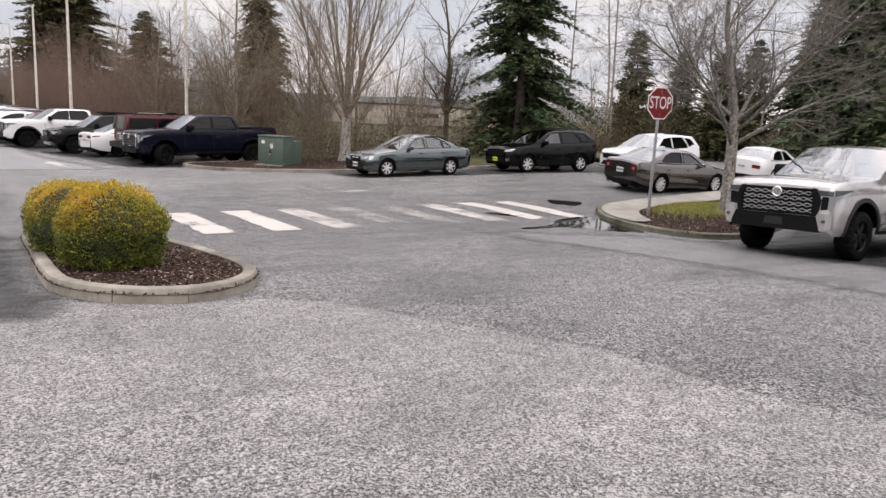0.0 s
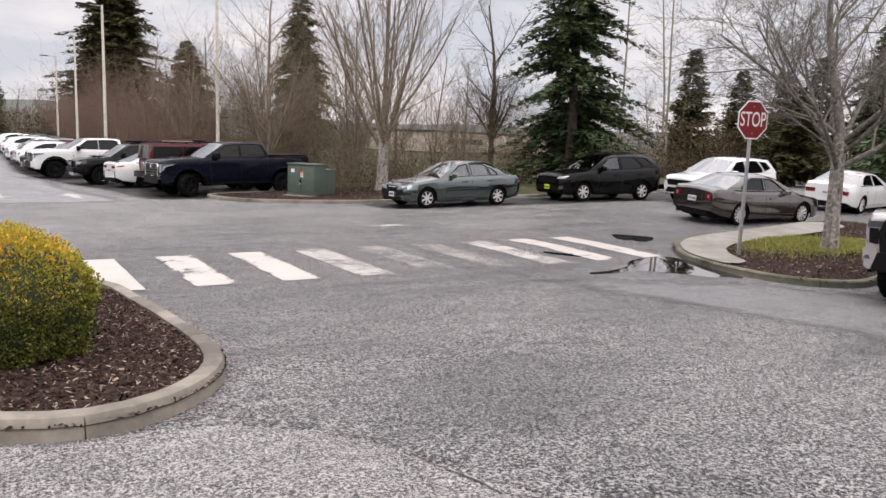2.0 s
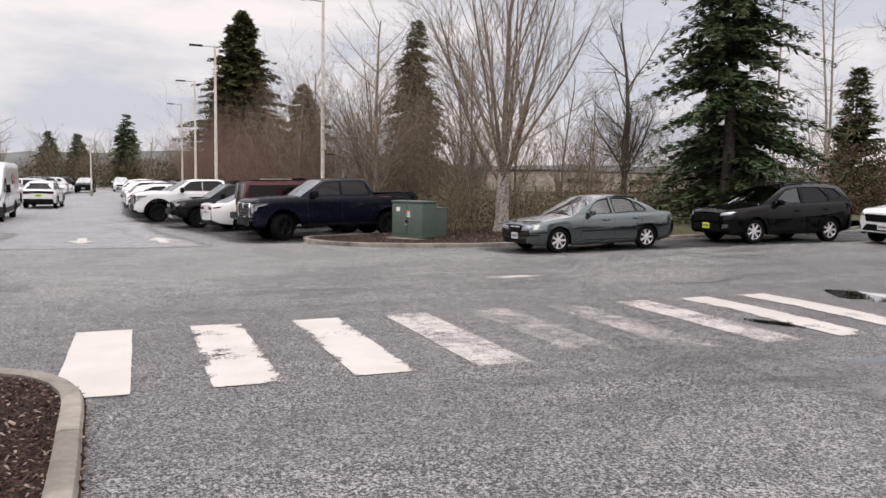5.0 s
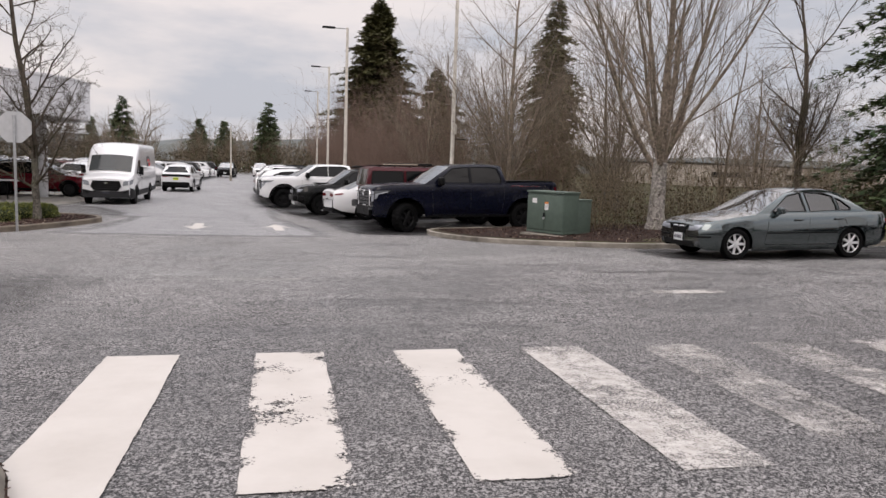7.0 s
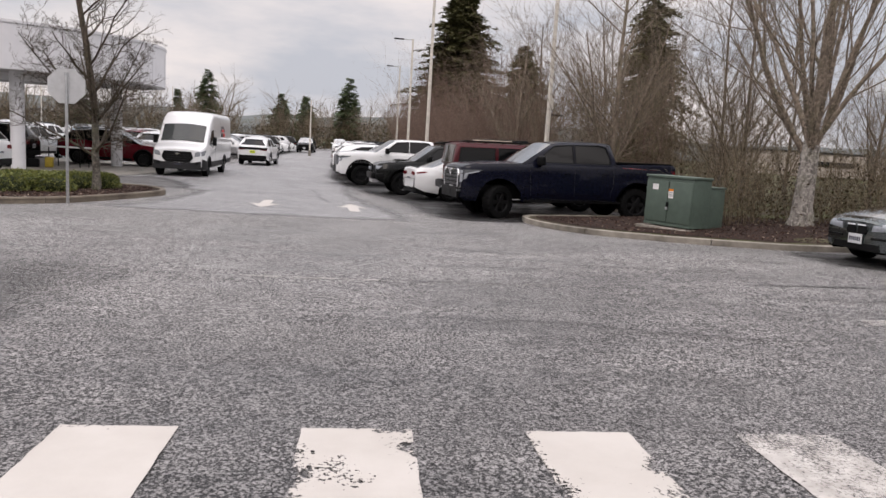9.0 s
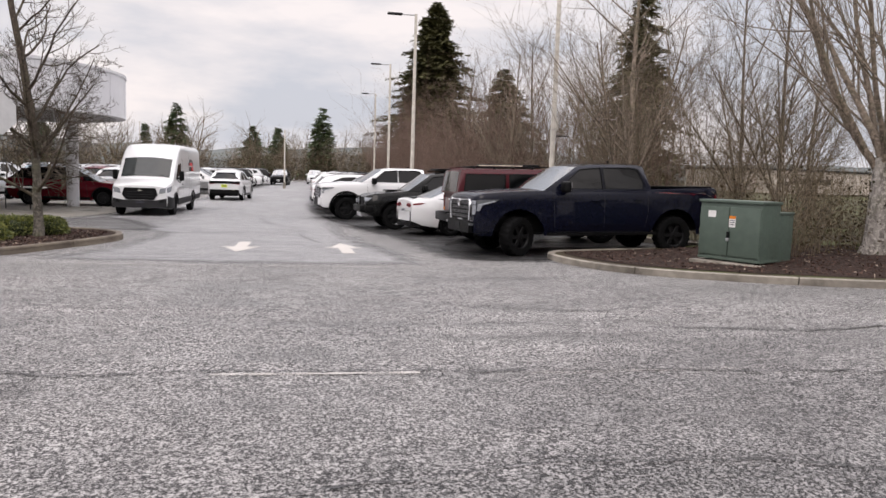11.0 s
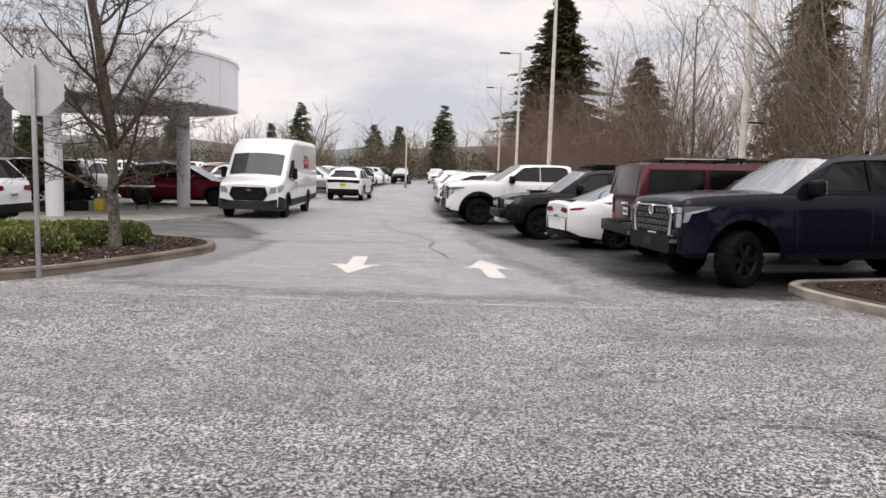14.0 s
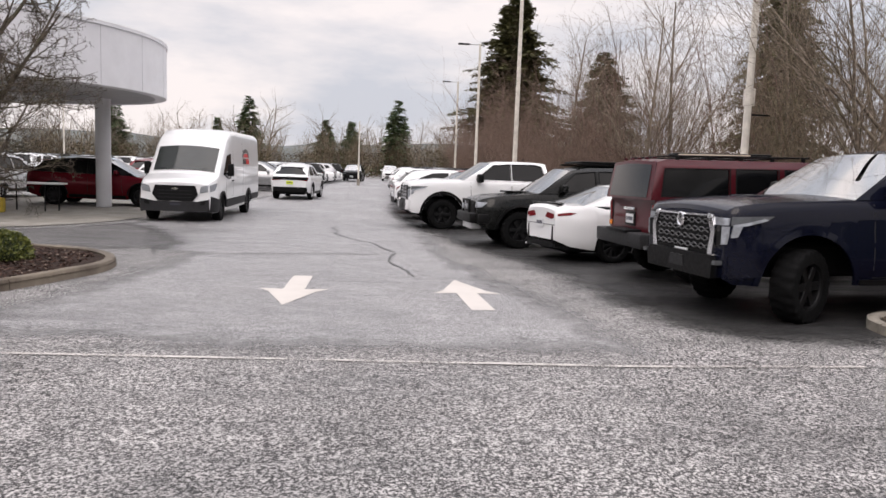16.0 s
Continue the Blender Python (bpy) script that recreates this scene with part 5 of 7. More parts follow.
def van():
    c = Car("panel_van", VAN, P_WHITE, "white high-roof panel van with dark bumpers and a side logo", "van")
    c.end_panel("grille", [(-.46, .58), (.46, .58), (.60, .76), (.52, 1.00), (-.52, 1.00), (-.60, .76)], BLACK, .03, mirror=False)
    for k in range(3):
        x = c.front_x(0, .68 + k * .09)
        c.bit("grille_bar", (.02, .9, .012), (x + .025, 0, .68 + k * .09), GREYTRIM, .006)
    c.end_panel("badge", [(-.11, .91), (0, .875), (.11, .91), (0, .945)], CHROME, .035, mirror=False)
    c.end_panel("headlamp", [(.64, .80), (.86, .84), (.88, 1.03), (.68, .98)], LAMP, .015)
    c.side_panel("headlamp_wrap", [(.03, .84), (.28, .88), (.50, 1.08), (.06, 1.02)], LAMP, .012)
    c.end_panel("bumper", [(-.90, .30), (.90, .30), (.90, .64), (.56, .57), (-.56, .57), (-.90, .64)], GREYTRIM, .03, mirror=False)
    c.end_panel("fog_lamp", [(.66, .48), (.80, .50), (.80, .60), (.68, .58)], BLACK, .04)
    # windscreen on the slope
    bm = bmesh.new()
    rows = []
    for d in np.linspace(.87, 1.50, 9):
        w = c.side(d, c.top(d)) * .93
        rows.append([bm.verts.new((c.x(d) + .018, w * k, c.top(d) + .06 * (1 - k * k) + .018)) for k in np.linspace(-1, 1, 11)])
    for a, b in zip(rows, rows[1:]):
        for i in range(10):
            bm.faces.new((a[i], a[i + 1], b[i + 1], b[i]))
    part("windscreen", bm, VANGLASS, c.root)
    c.side_panel("side_window", [(1.20, 1.30), (1.68, 1.86), (2.14, 1.92), (2.14, 1.20), (1.75, 1.16)], TINT, .006)
    c.side_panel("bumper_side", [(.02, .30), (.2, .27), (.58, .27), (.58, .62), (.04, .72)], GREYTRIM, .02)
    c.side_panel("lower_trim", [(1.55, .36), (4.2, .40), (4.2, .62), (1.55, .60)], GREYTRIM, .02)
    c.side_panel("lower_trim", [(5.35, .44), (6.66, .46), (6.66, .66), (5.35, .64)], GREYTRIM, .02)
    c.arches(GREYTRIM, .07)
    c.gap([(1.5, .45), (1.45, 1.25)])
    c.gap([(2.44, .45), (2.44, 2.1)])
    c.gap([(3.9, .66), (3.9, 2.4)])
    for z in (1.2, 1.95):
        c.side_panel("body_rib", [(2.6, z), (6.4, z), (6.4, z + .04), (2.6, z + .04)], P_WHITE, .012)
    c.handles((2.3, 1.12), coat=BLACK)
    for sgn in (-1, 1):
        b = box(.16, .16, .36, (c.x(1.42), sgn * 1.17, 1.44), .04, 3)
        join(b, box(.08, .22, .05, (c.x(1.46), sgn * 1.06, 1.34), .01))
        part("wing_mirror", b, BLACK, c.root)
    for k in (-.32, .32):
        c.bit("wiper", (.03, .62, .02), (c.x(.90), k, 1.45), BLACK, .004)
    c.end_panel("tail_lamp", [(.88, .9), (.98, .9), (.98, 1.5), (.88, 1.5)], RED, .012, rear=True)
    c.plate(.50, coat=PLATE)
    # side logo as plain shapes
    LOGO_RED, LOGO_INK = plain("logo_red", (.55, .02, .02), .4), plain("logo_black", (.03, .03, .03), .4)
    for sides in ((-1,), (1,)):
        arc = [(4.35 + .52 * math.cos(t), 1.84 + .26 * math.sin(t)) for t in np.linspace(0, math.pi, 15)]
        arc += [(4.35 + .40 * math.cos(t), 1.84 + .15 * math.sin(t)) for t in np.linspace(math.pi, 0, 15)]
        c.side_panel("logo_arc", arc, LOGO_INK, .014, sides=sides)
        inner = [(4.38 + .34 * math.cos(t), 1.84 + .12 * math.sin(t)) for t in np.linspace(0, math.pi, 11)]
        c.side_panel("logo_shape", inner, LOGO_RED, .014, sides=sides)
        for k in range(4):
            d0 = 3.92 + k * .12
            c.side_panel("logo_bar", [(d0, 1.62), (d0 + .08, 1.62), (d0 + .08, 1.79), (d0, 1.79)], LOGO_INK, .014, sides=sides)
        for k in range(4):
            d0 = 4.42 + k * .12
            c.side_panel("logo_bar", [(d0, 1.62), (d0 + .08, 1.62), (d0 + .08, 1.79), (d0, 1.79)], LOGO_RED, .014, sides=sides)
    return c


def hummer():
    c = Car("off_road_vehicle", HUMMER, P_MAROON, "boxy maroon off-road vehicle with a loaded roof rack, seen from behind", "SUV", "parked cars")
    c.arches(BLACK, .06)
    x = c.rear_x(0, 1.0)
    c.bit("rear_bumper", (.28, 1.98, .24), (x - .10, 0, .70), GREYTRIM, .03)
    c.bit("bumper_step", (.30, .9, .05), (x - .12, 0, .83), BLACK, .01)
    c.bit("tail_lamp", (.03, .09, .34), (x - .006, .90, 1.12), RED, .01, mirror=True)
    c.bit("indicator_lamp", (.032, .09, .08), (x - .008, .90, .90), AMBER, .01, mirror=True)
    c.bit("plate_recess", (.02, .42, .24), (x - .004, 0, 1.02), BLACK, .008)
    c.bit("plate_light_bar", (.05, .46, .05), (x - .02, 0, 1.19), CHROME, .01)
    c.plate(1.02, rear=True)
    c.gap([(3.48, .66), (3.48, 1.36)])
    c.gap([(2.68, .66), (2.68, 1.36)])
    c.gap([(1.5, .7), (1.5, 1.34)])
    c.handles((2.55, 1.24), (3.36, 1.24), coat=BLACK)
    c.mirrors(1.9, 1.5, BLACK, (.14, .26, .26))
    for k in range(5):
        c.bit("marker_lamp", (.05, .08, .035), (c.x(4.62), -.6 + k * .3, 2.035), P_MAROON, .01)
    for y in (-.78, .78):
        b = box(2.3, .035, .03, (c.x(3.3), y, 2.065), .012)
        for k in range(5):
            join(b, box(.05, .05, .08, (c.x(2.25 + .52 * k), y, 2.03), .008))
        part("rack_rail", b, BLACK, c.root)
    for k in range(5):
        c.bit("rack_bar", (.04, 1.5, .025), (c.x(2.25 + .52 * k), 0, 2.07), BLACK, .008)
    b = box(1.2, .07, .03, (c.x(3.5), -.35, 2.10), .01)
    part("roof_load", b, plain("pale_board", (.5, .42, .33), .6), c.root, "pale board tied on the rack")
    c.bit("roof_load", (1.7, .35, .07), (c.x(3.1), .25, 2.115), BLACK, .03)
    c.bit("wiper", (.02, .5, .02), (x + .02, .12, 1.46), BLACK, .004, turn=Matrix.Rotation(.25, 4, "X"))
    c.end_panel("front_grille", [(-.7, .9), (.7, .9), (.7, 1.12), (-.7, 1.12)], BLACK, .01, mirror=False)
    c.end_panel("rear_side_vent", [(.80, 1.0), (.86, 1.0), (.86, 1.3), (.80, 1.3)], BLACK, .006, rear=True)
    return c


def four_wheeler():
    c = Car("off_road_vehicle", SUV4, P_OLIVE, "dark green-grey off-road vehicle with a steel front bumper and knobbly tyres", "SUV", "parked cars")
    c.end_panel("grille", [(-.55, .74), (.55, .74), (.50, 1.0), (-.50, 1.0)], BLACK, .015, mirror=False)
    c.end_panel("headlamp", [(.56, .86), (.84, .88), (.88, .99), (.60, 1.0)], LAMP, .015)
    c.bit("steel_bumper", (.22, 1.5, .22), (c.x(-.06), 0, .64), BLACK, .04)
    c.bit("bumper_wing", (.25, .32, .20), (c.x(.10), .80, .64), BLACK, .04, mirror=True)
    c.bit("skid_plate", (.25, .9, .16), (c.x(.03), 0, .47), ALLOY, .03)
    for y in (-.35, .35):
        c.bit("bull_bar_post", (.05, .05, .34), (c.x(-.10), y, .86), BLACK, .015)
    c.bit("bull_bar", (.05, .75, .05), (c.x(-.10), 0, 1.02), BLACK, .02)
    c.bit("spot_lamp", (.05, .14, .12), (c.x(-.13), .22, .88), LAMP, .02, mirror=True)
    c.arches(BLACK, .06)
    c.gap([(1.66, .45), (1.64, 1.2)])
    c.gap([(2.67, .45), (2.67, 1.22)])
    c.handles((2.45, 1.06), (3.4, 1.08))
    c.mirrors(1.86, 1.33, P_OLIVE, (.13, .22, .18))
    c.side_panel("running_board", [(1.6, .36), (3.5, .36), (3.5, .42), (1.6, .42)], BLACK, .06)
    c.bit("roof_rail", (1.9, .04, .04), (c.x(3.2), .56, 1.87), BLACK, .012, mirror=True)
    c.bit("roof_rack", (1.5, 1.2, .05), (c.x(3.1), 0, 1.92), BLACK, .02)
    c.bit("bonnet_scoop", (.55, .6, .05), (c.x(1.0), 0, 1.22), P_OLIVE, .02)
    c.plate(.55, coat=BLACK, bars=False)
    c.end_panel("tail_lamp", [(.78, .95), (.9, .95), (.9, 1.2), (.78, 1.2)], RED, .01, rear=True)
    return c

# ---- the parked and standing vehicles ----
def park_all():
    pickup(P_NAVY, "dark navy pickup truck with a chrome mesh grille and knobbly tyres", CHROME, P_NAVY, 26).place(9.24, 30.47, 187)
    h = hummer().place(9.0, 33.2, 4)
    h.matrix_basis = h.matrix_basis @ Matrix.Diagonal((.97, .97, .935, 1))
    c = Car("saloon_car", dict(SALOON, rimcoat=ALLOY_DARK, tail=(1.1, .30)), P_WHITE, "white saloon car backed to the aisle with red tail lamps", "car", "parked cars")
    sedan_fittings(c, tail=[(.22, .84), (.48, .80), (.58, .83), (.57, .90), (.30, .93)])
    c.side_panel("tail_lamp_wrap", [(4.52, .925), (4.64, .88), (4.84, .86), (4.84, .905), (4.64, .935)], RED, .008)
    c.end_panel("bumper_vent", [(.50, .40), (.57, .42), (.55, .66), (.52, .68)], BLACK, .012, rear=True)
    c.end_panel("boot_gap", [(-.62, .69), (.62, .69), (.62, .70), (-.62, .70)], SEAM, .004, rear=True, mirror=False)
    c.bit("boot_spoiler", (.12, 1.2, .025), (c.x(4.75), 0, 1.085), BLACK, .008)
    c.place(8.15, 36.0, 14)
    four_wheeler().place(6.9, 38.25, 186)
    pickup(P_WHITE, "white pickup truck with black wheel arches and black wheels", BLACK, BLACK, 0, LAMP_DARK, False).place(5.9, 43.2, 187)
    pickup(P_SILVER, "silver pickup truck with a dark mesh grille, parked nose out", GREYTRIM, GREYTRIM, 0, LAMP_DARK, False).place(14.59, 6.9, 181.5)

    c = Car("saloon_car", SEDAN, P_STEEL, "steel grey saloon car with twin kidney grilles at the kerb", "car", "parked cars")
    sedan_fittings(c)
    c.end_panel("kidney_grille", [(.03, .50), (.20, .50), (.23, .57), (.19, .64), (.05, .64), (.03, .57)], BLACK, .016)
    c.end_panel("grille_ring", [(.02, .635), (.21, .635), (.20, .66), (.04, .66)], CHROME, .022)
    c.place(14.24, 22.53, 181.5)

    c = Car("suv", dict(SUV, rimcoat=ALLOY), P_BLACK, "black compact SUV with a yellow front plate at the kerb", "SUV", "parked cars")
    suv_fittings(c, LAMP, BLACK, BLACK, PLATE_Y)
    c.place(20.65, 22.4, 175.5)

    c = Car("suv", dict(SUV, tint=[True, True, True], rimcoat=ALLOY_DARK), P_WHITE, "white SUV with a dark grille by the wood", "SUV", "parked cars")
    suv_fittings(c, LAMP, BLACK, BLACK, PLATE)
    c.place(24.7, 20.2, 181)
    white_suv = c

    c = Car("saloon_car", dict(SALOON, W=1.785), P_TAUPE, "taupe saloon car with round red tail lamps", "car", "parked cars")
    sedan_fittings(c, tail=[(.46, .77), (.69, .75), (.70, .90), (.48, .92)])
    c.end_panel("reversing_lamp", [(.56, .79), (.62, .79), (.62, .87), (.56, .87)], LAMP, .02, rear=True)
    c.side_panel("chrome_strip", [(1.75, 1.0), (3.9, 1.035), (3.9, 1.05), (1.75, 1.015)], CHROME, .0)
    c.place(21.6, 16.7, -3)

    c = Car("saloon_car", dict(SALOON), P_WHITE, "white saloon car beyond the corner island", "car", "parked cars")
    sedan_fittings(c)
    c.place(29.7, 18.0, 9)
    white_sal = c

    van().place(-3.1, 44.5, 271)

    c = Car("crossover_car", CROSS, P_WHITE, "white crossover with a black tailgate band, seen from behind", "SUV")
    suv_fittings(c, LAMP, BLACK, BLACK, PLATE_Y)
    c.end_panel("tailgate_band", [(-.82, .93), (.82, .93), (.80, 1.06), (-.80, 1.06)], BLACK, .018, rear=True, mirror=False)
    c.place(-2.05, 57.9, 88)
    cross_w = c
    c = Car("crossover_car", dict(CROSS, roofcoat=P_BLACK, rimcoat=GREYTRIM), P_RED, "red crossover with black wheel arches under the canopy", "SUV", "parked cars")
    suv_fittings(c, LAMP, BLACK, BLACK, PLATE)
    c.place(-7.4, 48.1, 3)
    cross_r = c
    c = Car("suv", SUV, P_BLUE, "pale blue SUV in the packed car park", "SUV", "parked cars")
    suv_fittings(c, LAMP, BLACK, GREYTRIM, PLATE)
    c.place(-9.7, 53.3, 82)
    blue = c
    c = Car("suv", dict(SUV, tint=[True, True, True]), P_GREY, "mid grey SUV in the packed car park", "SUV", "parked cars")
    suv_fittings(c, LAMP, BLACK, BLACK, PLATE)
    c.place(-18.4, 53.0, 82)
    grey = c
    c = Car("suv", dict(SUV, tint=[True, True, True]), P_OLIVE, "dark SUV standing under the canopy", "SUV", "parked cars")
    suv_fittings(c, LAMP, BLACK, BLACK, PLATE)
    d = part("open_door", box(.95, .06, .66, (0, 0, 0), .03), P_OLIVE, c.root, "front door standing open")
    d.matrix_local = pose(c.x(1.5), -1.28, .75, 0, 0, -58)
    w = part("door_window", box(.7, .03, .38, (0, 0, .5), .02), TINT, d)
    c.place(-12.0, 44.6, 182)
    dark = c

    def far_kind(name, spec, coat, label, x, y, az, fit):
        c = Car(name, dict(spec, far=True), coat, label, "SUV" if name != "saloon_car" else "car", "parked cars")
        (suv_fittings if fit == "suv" else sedan_fittings)(c)
        c.place(x, y, az)
        return c

    far_dark = far_kind("suv", dict(SUV, tint=[True] * 3), P_BLACK, "black SUV in the long row by the wood", 5.2, 46.6, 186, "suv")
    far_white = far_kind("suv", dict(SUV, tint=[True] * 3), P_WHITE, "white SUV in the packed ranks behind the canopy", -15.2, 52.2, 84, "suv")
    far_cross = far_kind("crossover_car", CROSS, P_WHITE, "white crossover in the packed ranks behind the canopy", -6.8, 54.4, 84, "suv")
    far_grey = far_kind("suv", dict(SUV, tint=[True] * 3), P_GREY, "mid grey SUV in the packed ranks behind the canopy", -21.3, 52.8, 84, "suv")
    far_sal = far_kind("saloon_car", dict(SALOON, tint=[True] * 2), P_WHITE, "white saloon car in the packed ranks behind the canopy", -24.2, 53.1, 84, "sedan")
    far_red = far_kind("crossover_car", CROSS, P_RED, "red crossover in the packed ranks behind the canopy", -9.5, 60.5, 84, "suv")

    def again(c, x, y, az, label):
        tagged(copy_thing(c.root, c.where(x, y, az)), label)

    again(cross_w, 14.3, 4.2, 181, "white crossover parked beside the silver pickup")
    again(cross_w, -12.3, 50.4, 86, "white crossover with a yellow plate behind the canopy")
    again(white_suv, -9.25, 35.7, 181, "white SUV standing near the canopy")
    rnd = random.Random(3)
    kinds = [(far_white, "white SUV"), (far_cross, "white crossover"), (far_grey, "mid grey SUV"), (far_sal, "white saloon car"), (far_grey, "mid grey SUV"), (far_dark, "black SUV"), (far_red, "red crossover")]
    # the row behind the white pickup
    row = [5, 1, 6, 0, 3, 2, 0, 1, 4, 0, 5, 3, 0, 2, 1]
    for i, k in enumerate(row):
        if i == 0:
            continue
        c, lab = kinds[k]
        again(c, 5.2 - .06 * i + rnd.uniform(-.2, .2), 46.6 + 2.85 * i, 186 if k not in (1, 3) else 6, lab + " in the long row by the wood")
    # the row on the far side of the aisle
    for i, k in enumerate([2, 5, 2, 3, 0, 5, 0, 1, 2, 0, 3, 5]):
        c, lab = kinds[k]
        again(c, -5.3 + rnd.uniform(-.2, .2), 65 + 2.9 * i, rnd.choice((2, 2, 182)), lab + " in the row across the aisle")
    again(far_dark, -1.9, 96, 268, "dark SUV standing at the end of the aisle")
    again(far_white, 1.6, 103, 272, "white SUV at the end of the aisle")
    # ranks behind the canopy
    for r, (y0, xs) in enumerate(((60.5, (-12.4, -15.3, -18.2, -21.1, -24, -27)), (69, (-10, -13, -16, -19, -22, -25, -28, -31, -34)), (79, (-11, -14.2, -17.4, -20.6, -23.8, -27, -30, -33, -36)), (92, (-12, -16, -20, -24, -28, -32, -36, -40)))):
        for x in xs:
            c, lab = rnd.choice(kinds[:1] * 3 + kinds[:6])
            again(c, x + rnd.uniform(-.15, .15), y0 + rnd.uniform(-.4, .4), rnd.choice((84, 84, 264)), lab + " in the packed ranks behind the canopy")


# ---- trees ----
def bark(name, lo, hi, moss=.3, mosscol=(.10, .11, .045), scale=9):
    s = Stuff(name, .88, 0, .18)
    c = s.ramp(s.noise(scale, 6, .7, (1, 1, .25)), (.36, lo), (.62, hi))
    c = s.mix(s.ramp(s.noise(scale * 1.6, 5, .7), (.51, 0.0), (.57, .7)), c, tuple(min(1, 1.5 * k) for k in hi))
    s.colour(s.mix(s.ramp(s.noise(2.3, 4), (.5, 0.0), (.7, moss)), c, mosscol))
    s.height(s.noise(scale * 4, 4, .7, (1, 1, .3)), .6, .01)
    return s.m


BARK_PALE = bark("bark_pale", (.085, .075, .068), (.30, .275, .25), .35)
BARK_GREY = bark("bark_grey", (.07, .062, .058), (.20, .18, .165), .45)
BARK_PEAR = bark("bark_pear", (.045, .040, .034), (.15, .135, .115), .5)
BARK_DARK = bark("bark_dark", (.030, .025, .022), (.085, .07, .06), .3)
TWIG_GREY = bark("twig_grey", (.15, .13, .112), (.33, .29, .25), .3)
TWIG_VASE = bark("twig_vase", (.085, .068, .053), (.24, .195, .155), .3)
TWIG_BRUSH = bark("twig_brush", (.062, .048, .034), (.19, .15, .105), .45, (.11, .11, .045))
TWIG_RED = bark("twig_red", (.080, .052, .042), (.19, .13, .105), .2)
TWIG_DARK = bark("twig_dark", (.032, .026, .021), (.095, .076, .06), .35)


class Wood:
    """Tapered tubes gathered into one mesh."""

    def __init__(self):
        self.v, self.f = [], []

    def tube(self, pts, radii, sides):
        base = len(self.v)
        n = len(pts)
        for i, (p, r) in enumerate(zip(pts, radii)):
            t = (pts[min(i + 1, n - 1)] - pts[max(i - 1, 0)])
            t = t.normalized() if t.length > 1e-9 else Vector((0, 0, 1))
            a = t.cross(Vector((.31, .95, .05)))
            a = a.normalized() if a.length > 1e-3 else Vector((1, 0, 0))
            b = t.cross(a)
            for k in range(sides):
                q = 2 * math.pi * k / sides
                w = p + a * (r * math.cos(q)) + b * (r * math.sin(q))
                self.v.append((w.x, w.y, w.z))
        for i in range(n - 1):
            for k in range(sides):
                m = (k + 1) % sides
                self.f.append((base + i * sides + k, base + i * sides + m, base + (i + 1) * sides + m, base + (i + 1) * sides + k))

    def mesh(self, name, material):
        me = mesh_of(name, self.v, self.f)
        me.polygons.foreach_set("use_smooth", [True] * len(me.polygons))
        me.materials.append(material)
        return me


def swing(rnd, d, angle):
    """A direction turned from d by an angle, to a random side."""
    a = d.cross(Vector((rnd.gauss(0, 1), rnd.gauss(0, 1), rnd.gauss(0, 1))))
    a = a.normalized() if a.length > 1e-6 else Vector((1, 0, 0))
    return (Matrix.Rotation(angle, 3, a) @ d).normalized()


def grow(w, rnd, p, d, length, r, level, plan):
    """plan: a level's (sides, steps, wander, lift, children, where from, angle, child length, child radius)."""
    sides, steps, wander, lift, kids, frm, angle, clen, crad = plan[level]
    pts, dirs = [p], [d]
    for i in range(steps):
        d = (d + Vector((rnd.gauss(0, wander), rnd.gauss(0, wander), rnd.gauss(0, wander))) + Vector((0, 0, lift / steps))).normalized()
        p = p + d * (length / steps)
        pts.append(p)
        dirs.append(d)
    tip = .3 if level + 1 < len(plan) else .35
    w.tube(pts, [r * (1 - (1 - tip) * i / steps) for i in range(steps + 1)], sides)
    if level + 1 >= len(plan):
        return
    for k in range(kids):
        t = frm + (1 - frm) * (k + rnd.random()) / kids
        i = min(int(t * steps), steps - 1)
        u = t * steps - i
        q = pts[i].lerp(pts[i + 1], u)
        grow(w, rnd, q, swing(rnd, dirs[i + 1], radians(angle * rnd.uniform(.65, 1.3))), length * clen * rnd.uniform(.6, 1.25) * (1.15 - .45 * t), max(r * (1 - (1 - tip) * t) * crad, .0035), level + 1, plan)


def tree(name, label, x, y, dz, trunk_h, trunk_r, limbs, plan, bark_m, twig_m, seed, lean=(0, 0), limb=(40, 1.0), group="", spread=.5, leader=True, top=None, thick=(.26, .42), lead=.78):
    """A bare tree: a flared trunk, and limbs that fork into twigs."""
    rnd = random.Random(seed)
    z = hz(x, y) + dz
    root = tagged(new(name), label, "tree", group)
    root.matrix_basis = pose(x, y, z)
    t = Wood()
    h = trunk_h
    pts = [Vector((lean[0] * k * k * h + rnd.gauss(0, .012), lean[1] * k * k * h + rnd.gauss(0, .012), -.12 + (h + .12) * k)) for k in np.linspace(0, 1, 9)]
    t.tube(pts, [trunk_r * (1.35 if i == 0 else 1.12 if i == 1 else 1 - .025 * i) for i in range(9)], 14)
    w = Wood()
    head = pts[-1]
    if leader:
        grow(w, rnd, head - Vector((0, 0, .1)), Vector((lean[0], lean[1], 1)).normalized(), top or limb[1], trunk_r * lead, 0, plan)
    for k in range(limbs):
        a = 2 * math.pi * (k + rnd.uniform(-.25, .25)) / limbs
        el = radians(limb[0] * rnd.uniform(.7, 1.3))
        d = Vector((math.cos(a) * math.sin(el), math.sin(a) * math.sin(el), math.cos(el)))
        q = pts[-1 - (k % 3 if spread > .3 else 0)] - Vector((0, 0, spread * rnd.random() * .4))
        grow(w, rnd, q, d, limb[1] * rnd.uniform(.8, 1.15), trunk_r * rnd.uniform(*thick), 0, plan)
    part("trunk", t.mesh("trunk", bark_m), None, root)
    part("crown", w.mesh("crown", twig_m), None, root)
    return root


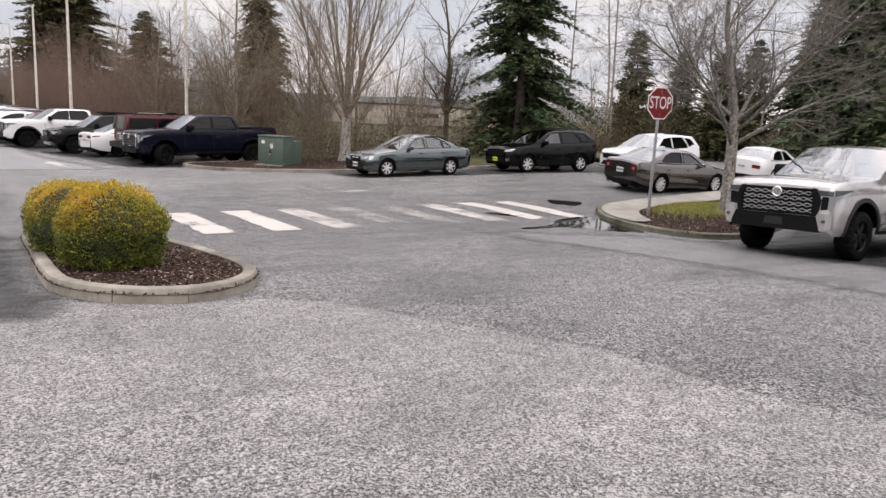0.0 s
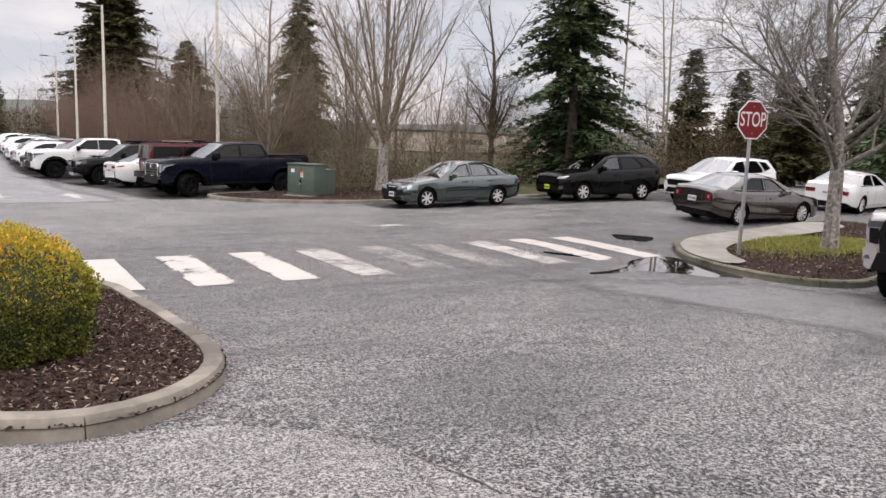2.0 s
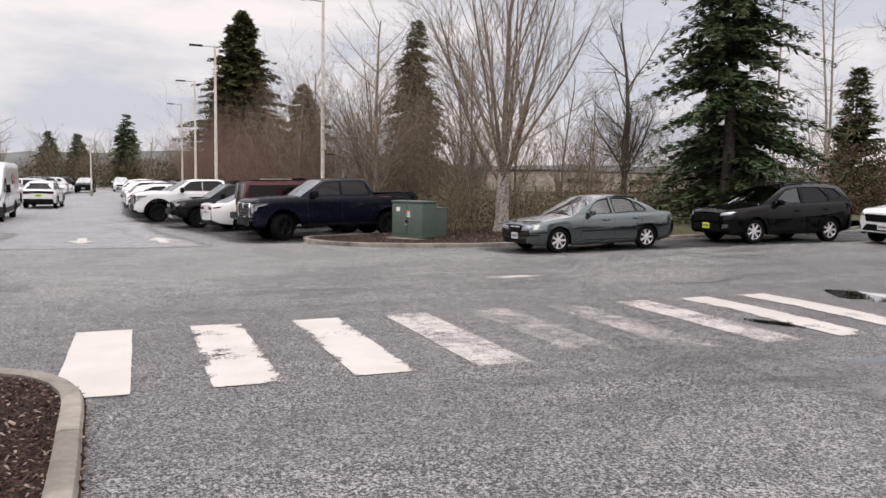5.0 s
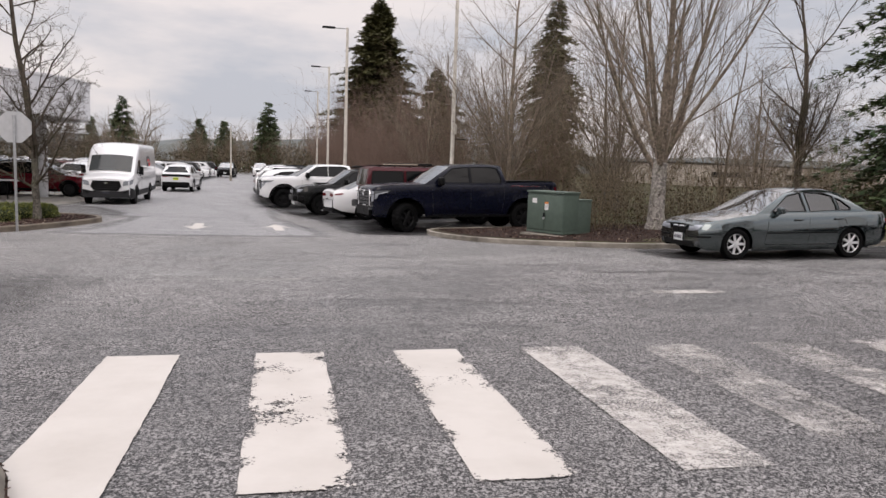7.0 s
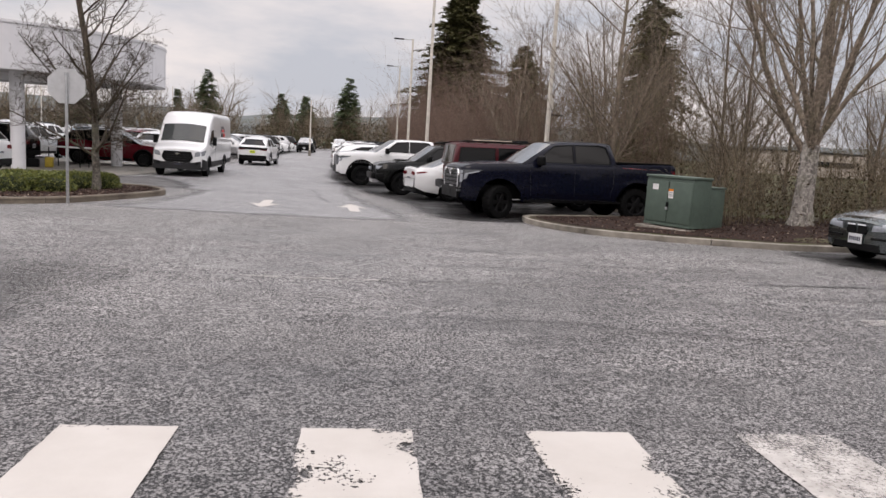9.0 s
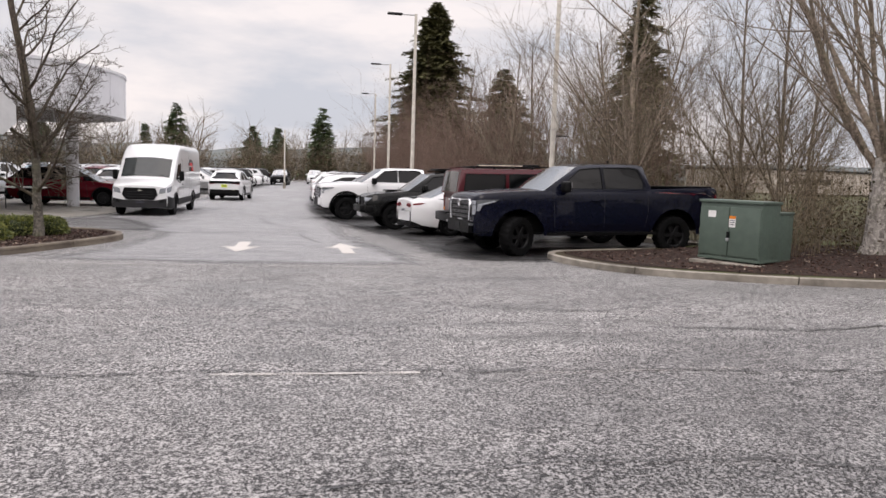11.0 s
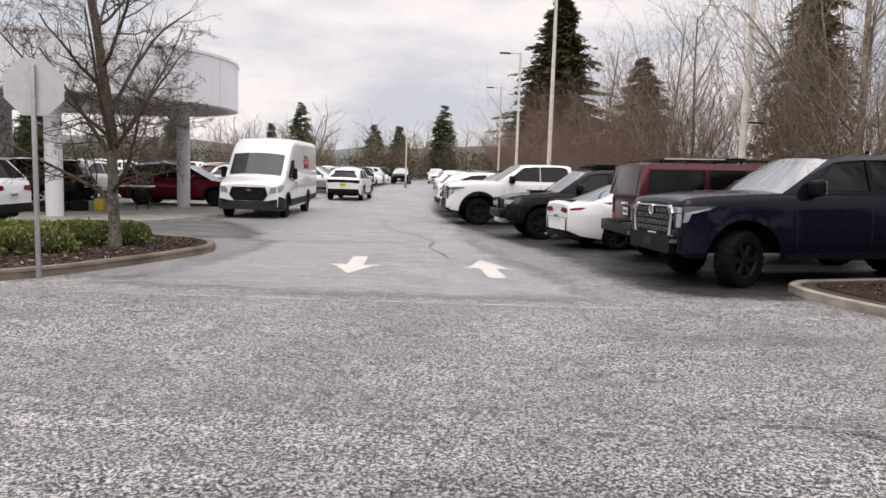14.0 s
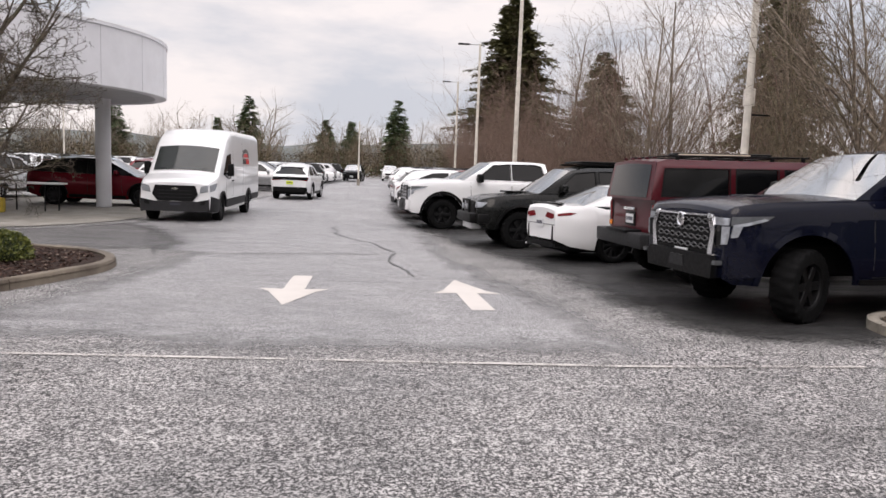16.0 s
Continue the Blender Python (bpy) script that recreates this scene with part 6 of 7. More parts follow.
def needle(name, lo, hi):
    s = Stuff(name, .75, 0, .2)
    s.colour(s.mix(s.ramp(s.noise(1.2, 4), (.35, 0.0), (.7, .6)), s.ramp(s.island(), (0, lo), (1, hi)), (.10, .085, .035)))
    return s.m


NEEDLE = needle("fir_needles", (.022, .042, .021), (.095, .155, .075))
NEEDLE_B = needle("cedar_needles", (.036, .040, .020), (.13, .13, .058))


def conifer(name, label, x, y, dz, height, width, seed, needles=NEEDLE, droop=.25, first=.08, rows=None, dense=1.0, trunk=.22, up=.0, leaf=1.0):
    """A conifer: a tapered stem, whorls of boughs, and flat sprays of needles along each."""
    rnd = random.Random(seed)
    root = tagged(new(name), label, "tree", "conifers")
    root.matrix_basis = pose(x, y, hz(x, y) + dz)
    t = Wood()
    t.tube([Vector((0, 0, -.2 + (height + .1) * k)) for k in np.linspace(0, 1, 8)], [trunk * (1 - .94 * k) * (1.2 if k == 0 else 1) for k in np.linspace(0, 1, 8)], 10)
    rows = rows or int(height * 3.2)
    v, f = [], []
    for i in range(rows):
        k = first + (1 - first) * (i + rnd.random() * .6) / rows
        z0 = height * k
        reach = width / 2 * (1 - k) ** .78 * rnd.uniform(.72, 1.15) + .12
        for j in range(rnd.randint(5, 7)):
            a = rnd.uniform(0, 2 * math.pi)
            rl = reach * rnd.uniform(.6, 1.16)
            dirv = Vector((math.cos(a), math.sin(a), up + rnd.uniform(-.12, .1)))
            side = Vector((-math.sin(a), math.cos(a), 0))
            n = max(3, int(rl * 3.2))
            pts = []
            for m in range(n + 1):
                q = m / n
                pts.append(Vector((0, 0, z0)) + dirv * (rl * q) - Vector((0, 0, droop * rl * q * q)) + side * rnd.gauss(0, .03))
            t.tube([pts[0], pts[n // 2], pts[-1]], [.028 + .012 * rl, .018, .006], 4)
            for m in range(1, n + 1):
                q = m / n
                for _ in range(max(1, int(7 * dense))):
                    c = pts[m] + Vector((rnd.gauss(0, .06), rnd.gauss(0, .06), rnd.gauss(0, .05)))
                    sg = rnd.choice((-1, 1))
                    ln = (.18 + .22 * (1 - q) * min(rl, 2)) * rnd.uniform(.7, 1.35) * leaf
                    o = (side * sg * rnd.uniform(.25, 1.0) + dirv * rnd.uniform(.2, 1.0) + Vector((0, 0, rnd.uniform(-.55, .15)))).normalized()
                    wd = o.cross(Vector((rnd.gauss(0, .5), rnd.gauss(0, .5), 1))).normalized() * (ln * rnd.uniform(.10, .2))
                    b = len(v)
                    e = c + o * ln
                    mid = c + o * (ln * .45)
                    for p in (c, mid + wd, e, mid - wd):
                        v.append((p.x, p.y, p.z))
                    f.append((b, b + 1, b + 2, b + 3))
    part("trunk", t.mesh("trunk", BARK_DARK), None, root)
    me = mesh_of("foliage", v, f)
    me.materials.append(needles)
    part("foliage", me, None, root)
    return root


#        sides steps wander lift kids from angle clen crad
VASE = [(7, 9, .06, .34, 8, .14, 27, .56, .40), (5, 7, .06, .20, 7, .12, 22, .50, .50), (4, 5, .06, .16, 6, .15, 24, .45, .55), (3, 3, .07, .1, 0, 0, 0, 0, 0)]
SPREAD = [(8, 8, .09, .15, 9, .2, 42, .60, .55), (6, 6, .11, .08, 7, .15, 42, .55, .55), (4, 5, .12, .05, 6, .15, 40, .52, .55), (3, 3, .12, .05, 5, .2, 40, .5, .6), (3, 2, .12, 0, 0, 0, 0, 0, 0)]
PEAR = [(7, 8, .07, .25, 9, .12, 40, .50, .5), (5, 6, .12, .22, 7, .12, 44, .50, .5), (4, 4, .16, .18, 5, .15, 46, .48, .55), (3, 3, .18, .1, 3, .2, 48, .45, .6), (3, 2, .15, 0, 0, 0, 0, 0, 0)]
PEARL = [(7, 10, .04, .10, 16, .08, 56, .40, .44), (5, 8, .15, .30, 8, .15, 50, .40, .58), (4, 5, .22, .34, 5, .2, 52, .42, .66), (3, 3, .26, .3, 3, .2, 55, .42, .8), (3, 2, .2, .2, 0, 0, 0, 0, 0)]
WHIP = [(6, 9, .04, .12, 15, .10, 38, .42, .45), (4, 6, .06, .22, 8, .12, 32, .42, .5), (3, 4, .07, .12, 4, .2, 32, .45, .6), (3, 2, .06, 0, 0, 0, 0, 0, 0)]
ALDER = [(7, 12, .02, .02, 34, .25, 68, .13, .30), (4, 4, .10, .10, 5, .2, 44, .5, .55), (3, 3, .10, .05, 0, 0, 0, 0, 0)]


def plant_trees():
    tree("vase_tree", "bare vase-shaped street tree with a pale mottled trunk behind the kerb", 14.15, 27.2, .30, 1.75, .235, 11, VASE, BARK_PALE, TWIG_VASE, 11, limb=(29, 6.4), spread=.4, leader=True, top=7.4, thick=(.23, .34), lead=.5)
    tree("street_tree", "bare spreading street tree with a pale trunk by a sign", 17.2, 11.45, .12, 2.55, .165, 9, SPREAD, BARK_PALE, BARK_GREY, 5, limb=(52, 4.0), spread=.6, leader=True, top=4.8, thick=(.26, .42), lead=.62)
    tree("pear_tree", "bare knotty pear tree with a grey trunk in the hedge island", -2.85, 31.95, .11, 2.0, .105, 9, PEARL, BARK_PEAR, TWIG_DARK, 9, limb=(48, 2.6), spread=1.6, leader=True, top=6.2, lead=.92)
    tree("maple_tree", "bare young maple with thin upright branches behind the pickup", 12.5, 35.7, .15, 1.2, .13, 7, WHIP, BARK_GREY, TWIG_VASE, 21, limb=(26, 5.0), spread=.7, top=7.4)
    tree("wild_tree", "bare dark wild tree in the scrub", 24.8, 35.2, .3, 2.2, .17, 8, PEAR, BARK_DARK, TWIG_DARK, 33, limb=(28, 3.4), spread=.9, top=7.0)
    young = tree("maple_tree", "bare young tree with fine twigs in the wood", 15.8, 33.0, .25, .9, .09, 6, WHIP, BARK_GREY, TWIG_VASE, 23, limb=(30, 4.2), spread=.6, top=6.2, group="young trees")
    rnd = random.Random(8)
    for x, y, k in ((19.0, 31.5, .8), (17.6, 38, 1.1), (21.5, 40, 1.0), (15.0, 44, 1.1), (28.5, 33.5, .7), (33, 38, .9), (13.5, 50, 1.15), (12.0, 61, 1.2), (34.5, 33.0, .75), (18.3, 28.6, .55), (11.5, 47.0, 1.0), (26.5, 40.5, 1.0)):
        copy_thing(young, pose(x, y, hz(x, y) + .25, 0, 0, rnd.uniform(0, 360)) @ Matrix.Diagonal((k, k, k, 1)))
    for k in range(26):
        x, y = -62 + 3.1 * k + rnd.uniform(-1.2, 1.2), rnd.uniform(122, 150)
        copy_thing(young, pose(x, y, hz(x, y), 0, 0, rnd.uniform(0, 360)) @ Matrix.Diagonal((1.25, 1.25, rnd.uniform(.85, 1.25), 1)))
    for k, (x, y, h, s) in enumerate(((39.5, 36.5, 15, 1), (41.2, 37.6, 17, 2), (37.0, 37.8, 14, 3), (30.5, 36.5, 11, 5))):
        tree("alder_tree", "tall thin bare alder", x, y, .3, 1.0, .12, 0, ALDER, BARK_GREY, TWIG_GREY, 50 + s, leader=True, top=h, limb=(30, 3), group="alders")
    conifer("fir_tree", "large dark green fir behind the black SUV", 22.9, 26.6, .2, 15, 8.5, 4, NEEDLE, .30, .04, rows=58, dense=3.0, trunk=.26, leaf=.85)
    conifer("conifer_tree", "dense olive green conical conifer", 47.5, 41.0, .2, 9.9, 5.6, 8, NEEDLE_B, .1, .02, rows=46, dense=1.1, up=.25, leaf=1.7)
    conifer("conifer_tree", "dense olive green conical conifer", 55.3, 42.4, .2, 8.9, 5.6, 9, NEEDLE_B, .1, .02, rows=42, dense=1.1, up=.25, leaf=1.7)
    for x, y, h, s in ((51.5, 36.0, 8.0, 24), (57.0, 36.5, 9.5, 25), (45.0, 30.5, 6.0, 26)):
        conifer("conifer_tree", "dense olive green conical conifer", x, y, .2, h, 5.2, s, NEEDLE_B, .1, .02, rows=40, dense=1.2, up=.25, leaf=1.6)
    conifer("conifer_tree", "tall dark conifer over the wood", 24.2, 62.2, .2, 14.6, 9.2, 12, NEEDLE_B, .3, .10, rows=56, dense=1.1, leaf=1.7)
    conifer("conifer_tree", "dark narrow conifer over the wood", 19.6, 83.5, .2, 11.6, 10.5, 13, NEEDLE_B, .2, .06, rows=44, dense=1.0, up=.15, leaf=2.0)
    conifer("giant_conifer", "giant dark conical conifer far behind the wood", 24.0, 165, 0, 36, 29, 14, NEEDLE_B, .2, .05, rows=100, dense=.6, trunk=.8, up=.15, leaf=4.2)
    for x, y, h, w, s in ((2.0, 136, 11.8, 8.5, 15), (-22.7, 146, 12.4, 8.5, 16), (-27.3, 144, 8.5, 4, 17), (-6, 150, 9, 8, 18), (-46, 150, 11, 9, 19), (-60, 118, 13, 10, 20), (-54, 120, 11, 9, 22), (-12, 165, 10, 9, 23)):
        conifer("conifer_tree", "dark conifer at the far end of the car park", x, y, 0, h, w, s, NEEDLE, .22, .05, rows=34, dense=.6, leaf=2.6)
    for x, y, h, w, s in ((37.5, 15.2, 12, 9.5, 41), (41, 20.5, 13, 9, 42), (42, 10, 12, 9, 43), (52, 24, 14, 9, 44), (60, 33, 13, 9, 45)):
        conifer("cedar_tree", "dense dark evergreen beyond the parked cars", x, y, 0, h, w, s, NEEDLE, .25, .02, rows=50, dense=1.0, leaf=2.0)
    # behind the drive: unseen evergreens, added to darken what the cars reflect
    for k in range(16):
        x, y = -46 + 6.6 * k, -34 + 5 * math.sin(k * 1.7)
        conifer("cedar_tree", "unseen evergreen added behind the drive for dark reflections", x, y, 0, 11 + 2 * math.sin(k * 2.3), 8.5, 70 + k, NEEDLE, .25, .02, rows=26, dense=.4, leaf=3.6)


def shrub(rnd, n, h, spread, r, kink=.1):
    """A thicket of thin stems with side twigs, as arrays."""
    w = Wood()
    for _ in range(n):
        a = rnd.uniform(0, 2 * math.pi)
        s = rnd.random() * spread
        p = Vector((math.cos(a) * s, math.sin(a) * s, -.1))
        d = Vector((math.cos(a) * rnd.uniform(0, .35), math.sin(a) * rnd.uniform(0, .35), 1)).normalized()
        grow(w, rnd, p, d, h * rnd.uniform(.55, 1.1), r * rnd.uniform(.6, 1.2), 0, [(3, 5, kink, .06, 8, .18, 42, .46, .6), (3, 3, kink, .12, 3, .2, 40, .5, .7), (3, 2, kink, 0, 0, 0, 0, 0, 0)])
    return np.array(w.v), w.f


def thicket(name, label, spots, kinds, material, seed):
    rnd = random.Random(seed)
    shapes = [shrub(rnd, *k) for k in kinds]
    vs, fs, base = [], [], 0
    for x, y, dz, s in spots:
        v, f = rnd.choice(shapes)
        a, k = rnd.uniform(0, 2 * math.pi), s * rnd.uniform(.8, 1.2)
        c, sn = math.cos(a) * k, math.sin(a) * k
        q = np.stack([v[:, 0] * c - v[:, 1] * sn + x, v[:, 0] * sn + v[:, 1] * c + y, v[:, 2] * k + hz(x, y) + dz], 1)
        vs.append(q)
        fs.append(np.array(f) + base)
        base += len(v)
    vs, fs = np.concatenate(vs), np.concatenate(fs)
    me = bpy.data.meshes.new(name)
    me.vertices.add(len(vs))
    me.vertices.foreach_set("co", vs.ravel())
    me.loops.add(fs.size)
    me.loops.foreach_set("vertex_index", fs.ravel().astype(np.int32))
    me.polygons.add(len(fs))
    me.polygons.foreach_set("loop_start", np.arange(0, fs.size, 4, dtype=np.int32))
    me.polygons.foreach_set("use_smooth", np.ones(len(fs), bool))
    me.update(calc_edges=True)
    me.materials.append(material)
    return tagged(part(name, me, None), label, "scrub", kind="stuff")


def plant_scrub():
    rnd = random.Random(77)
    low, mid, back = [], [], []
    for _ in range(85):                        # in front, along the kerb
        x = rnd.uniform(12.2, 44)
        y = 26.6 + max(0, x - 24) * .55 + abs(rnd.gauss(0, 2.4))
        low.append((x, y, .15, rnd.uniform(.6, 1.15)))
    for _ in range(82):
        x = rnd.uniform(11.5, 46)
        y = 31.5 + max(0, x - 24) * .5 + rnd.uniform(0, 14)
        if 19.5 < x < 31 and y < 52:
            continue
        mid.append((x, y, .15, rnd.uniform(.7, 1.3)))
    for _ in range(130):                        # beside the long row
        y = rnd.uniform(40, 150)
        x = float(np.interp(y, [38, 55, 150], [12.2, 9.5, 9.8])) + abs(rnd.gauss(0, 4.5))
        back.append((x, y, .1, rnd.uniform(.8, 1.25)))
    thicket("brush_thicket", "brown twiggy undergrowth along the kerb", low, [(12, 1.9, .8, .012, .14), (14, 1.5, .9, .010, .16), (11, 2.4, .7, .012, .12)], TWIG_BRUSH, 1)
    thicket("sapling_thicket", "dense bare saplings of the wood", mid, [(11, 4.2, 1.0, .010, .14), (10, 5.2, 1.1, .011, .13), (12, 3.4, 1.0, .009, .15)], TWIG_BRUSH, 2)
    thicket("alder_thicket", "reddish brown bare alders beside the long row", back, [(9, 5.8, 1.3, .024, .09), (8, 6.8, 1.4, .026, .08), (10, 4.6, 1.3, .022, .10)], TWIG_RED, 3)
    far = [(rnd.uniform(-110, 30), rnd.uniform(125, 175), 0, rnd.uniform(.7, 1.3)) for _ in range(80)]
    far += [(rnd.uniform(48, 130), rnd.uniform(30, 130), 0, rnd.uniform(.5, .9)) for _ in range(20)]
    far += [(rnd.uniform(44, 80), rnd.uniform(12, 34), 0, rnd.uniform(.35, .6)) for _ in range(14)]
    thicket("far_wood", "grey-brown bare woodland at the far end", far, [(10, 6.0, 3.0, .09, .1), (11, 5.0, 3.4, .06, .12)], TWIG_BRUSH, 4)


def dead_leaves():
    """Brown leaves and ivy that still hang in the scrub, and fill its foot."""
    rnd = random.Random(5)
    v, f = [], []
    for _ in range(36000):
        if rnd.random() < .72:
            x = rnd.uniform(12.4, 46)
            y = 26.9 + max(0, x - 24) * .55 + abs(rnd.gauss(0, 3.2))
            z = abs(rnd.gauss(0, .62))
        else:
            y = rnd.uniform(33, 120)
            x = float(np.interp(y, [33, 38, 55, 120], [13.2, 12.0, 9.6, 9.8])) + abs(rnd.gauss(0, 3))
            z = abs(rnd.gauss(0, .8))
        s = rnd.uniform(.018, .05) * (1.8 if y > 45 else 1)
        c = Vector((x, y, hz(x, y) + .14 + mound(x, y) + z))
        a = Vector((rnd.gauss(0, 1), rnd.gauss(0, 1), rnd.gauss(0, 1))).normalized()
        b = a.cross(Vector((rnd.gauss(0, 1), rnd.gauss(0, 1), rnd.gauss(0, 1)))).normalized()
        k = len(v)
        for p in (c - a * s, c + b * s * .55, c + a * s, c - b * s * .55):
            v.append((p.x, p.y, p.z))
        f.append((k, k + 1, k + 2, k + 3))
    for _ in range(42000):                      # the far hedgerow
        x, y = rnd.uniform(-110, 24), rnd.uniform(118, 135)
        tall = 3.4 + 1.8 * noise.noise(Vector((x * .11, 1, 0)))
        c = Vector((x, y, hz(x, y) + rnd.random() ** 1.3 * tall))
        a = Vector((rnd.gauss(0, 1), rnd.gauss(0, 1), rnd.gauss(0, 1))).normalized()
        b = a.cross(Vector((rnd.gauss(0, 1), rnd.gauss(0, 1), rnd.gauss(0, 1)))).normalized()
        s = rnd.uniform(.06, .16)
        k = len(v)
        for p in (c - a * s, c + b * s * .55, c + a * s, c - b * s * .55):
            v.append((p.x, p.y, p.z))
        f.append((k, k + 1, k + 2, k + 3))
    for _ in range(30000):                      # evergreen scrub beyond the corner
        x = rnd.uniform(36, 84)
        y = 30.5 + (x - 36) * .5 + abs(rnd.gauss(0, 4))
        c = Vector((x, y, hz(x, y) + rnd.random() ** 1.2 * (4.0 + 2.2 * noise.noise(Vector((x * .2, 4, 0))))))
        a = Vector((rnd.gauss(0, 1), rnd.gauss(0, 1), rnd.gauss(0, 1))).normalized()
        b = a.cross(Vector((rnd.gauss(0, 1), rnd.gauss(0, 1), rnd.gauss(0, 1)))).normalized()
        s = rnd.uniform(.04, .11)
        k = len(v)
        for p in (c - a * s, c + b * s * .55, c + a * s, c - b * s * .55):
            v.append((p.x, p.y, p.z))
        f.append((k, k + 1, k + 2, k + 3))
    s = Stuff("dead_leaf", .85, 0, .15)
    s.colour(s.ramp(s.island(), (0, (.022, .018, .010)), (.35, (.055, .040, .024)), (.7, (.085, .06, .036)), (.85, (.045, .052, .02)), (1, (.13, .10, .06))))
    tagged(part("withered_leaves", mesh_of("withered_leaves", v, f), s.m), "withered brown leaves and ivy in the scrub", "leaves", kind="stuff")

# ---- street things ----
GALV = plain("galvanised_steel", (.36, .365, .37), .45, .6, .15, 14)
SIGN_BACK = plain("sign_back", (.50, .505, .51), .5, .3, .08, 7)
SIGN_RED = plain("sign_red", (.17, .006, .009), .35, 0, .12, 5)
SIGN_WHITE = plain("sign_white", (.72, .71, .70), .45, 0, .08, 5)
BOX_GREEN = plain("cabinet_green", (.075, .105, .085), .5, 0, .12, 5, .1)
POLE_PALE = plain("pole_pale", (.60, .56, .50), .6, 0, .18, 5)
CLAD = plain("white_cladding", (.66, .66, .68), .45, 0, .05, 2)
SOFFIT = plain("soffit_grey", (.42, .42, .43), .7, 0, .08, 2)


def octagon(r, thick, z, name, coat, parent, x=0.0):
    poly = [(r * math.cos(radians(22.5 + 45 * i)), r * math.sin(radians(22.5 + 45 * i))) for i in range(8)]
    return part(name, prism(poly, thick, lambda u, v, w: (x - w, u, z + v)), coat, parent)


def stop_sign(x, y, dz, yaw, height, label, r=.40):
    root = tagged(new("stop_sign"), label, "sign", "stop signs")
    root.matrix_basis = pose(x, y, hz(x, y) + dz, 0, 0, yaw)
    part("post", box(.055, .055, height + .75, (-.035, 0, (height + .75) / 2 - .1), .008), GALV, root)
    octagon(r, .003, height + .36, "sign_plate", SIGN_BACK, root, -.002)
    octagon(r, .004, height + .36, "sign_border", SIGN_WHITE, root, .003)
    octagon(r * .93, .003, height + .36, "sign_face", SIGN_RED, root, .006)
    cu = bpy.data.curves.new("lettering", "FONT")
    cu.body, cu.size, cu.align_x, cu.align_y, cu.extrude, cu.offset = "STOP", .8 * r, "CENTER", "CENTER", .0015, .002
    tx = new("scrap_text", cu)
    bpy.context.view_layer.update()
    me = bpy.data.meshes.new_from_object(tx.evaluated_get(bpy.context.evaluated_depsgraph_get()))
    bpy.data.objects.remove(tx)
    me.materials.clear()
    me.materials.append(SIGN_WHITE)
    lt = part("lettering", me, None, root, "white word STOP")
    lt.matrix_local = Matrix.Translation((.009, 0, height + .36)) @ Matrix(((0, 0, 1, 0), (1, 0, 0, 0), (0, 1, 0, 0), (0, 0, 0, 1))) @ Matrix.Diagonal((.84, 1.25, 1, 1))
    for z in (height + .10, height + .62):
        b = lathe([(.001, 0), (.014, 0), (.012, .008), (.001, .01)], 8)
        o = part("bolt", b, GALV, root)
        o.matrix_local = pose(.007, 0, z, 0, 90, 0)
    return root


stop_sign(14.55, 11.75, .11, 260, 2.36, "red stop sign with white letters on a galvanised post", .41)
stop_sign(-2.25, 28.45, .09, 100, 2.08, "stop sign seen from its bare grey back")


def transformer(x, y, yaw):
    root = tagged(new("transformer_cabinet"), "green steel transformer cabinet on a concrete pad in the mulch", "utility box")
    root.matrix_basis = pose(x, y, hz(x, y) + .12 + mound(x, y), 0, 0, yaw)
    part("pad", box(1.36, 1.55, .12, (0, .42, -.045), .02), KERB, root)
    part("cabinet_body", box(1.18, .62, 1.03, (0, .12, .555), .015), BOX_GREEN, root)
    part("rear_housing", box(1.0, .62, .86, (.03, .74, .45), .02), BOX_GREEN, root)
    for k, w in ((-.295, .56), (.29, .57)):
        d = part("door", box(w, .03, .86, (k, -.205, .56), .006), BOX_GREEN, root)
    part("sill_strip", box(1.19, .64, .05, (0, .115, .07), .006), BOX_GREEN, root)
    part("lid", box(1.23, .68, .05, (0, .11, 1.09), .015), BOX_GREEN, root)
    part("lid_rear", box(1.03, .60, .04, (.03, .76, .90), .012), BOX_GREEN, root)
    lock = part("lock", box(.05, .04, .12, (.0, -.235, .50), .01), BLACK, root)
    part("padlock", box(.06, .03, .06, (.0, -.25, .42), .012), GALV, root)
    lab = part("warning_label", box(.12, .004, .20, (.06, -.223, .74), 0), SIGN_WHITE, root, "small white and orange warning label")
    part("bar", box(.12, .004, .05, (.06, -.226, .815), 0), AMBER, lab)
    for k in range(3):
        part("bar", box(.09, .003, .012, (.06, -.226, .69 + k * .035), 0), INK, lab)
    part("label", box(.15, .004, .12, (-.34, -.223, .86), 0), SIGN_WHITE, root, "blank white label")
    for z in (.3, .8):
        part("hinge", box(.02, .03, .10, (-.575, -.2, z), .004), BOX_GREEN, root)
    return root


transformer(10.82, 26.62, -60)


def lamp_post(x, y, dz, height, yaw, label, r=.10, arm=1.5, head=True, box_low=False, coat=None):
    root = tagged(new("lamp_post"), label, "lamp post", "lamp posts")
    root.matrix_basis = pose(x, y, hz(x, y) + dz, 0, 0, yaw)
    part("base", lathe([(r * 2.2, -.2), (r * 2.2, .5), (r * 2.0, .55), (.001, .55)], 16), KERB, root)
    part("pole", lathe([(r * 1.1, .4), (r, 2), (r * .72, height), (.001, height)], 14), coat or POLE_PALE, root)
    if head:
        part("arm", box(arm * .55, .05, .05, (arm * .25, 0, height - .06), .01), GALV, root)
        part("lamp_head", box(.75, .32, .09, (arm * .72, 0, height - .05), .03), GREYTRIM, root)
    if box_low:
        part("junction_box", box(.18, .22, .4, (-.08, -.12, 3.4), .02), POLE_PALE, root)
        part("camera_bracket", box(.5, .04, .04, (-.3, 0, 3.0), .01), BLACK, root)
    return root


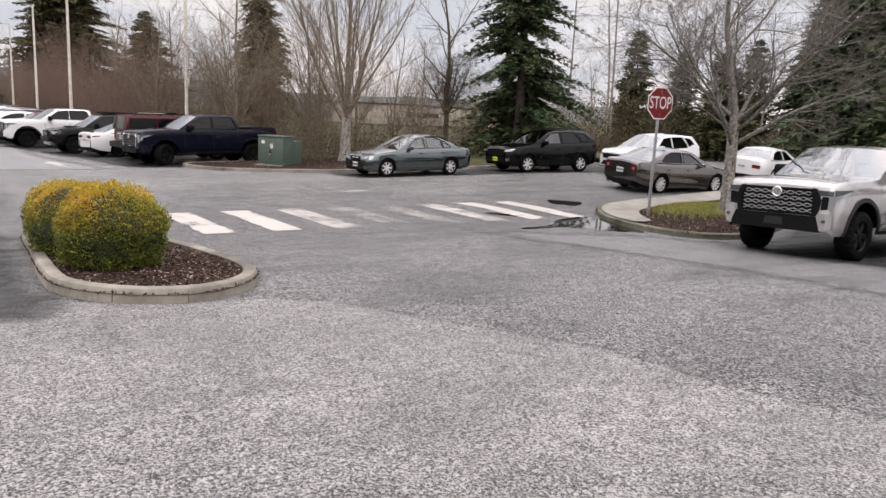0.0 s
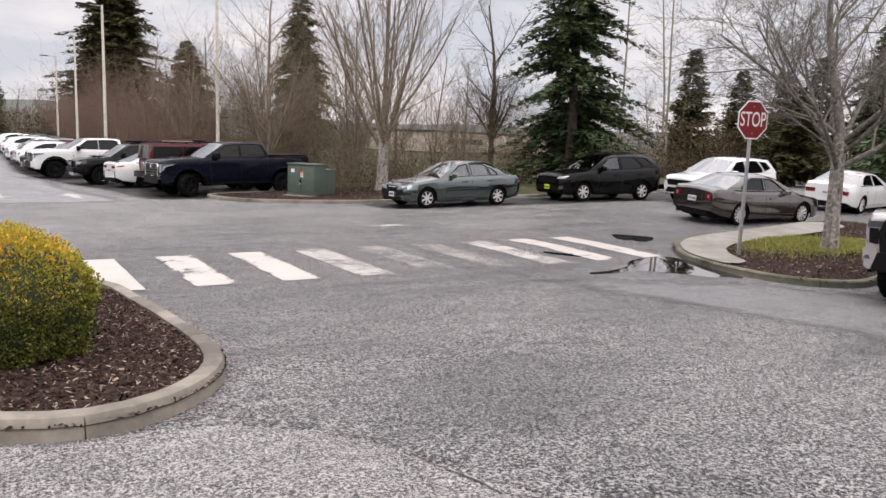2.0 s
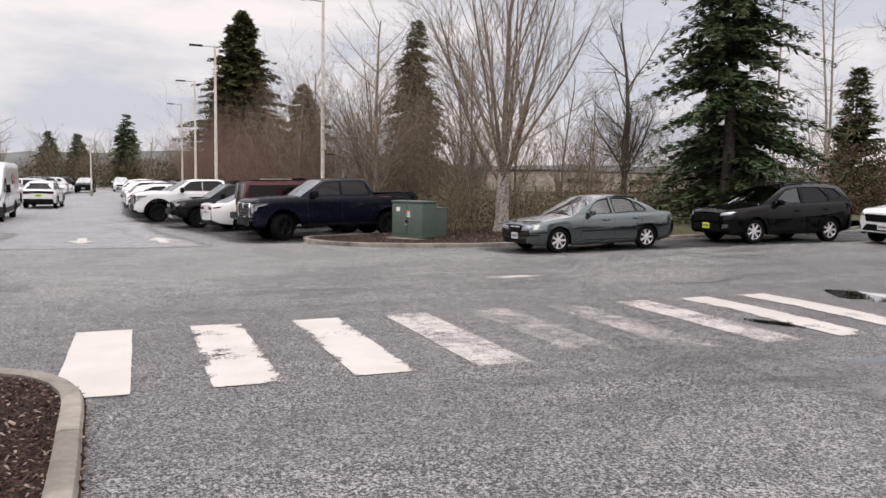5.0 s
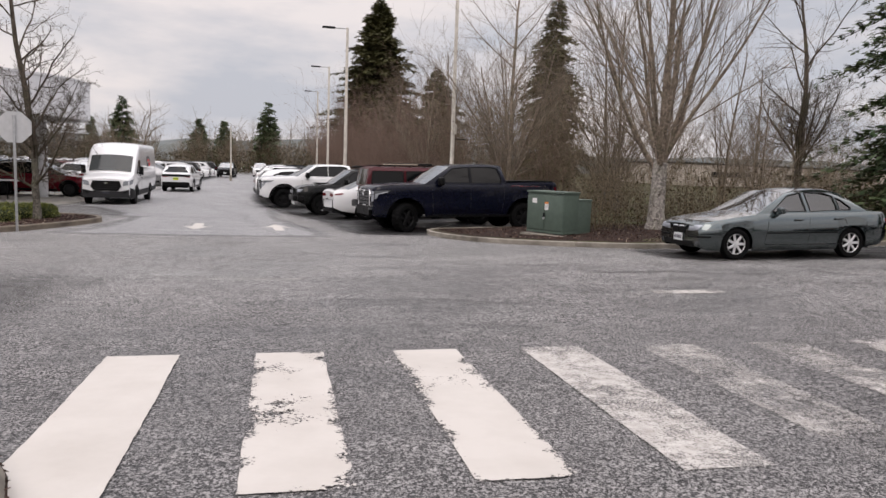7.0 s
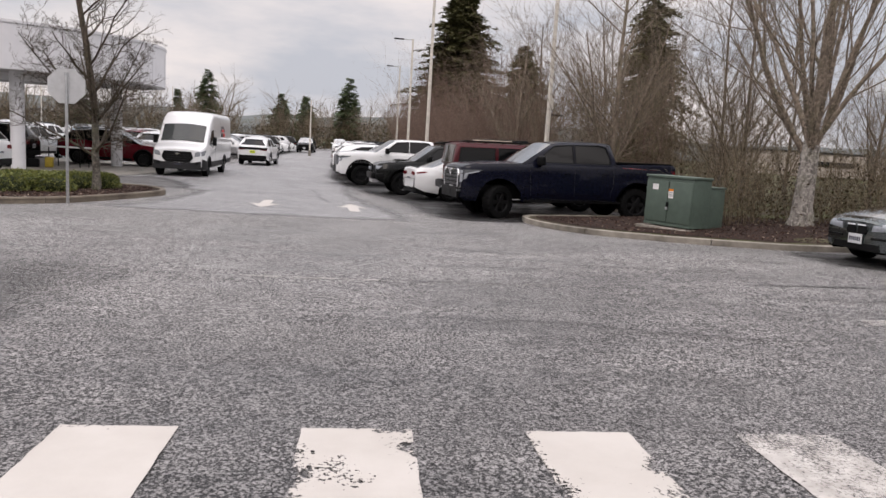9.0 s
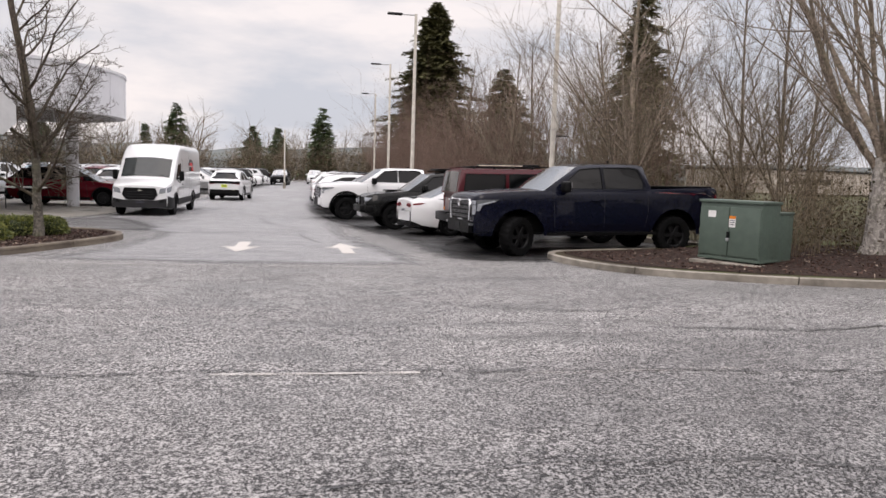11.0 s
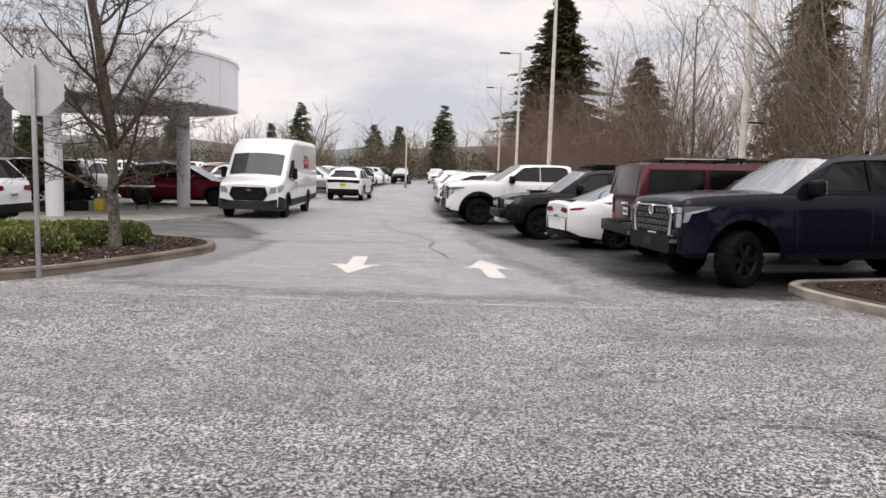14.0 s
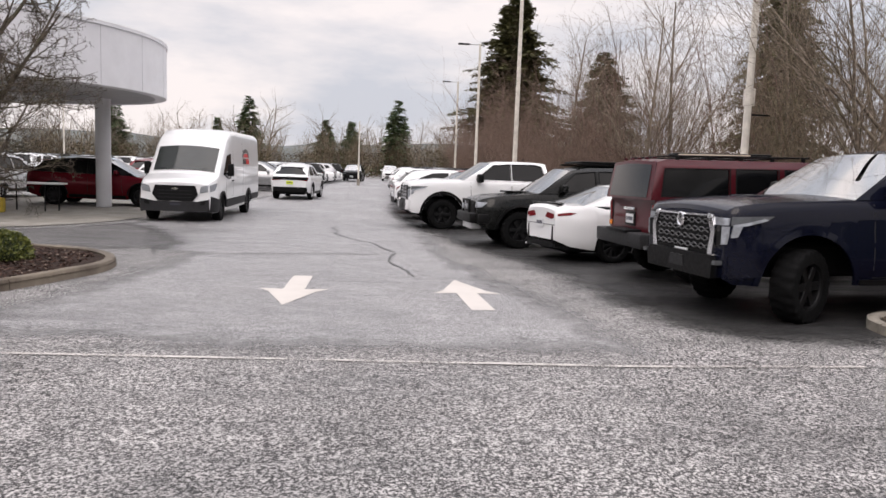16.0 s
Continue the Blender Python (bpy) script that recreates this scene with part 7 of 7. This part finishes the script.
lamp_post(10.85, 38.1, .12, 9.6, 185, "pale painted lamp post with boxes behind the row", .085, 1.6, True, True)
lamp_post(7.75, 52.6, .12, 9.75, 182, "tall pale lamp post with a flat head", .10)
lamp_post(7.85, 70.6, .12, 9.75, 182, "tall pale lamp post with a flat head", .10)
lamp_post(8.0, 92.3, .12, 9.75, 182, "tall pale lamp post with a flat head", .10)
lamp_post(-.6, 82, 0, 5.2, 0, "slim white pole at the end of the aisle", .06, head=False)
lamp_post(-28.5, 92, 0, 8.5, 0, "slim white pole among the parked cars", .07, head=False)
lamp_post(-27.2, 140, 0, 8.6, 0, "slim white pole among the parked cars", .07, head=False)


def canopy():
    root = tagged(new("canopy"), "round white panelled canopy on white columns over the forecourt", "canopy")
    root.matrix_basis = pose(-10.2, 44.2, 0)
    R, z0, z1 = 5.85, 2.39, 4.05
    bm = bmesh.new()
    n = 120
    prof = [(R - .35, z0 - .0), (R - .02, z0), (R, z0 + .02), (R, z1 - .10), (R + .035, z1 - .10), (R + .035, z1), (R - .2, z1), (R - .2, z1 - .2)]
    rings = [[bm.verts.new((r * math.cos(2 * math.pi * i / n), r * math.sin(2 * math.pi * i / n), z)) for i in range(n)] for r, z in prof]
    for a, b in zip(rings, rings[1:]):
        for i in range(n):
            bm.faces.new((a[i], a[(i + 1) % n], b[(i + 1) % n], b[i]))
    part("fascia", bm, CLAD, root)
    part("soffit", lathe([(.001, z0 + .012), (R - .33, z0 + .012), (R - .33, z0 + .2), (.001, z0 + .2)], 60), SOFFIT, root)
    part("roof_deck", lathe([(.001, z1 - .25), (R - .22, z1 - .25), (R - .22, z1 - .18), (.001, z1 - .15)], 60), GREYTRIM, root)
    for i in range(22):
        a = 2 * math.pi * (i + .4) / 22
        o = part("panel_joint", box(.005, .008, z1 - z0 - .14, (R + .002, 0, (z0 + z1) / 2 - .04), 0), SOFFIT, root)
        o.matrix_local = pose(0, 0, 0, 0, 0, math.degrees(a))
    for x, y in ((-6.9, 46.6), (-8.25, 39.95), (-14.2, 47.5), (-13.6, 40.4)):
        g = hz(x, y)
        part("column", lathe([(.24, g - .05), (.24, z0 + .02), (.001, z0 + .02)], 28), CLAD, root).matrix_local = Matrix.Translation((x + 10.2, y - 44.2, 0))
    return root


canopy()


def showroom():
    root = tagged(new("showroom"), "white panelled showroom building joined to the canopy", "building")
    root.matrix_basis = pose(-23.5, 44.2, 0)
    part("wall", box(16, 13, 4.3, (-2, 0, -1.2 + 2.15), .02), CLAD, root)
    part("parapet", box(16.3, 13.3, .5, (-2, 0, 3.3), .02), CLAD, root)
    for k in range(5):
        w = part("window", box(2.2, .06, 2.5, (-8 + k * 2.9, -6.51, .3), .01), TINT, root)
        part("window_frame", box(2.35, .04, 2.65, (-8 + k * 2.9, -6.505, .3), .01), GREYTRIM, w)
    part("link_roof", box(9, 6, 1.6, (10, 0, 3.2), .02), CLAD, root)
    return root


showroom()


# ---- bushes and hedge ----
def leafy(name, lumps, seed, material, count, size, label, category, cap=9.0, core=None):
    """A clipped shrub: a dark inner mass and a skin of small leaves over uneven lumps."""
    rnd = random.Random(seed)
    v, f = [], []
    cx = sum(l[0] for l in lumps) / len(lumps)
    cy = sum(l[1] for l in lumps) / len(lumps)
    root = tagged(new(name), label, category)
    g = hz(cx, cy)
    root.matrix_basis = pose(cx, cy, g)
    inner = bmesh.new()
    for x, y, z, rx, ry, rz in lumps:
        b = bmesh.new()
        bmesh.ops.create_icosphere(b, subdivisions=3, radius=.9)
        for vv in b.verts:
            vv.co *= 1 + .07 * noise.noise(vv.co * 2.2 + Vector((x, y, z)))
        bmesh.ops.scale(b, vec=(rx, ry, rz), verts=b.verts)
        bmesh.ops.translate(b, vec=(x - cx, y - cy, z), verts=b.verts)
        for vv in b.verts:
            vv.co.z = min(vv.co.z, cap - .03)
        join(inner, b)
    # Solid core, coloured dark as the shade between the leaves.
    part("shade_core", inner, core, root)
    total = sum(l[3] * l[5] for l in lumps)
    for x, y, z, rx, ry, rz in lumps:
        for _ in range(int(count * rx * rz / total)):
            d = Vector((rnd.gauss(0, 1), rnd.gauss(0, 1), rnd.gauss(0, 1))).normalized()
            if d.z < -.75:
                continue
            bump = 1 + .20 * noise.noise(d * 1.9 + Vector((x, y, z))) + .13 * noise.noise(d * 4.2 + Vector((y, x, 0))) + .09 * noise.noise(d * 10 + Vector((x, z, y)))
            k = bump * rnd.uniform(.90, 1.03)
            c = Vector((x - cx + d.x * rx * k, y - cy + d.y * ry * k, z + d.z * rz * k))
            c.z = min(c.z, cap + rnd.gauss(0, .02))
            if c.z < .05:
                continue
            o = (d + Vector((rnd.gauss(0, .6), rnd.gauss(0, .6), rnd.gauss(0, .6) + .25))).normalized()
            s = size * rnd.uniform(.6, 1.4)
            w = o.cross(Vector((rnd.gauss(0, 1), rnd.gauss(0, 1), rnd.gauss(0, 1)))).normalized() * s * .42
            b = len(v)
            for p in (c, c + o * s * .5 + w, c + o * s, c + o * s * .5 - w):
                v.append((p.x, p.y, p.z))
            f.append((b, b + 1, b + 2, b + 3))
    me = mesh_of("leaves", v, f)
    me.materials.append(material)
    part("leaves", me, None, root)
    return root


def bush_leaf():
    s = Stuff("bush_leaf", .6, 0, .3)
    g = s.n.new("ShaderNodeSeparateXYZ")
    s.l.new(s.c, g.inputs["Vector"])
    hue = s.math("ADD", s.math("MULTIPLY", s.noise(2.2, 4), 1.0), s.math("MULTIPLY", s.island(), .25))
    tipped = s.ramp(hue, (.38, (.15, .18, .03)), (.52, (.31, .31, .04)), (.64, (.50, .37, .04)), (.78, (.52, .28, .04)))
    # Low leaves: their green, darkened to paint shade on the lower sides.
    shaded_leaf = s.ramp(s.island(), (0, (.03, .045, .008)), (.6, (.095, .115, .018)), (1, (.22, .21, .035)))
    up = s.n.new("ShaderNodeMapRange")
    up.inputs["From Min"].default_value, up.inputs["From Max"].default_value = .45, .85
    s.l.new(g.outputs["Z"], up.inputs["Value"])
    s.colour(s.mix(up.outputs["Result"], shaded_leaf, tipped))
    return s.m


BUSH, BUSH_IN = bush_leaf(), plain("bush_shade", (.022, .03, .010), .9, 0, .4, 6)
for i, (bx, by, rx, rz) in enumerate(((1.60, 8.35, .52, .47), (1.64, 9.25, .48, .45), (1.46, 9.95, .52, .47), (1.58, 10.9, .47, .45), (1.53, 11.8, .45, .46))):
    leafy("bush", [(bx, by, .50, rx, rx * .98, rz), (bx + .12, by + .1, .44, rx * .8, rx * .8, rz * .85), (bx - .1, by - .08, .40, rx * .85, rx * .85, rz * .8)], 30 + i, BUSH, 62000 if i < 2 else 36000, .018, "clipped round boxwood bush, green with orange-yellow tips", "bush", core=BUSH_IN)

s = Stuff("hedge_leaf", .5)
s.colour(s.ramp(s.island(), (0, (.05, .07, .018)), (.6, (.15, .17, .04)), (1, (.28, .28, .07))))
HEDGE = s.m
for i, (hx, hy, rx, ry, rz) in enumerate(((-3.05, 32.7, .50, .5, .30), (-3.7, 32.4, .65, .6, .32), (-4.6, 31.9, .8, .7, .34), (-3.7, 30.9, .6, .55, .30), (-4.7, 30.3, .85, .7, .34), (-6.0, 31.0, .9, .8, .36), (-7.4, 30.2, 1.0, .8, .36), (-5.6, 29.3, .8, .6, .30))):
    leafy("hedge_shrub", [(hx, hy, .24, rx, ry, rz), (hx + .2, hy - .1, .22, rx * .8, ry * .9, rz * .9), (hx - .25, hy + .1, .22, rx * .8, ry * .9, rz * .85)], 60 + i, HEDGE, 9000, .042, "low clipped green hedge shrub in mulch", "hedge", cap=.46, core=BUSH_IN)


# ---- loose things under the canopy ----
def trestle(x, y):
    root = tagged(new("folding_table"), "folding work table with a white top and dark legs", "table")
    root.matrix_basis = pose(x, y, hz(x, y) + .02, 0, 0, 4)
    part("tabletop", box(1.9, .55, .05, (0, 0, .82), .01), SIGN_WHITE, root)
    for k in (-.6, .6):
        for w in (-.2, .2):
            part("leg", box(.035, .035, .84, (k + .12 * (1 if w > 0 else -1), w, .40), .006, turn=None), BLACK, root)
        part("stretcher", box(.03, .42, .03, (k, 0, .3), .006), BLACK, root)


trestle(-8.0, 44.0)
YELLOW = plain("yellow_plastic", (.42, .30, .03), .5, 0, .15, 8)
for x, y, sx, sy, sz, coat, nm, lab, cat in ((-9.6, 42.3, .9, .4, .28, BLACK, "tool_bag", "black tool bag on the apron", "bag"), (-8.9, 42.6, .55, .35, .34, BLACK, "tool_bag", "black tool bag on the apron", "bag"), (-8.35, 42.9, .3, .3, .42, YELLOW, "yellow_crate", "yellow plastic crate on the apron", "crate"), (-9.9, 41.7, 1.1, .3, .16, GREYTRIM, "floor_mat", "dark rolled mat on the apron", "mat")):
    b = box(sx, sy, sz, (0, 0, sz / 2), min(sx, sy, sz) * .2, 3)
    o = tagged(part(nm, b, coat), lab, cat)
    o.matrix_basis = pose(x, y, hz(x, y) + .018, 0, 0, 12)

# Bark chips lying on the mulch of the near island
def chips():
    rnd = random.Random(2)
    v, f = [], []
    for ring, lift, rise, count, size in ((flat(ISLAND_A, .25), .085, None, 15000, 1.15), (flat(BARK, .35), .112, mound, 3500, 1.7), (flat(ISLAND_B, .3), .09, None, 9000, 1.5), (flat([(-1.6, 32.4), (-1.8, 31), (-2.6, 29), (-4.2, 27.4), (-7, 26.6), (-8, 29), (-6, 33.8), (-2.4, 34)], .4), .09, None, 7000, 1.9)):
        spots = np.array(ring)
        (x0, y0), (x1, y1) = spots.min(0), spots.max(0)
        qx = np.array([rnd.uniform(x0, x1) for _ in range(count * 3)])
        qy = np.array([rnd.uniform(y0, y1) for _ in range(count * 3)])
        ok = inside(ring, qx, qy)
        for x, y in list(zip(qx[ok].tolist(), qy[ok].tolist()))[:count]:
            c = Vector((x, y, hz(x, y) + lift + rnd.uniform(0, .02) + (rise(x, y) if rise else 0)))
            a = Vector((rnd.gauss(0, 1), rnd.gauss(0, 1), rnd.gauss(0, .35))).normalized() * rnd.uniform(.008, .026) * size
            b = a.cross(Vector((rnd.gauss(0, .4), rnd.gauss(0, .4), 1))).normalized() * rnd.uniform(.003, .009) * size
            k = len(v)
            u = Vector((0, 0, .006 * size))
            for p in (c - a - b, c + a - b, c + a + b, c - a + b, c + u):
                v.append((p.x, p.y, p.z))
            f += [(k, k + 1, k + 4), (k + 1, k + 2, k + 4), (k + 2, k + 3, k + 4), (k + 3, k, k + 4)]
    tagged(part("bark_chips", mesh_of("bark_chips", v, f), CHIP), "loose dark red bark chips", "mulch", kind="stuff")


chips()


def moss_tufts():
    """Thin grass and moss blades round the tree."""
    rnd = random.Random(12)
    v, f = [], []
    for _ in range(14000):
        x, y = rnd.gauss(17.7, 1.1), rnd.gauss(12.05, .6)
        if not inside(ISLAND_B, x, y) or inside(WALKWAY, x, y):
            continue
        z = hz(x, y) + .10 + .10 * math.exp(-((x - 17.3) ** 2 + (y - 11.9) ** 2) / 2.2)
        h, a = rnd.uniform(.02, .085), rnd.uniform(0, 6.28)
        w = rnd.uniform(.004, .010)
        k = len(v)
        v += [(x - w * math.cos(a), y - w * math.sin(a), z - .01), (x + w * math.cos(a), y + w * math.sin(a), z - .01), (x + rnd.gauss(0, .03), y + rnd.gauss(0, .03), z + h)]
        f.append((k, k + 1, k + 2))
    s = Stuff("grass_blade", .7)
    s.colour(s.ramp(s.island(), (0, (.10, .12, .025)), (.6, (.28, .28, .055)), (1, (.42, .36, .12))))
    tagged(part("grass_tufts", mesh_of("grass_tufts", v, f), s.m), "thin yellow-green grass on the moss", "grass", kind="stuff")


moss_tufts()


# ---- distance ----
def hills():
    s = Stuff("far_hill", .95)
    s.colour(s.mix(s.ramp(s.noise(.02, 6, .7), (.35, 0.0), (.65, 1.0)), (.07, .085, .085), (.125, .135, .13)))
    rnd = random.Random(4)
    xs = np.linspace(-900, 900, 120)
    v, f = [], []
    for i, x in enumerate(xs):
        h = 21 + 8 * noise.noise(Vector((x * .004, 0, 0))) + 4 * noise.noise(Vector((x * .02, 3, 0)))
        v += [(x, 620, -2), (x, 660, h * .6), (x, 760, h), (x, 900, -2)]
    for i in range(len(xs) - 1):
        for k in range(3):
            f.append((4 * i + k, 4 * i + k + 1, 4 * i + 5 + k, 4 * i + 4 + k))
    tagged(part("far_hills", mesh_of("far_hills", v, f), s.m), "low wooded hills in the distance", "hill", kind="structure")


hills()


def far_block(x, y, w, d, h, coat, label, n=8):
    root = tagged(new("warehouse"), label, "building")
    root.matrix_basis = pose(x, y, -1.25, 0, 0, 18)
    part("wall", box(w, d, h, (0, 0, h / 2), .05), coat, root)
    part("roof", box(w + .6, d + .6, .4, (0, 0, h + .2), .05), GREYTRIM, root)
    for k in range(n):
        part("window", box(w / n * .5, .1, h * .25, (-w / 2 + (k + .5) * w / n, -d / 2 - .02, h * .55), .01), TINT, root)


DARKWALL = plain("unseen_dark_wall", (.05, .05, .052), .5, 0, .15, 2)
BEIGE = plain("beige_wall", (.52, .46, .40), .8, 0, .1, 1)
far_block(112, 158, 70, 20, 4.2, BEIGE, "long beige warehouse beyond the scrub", 3)
# Added out of view, so that car sides mirror a dark wall.
far_block(4, -24, 62, 12, 5.0, DARKWALL, "unseen dark block added behind the drive for reflections", 16)

plant_trees()
plant_scrub()
dead_leaves()
park_all()
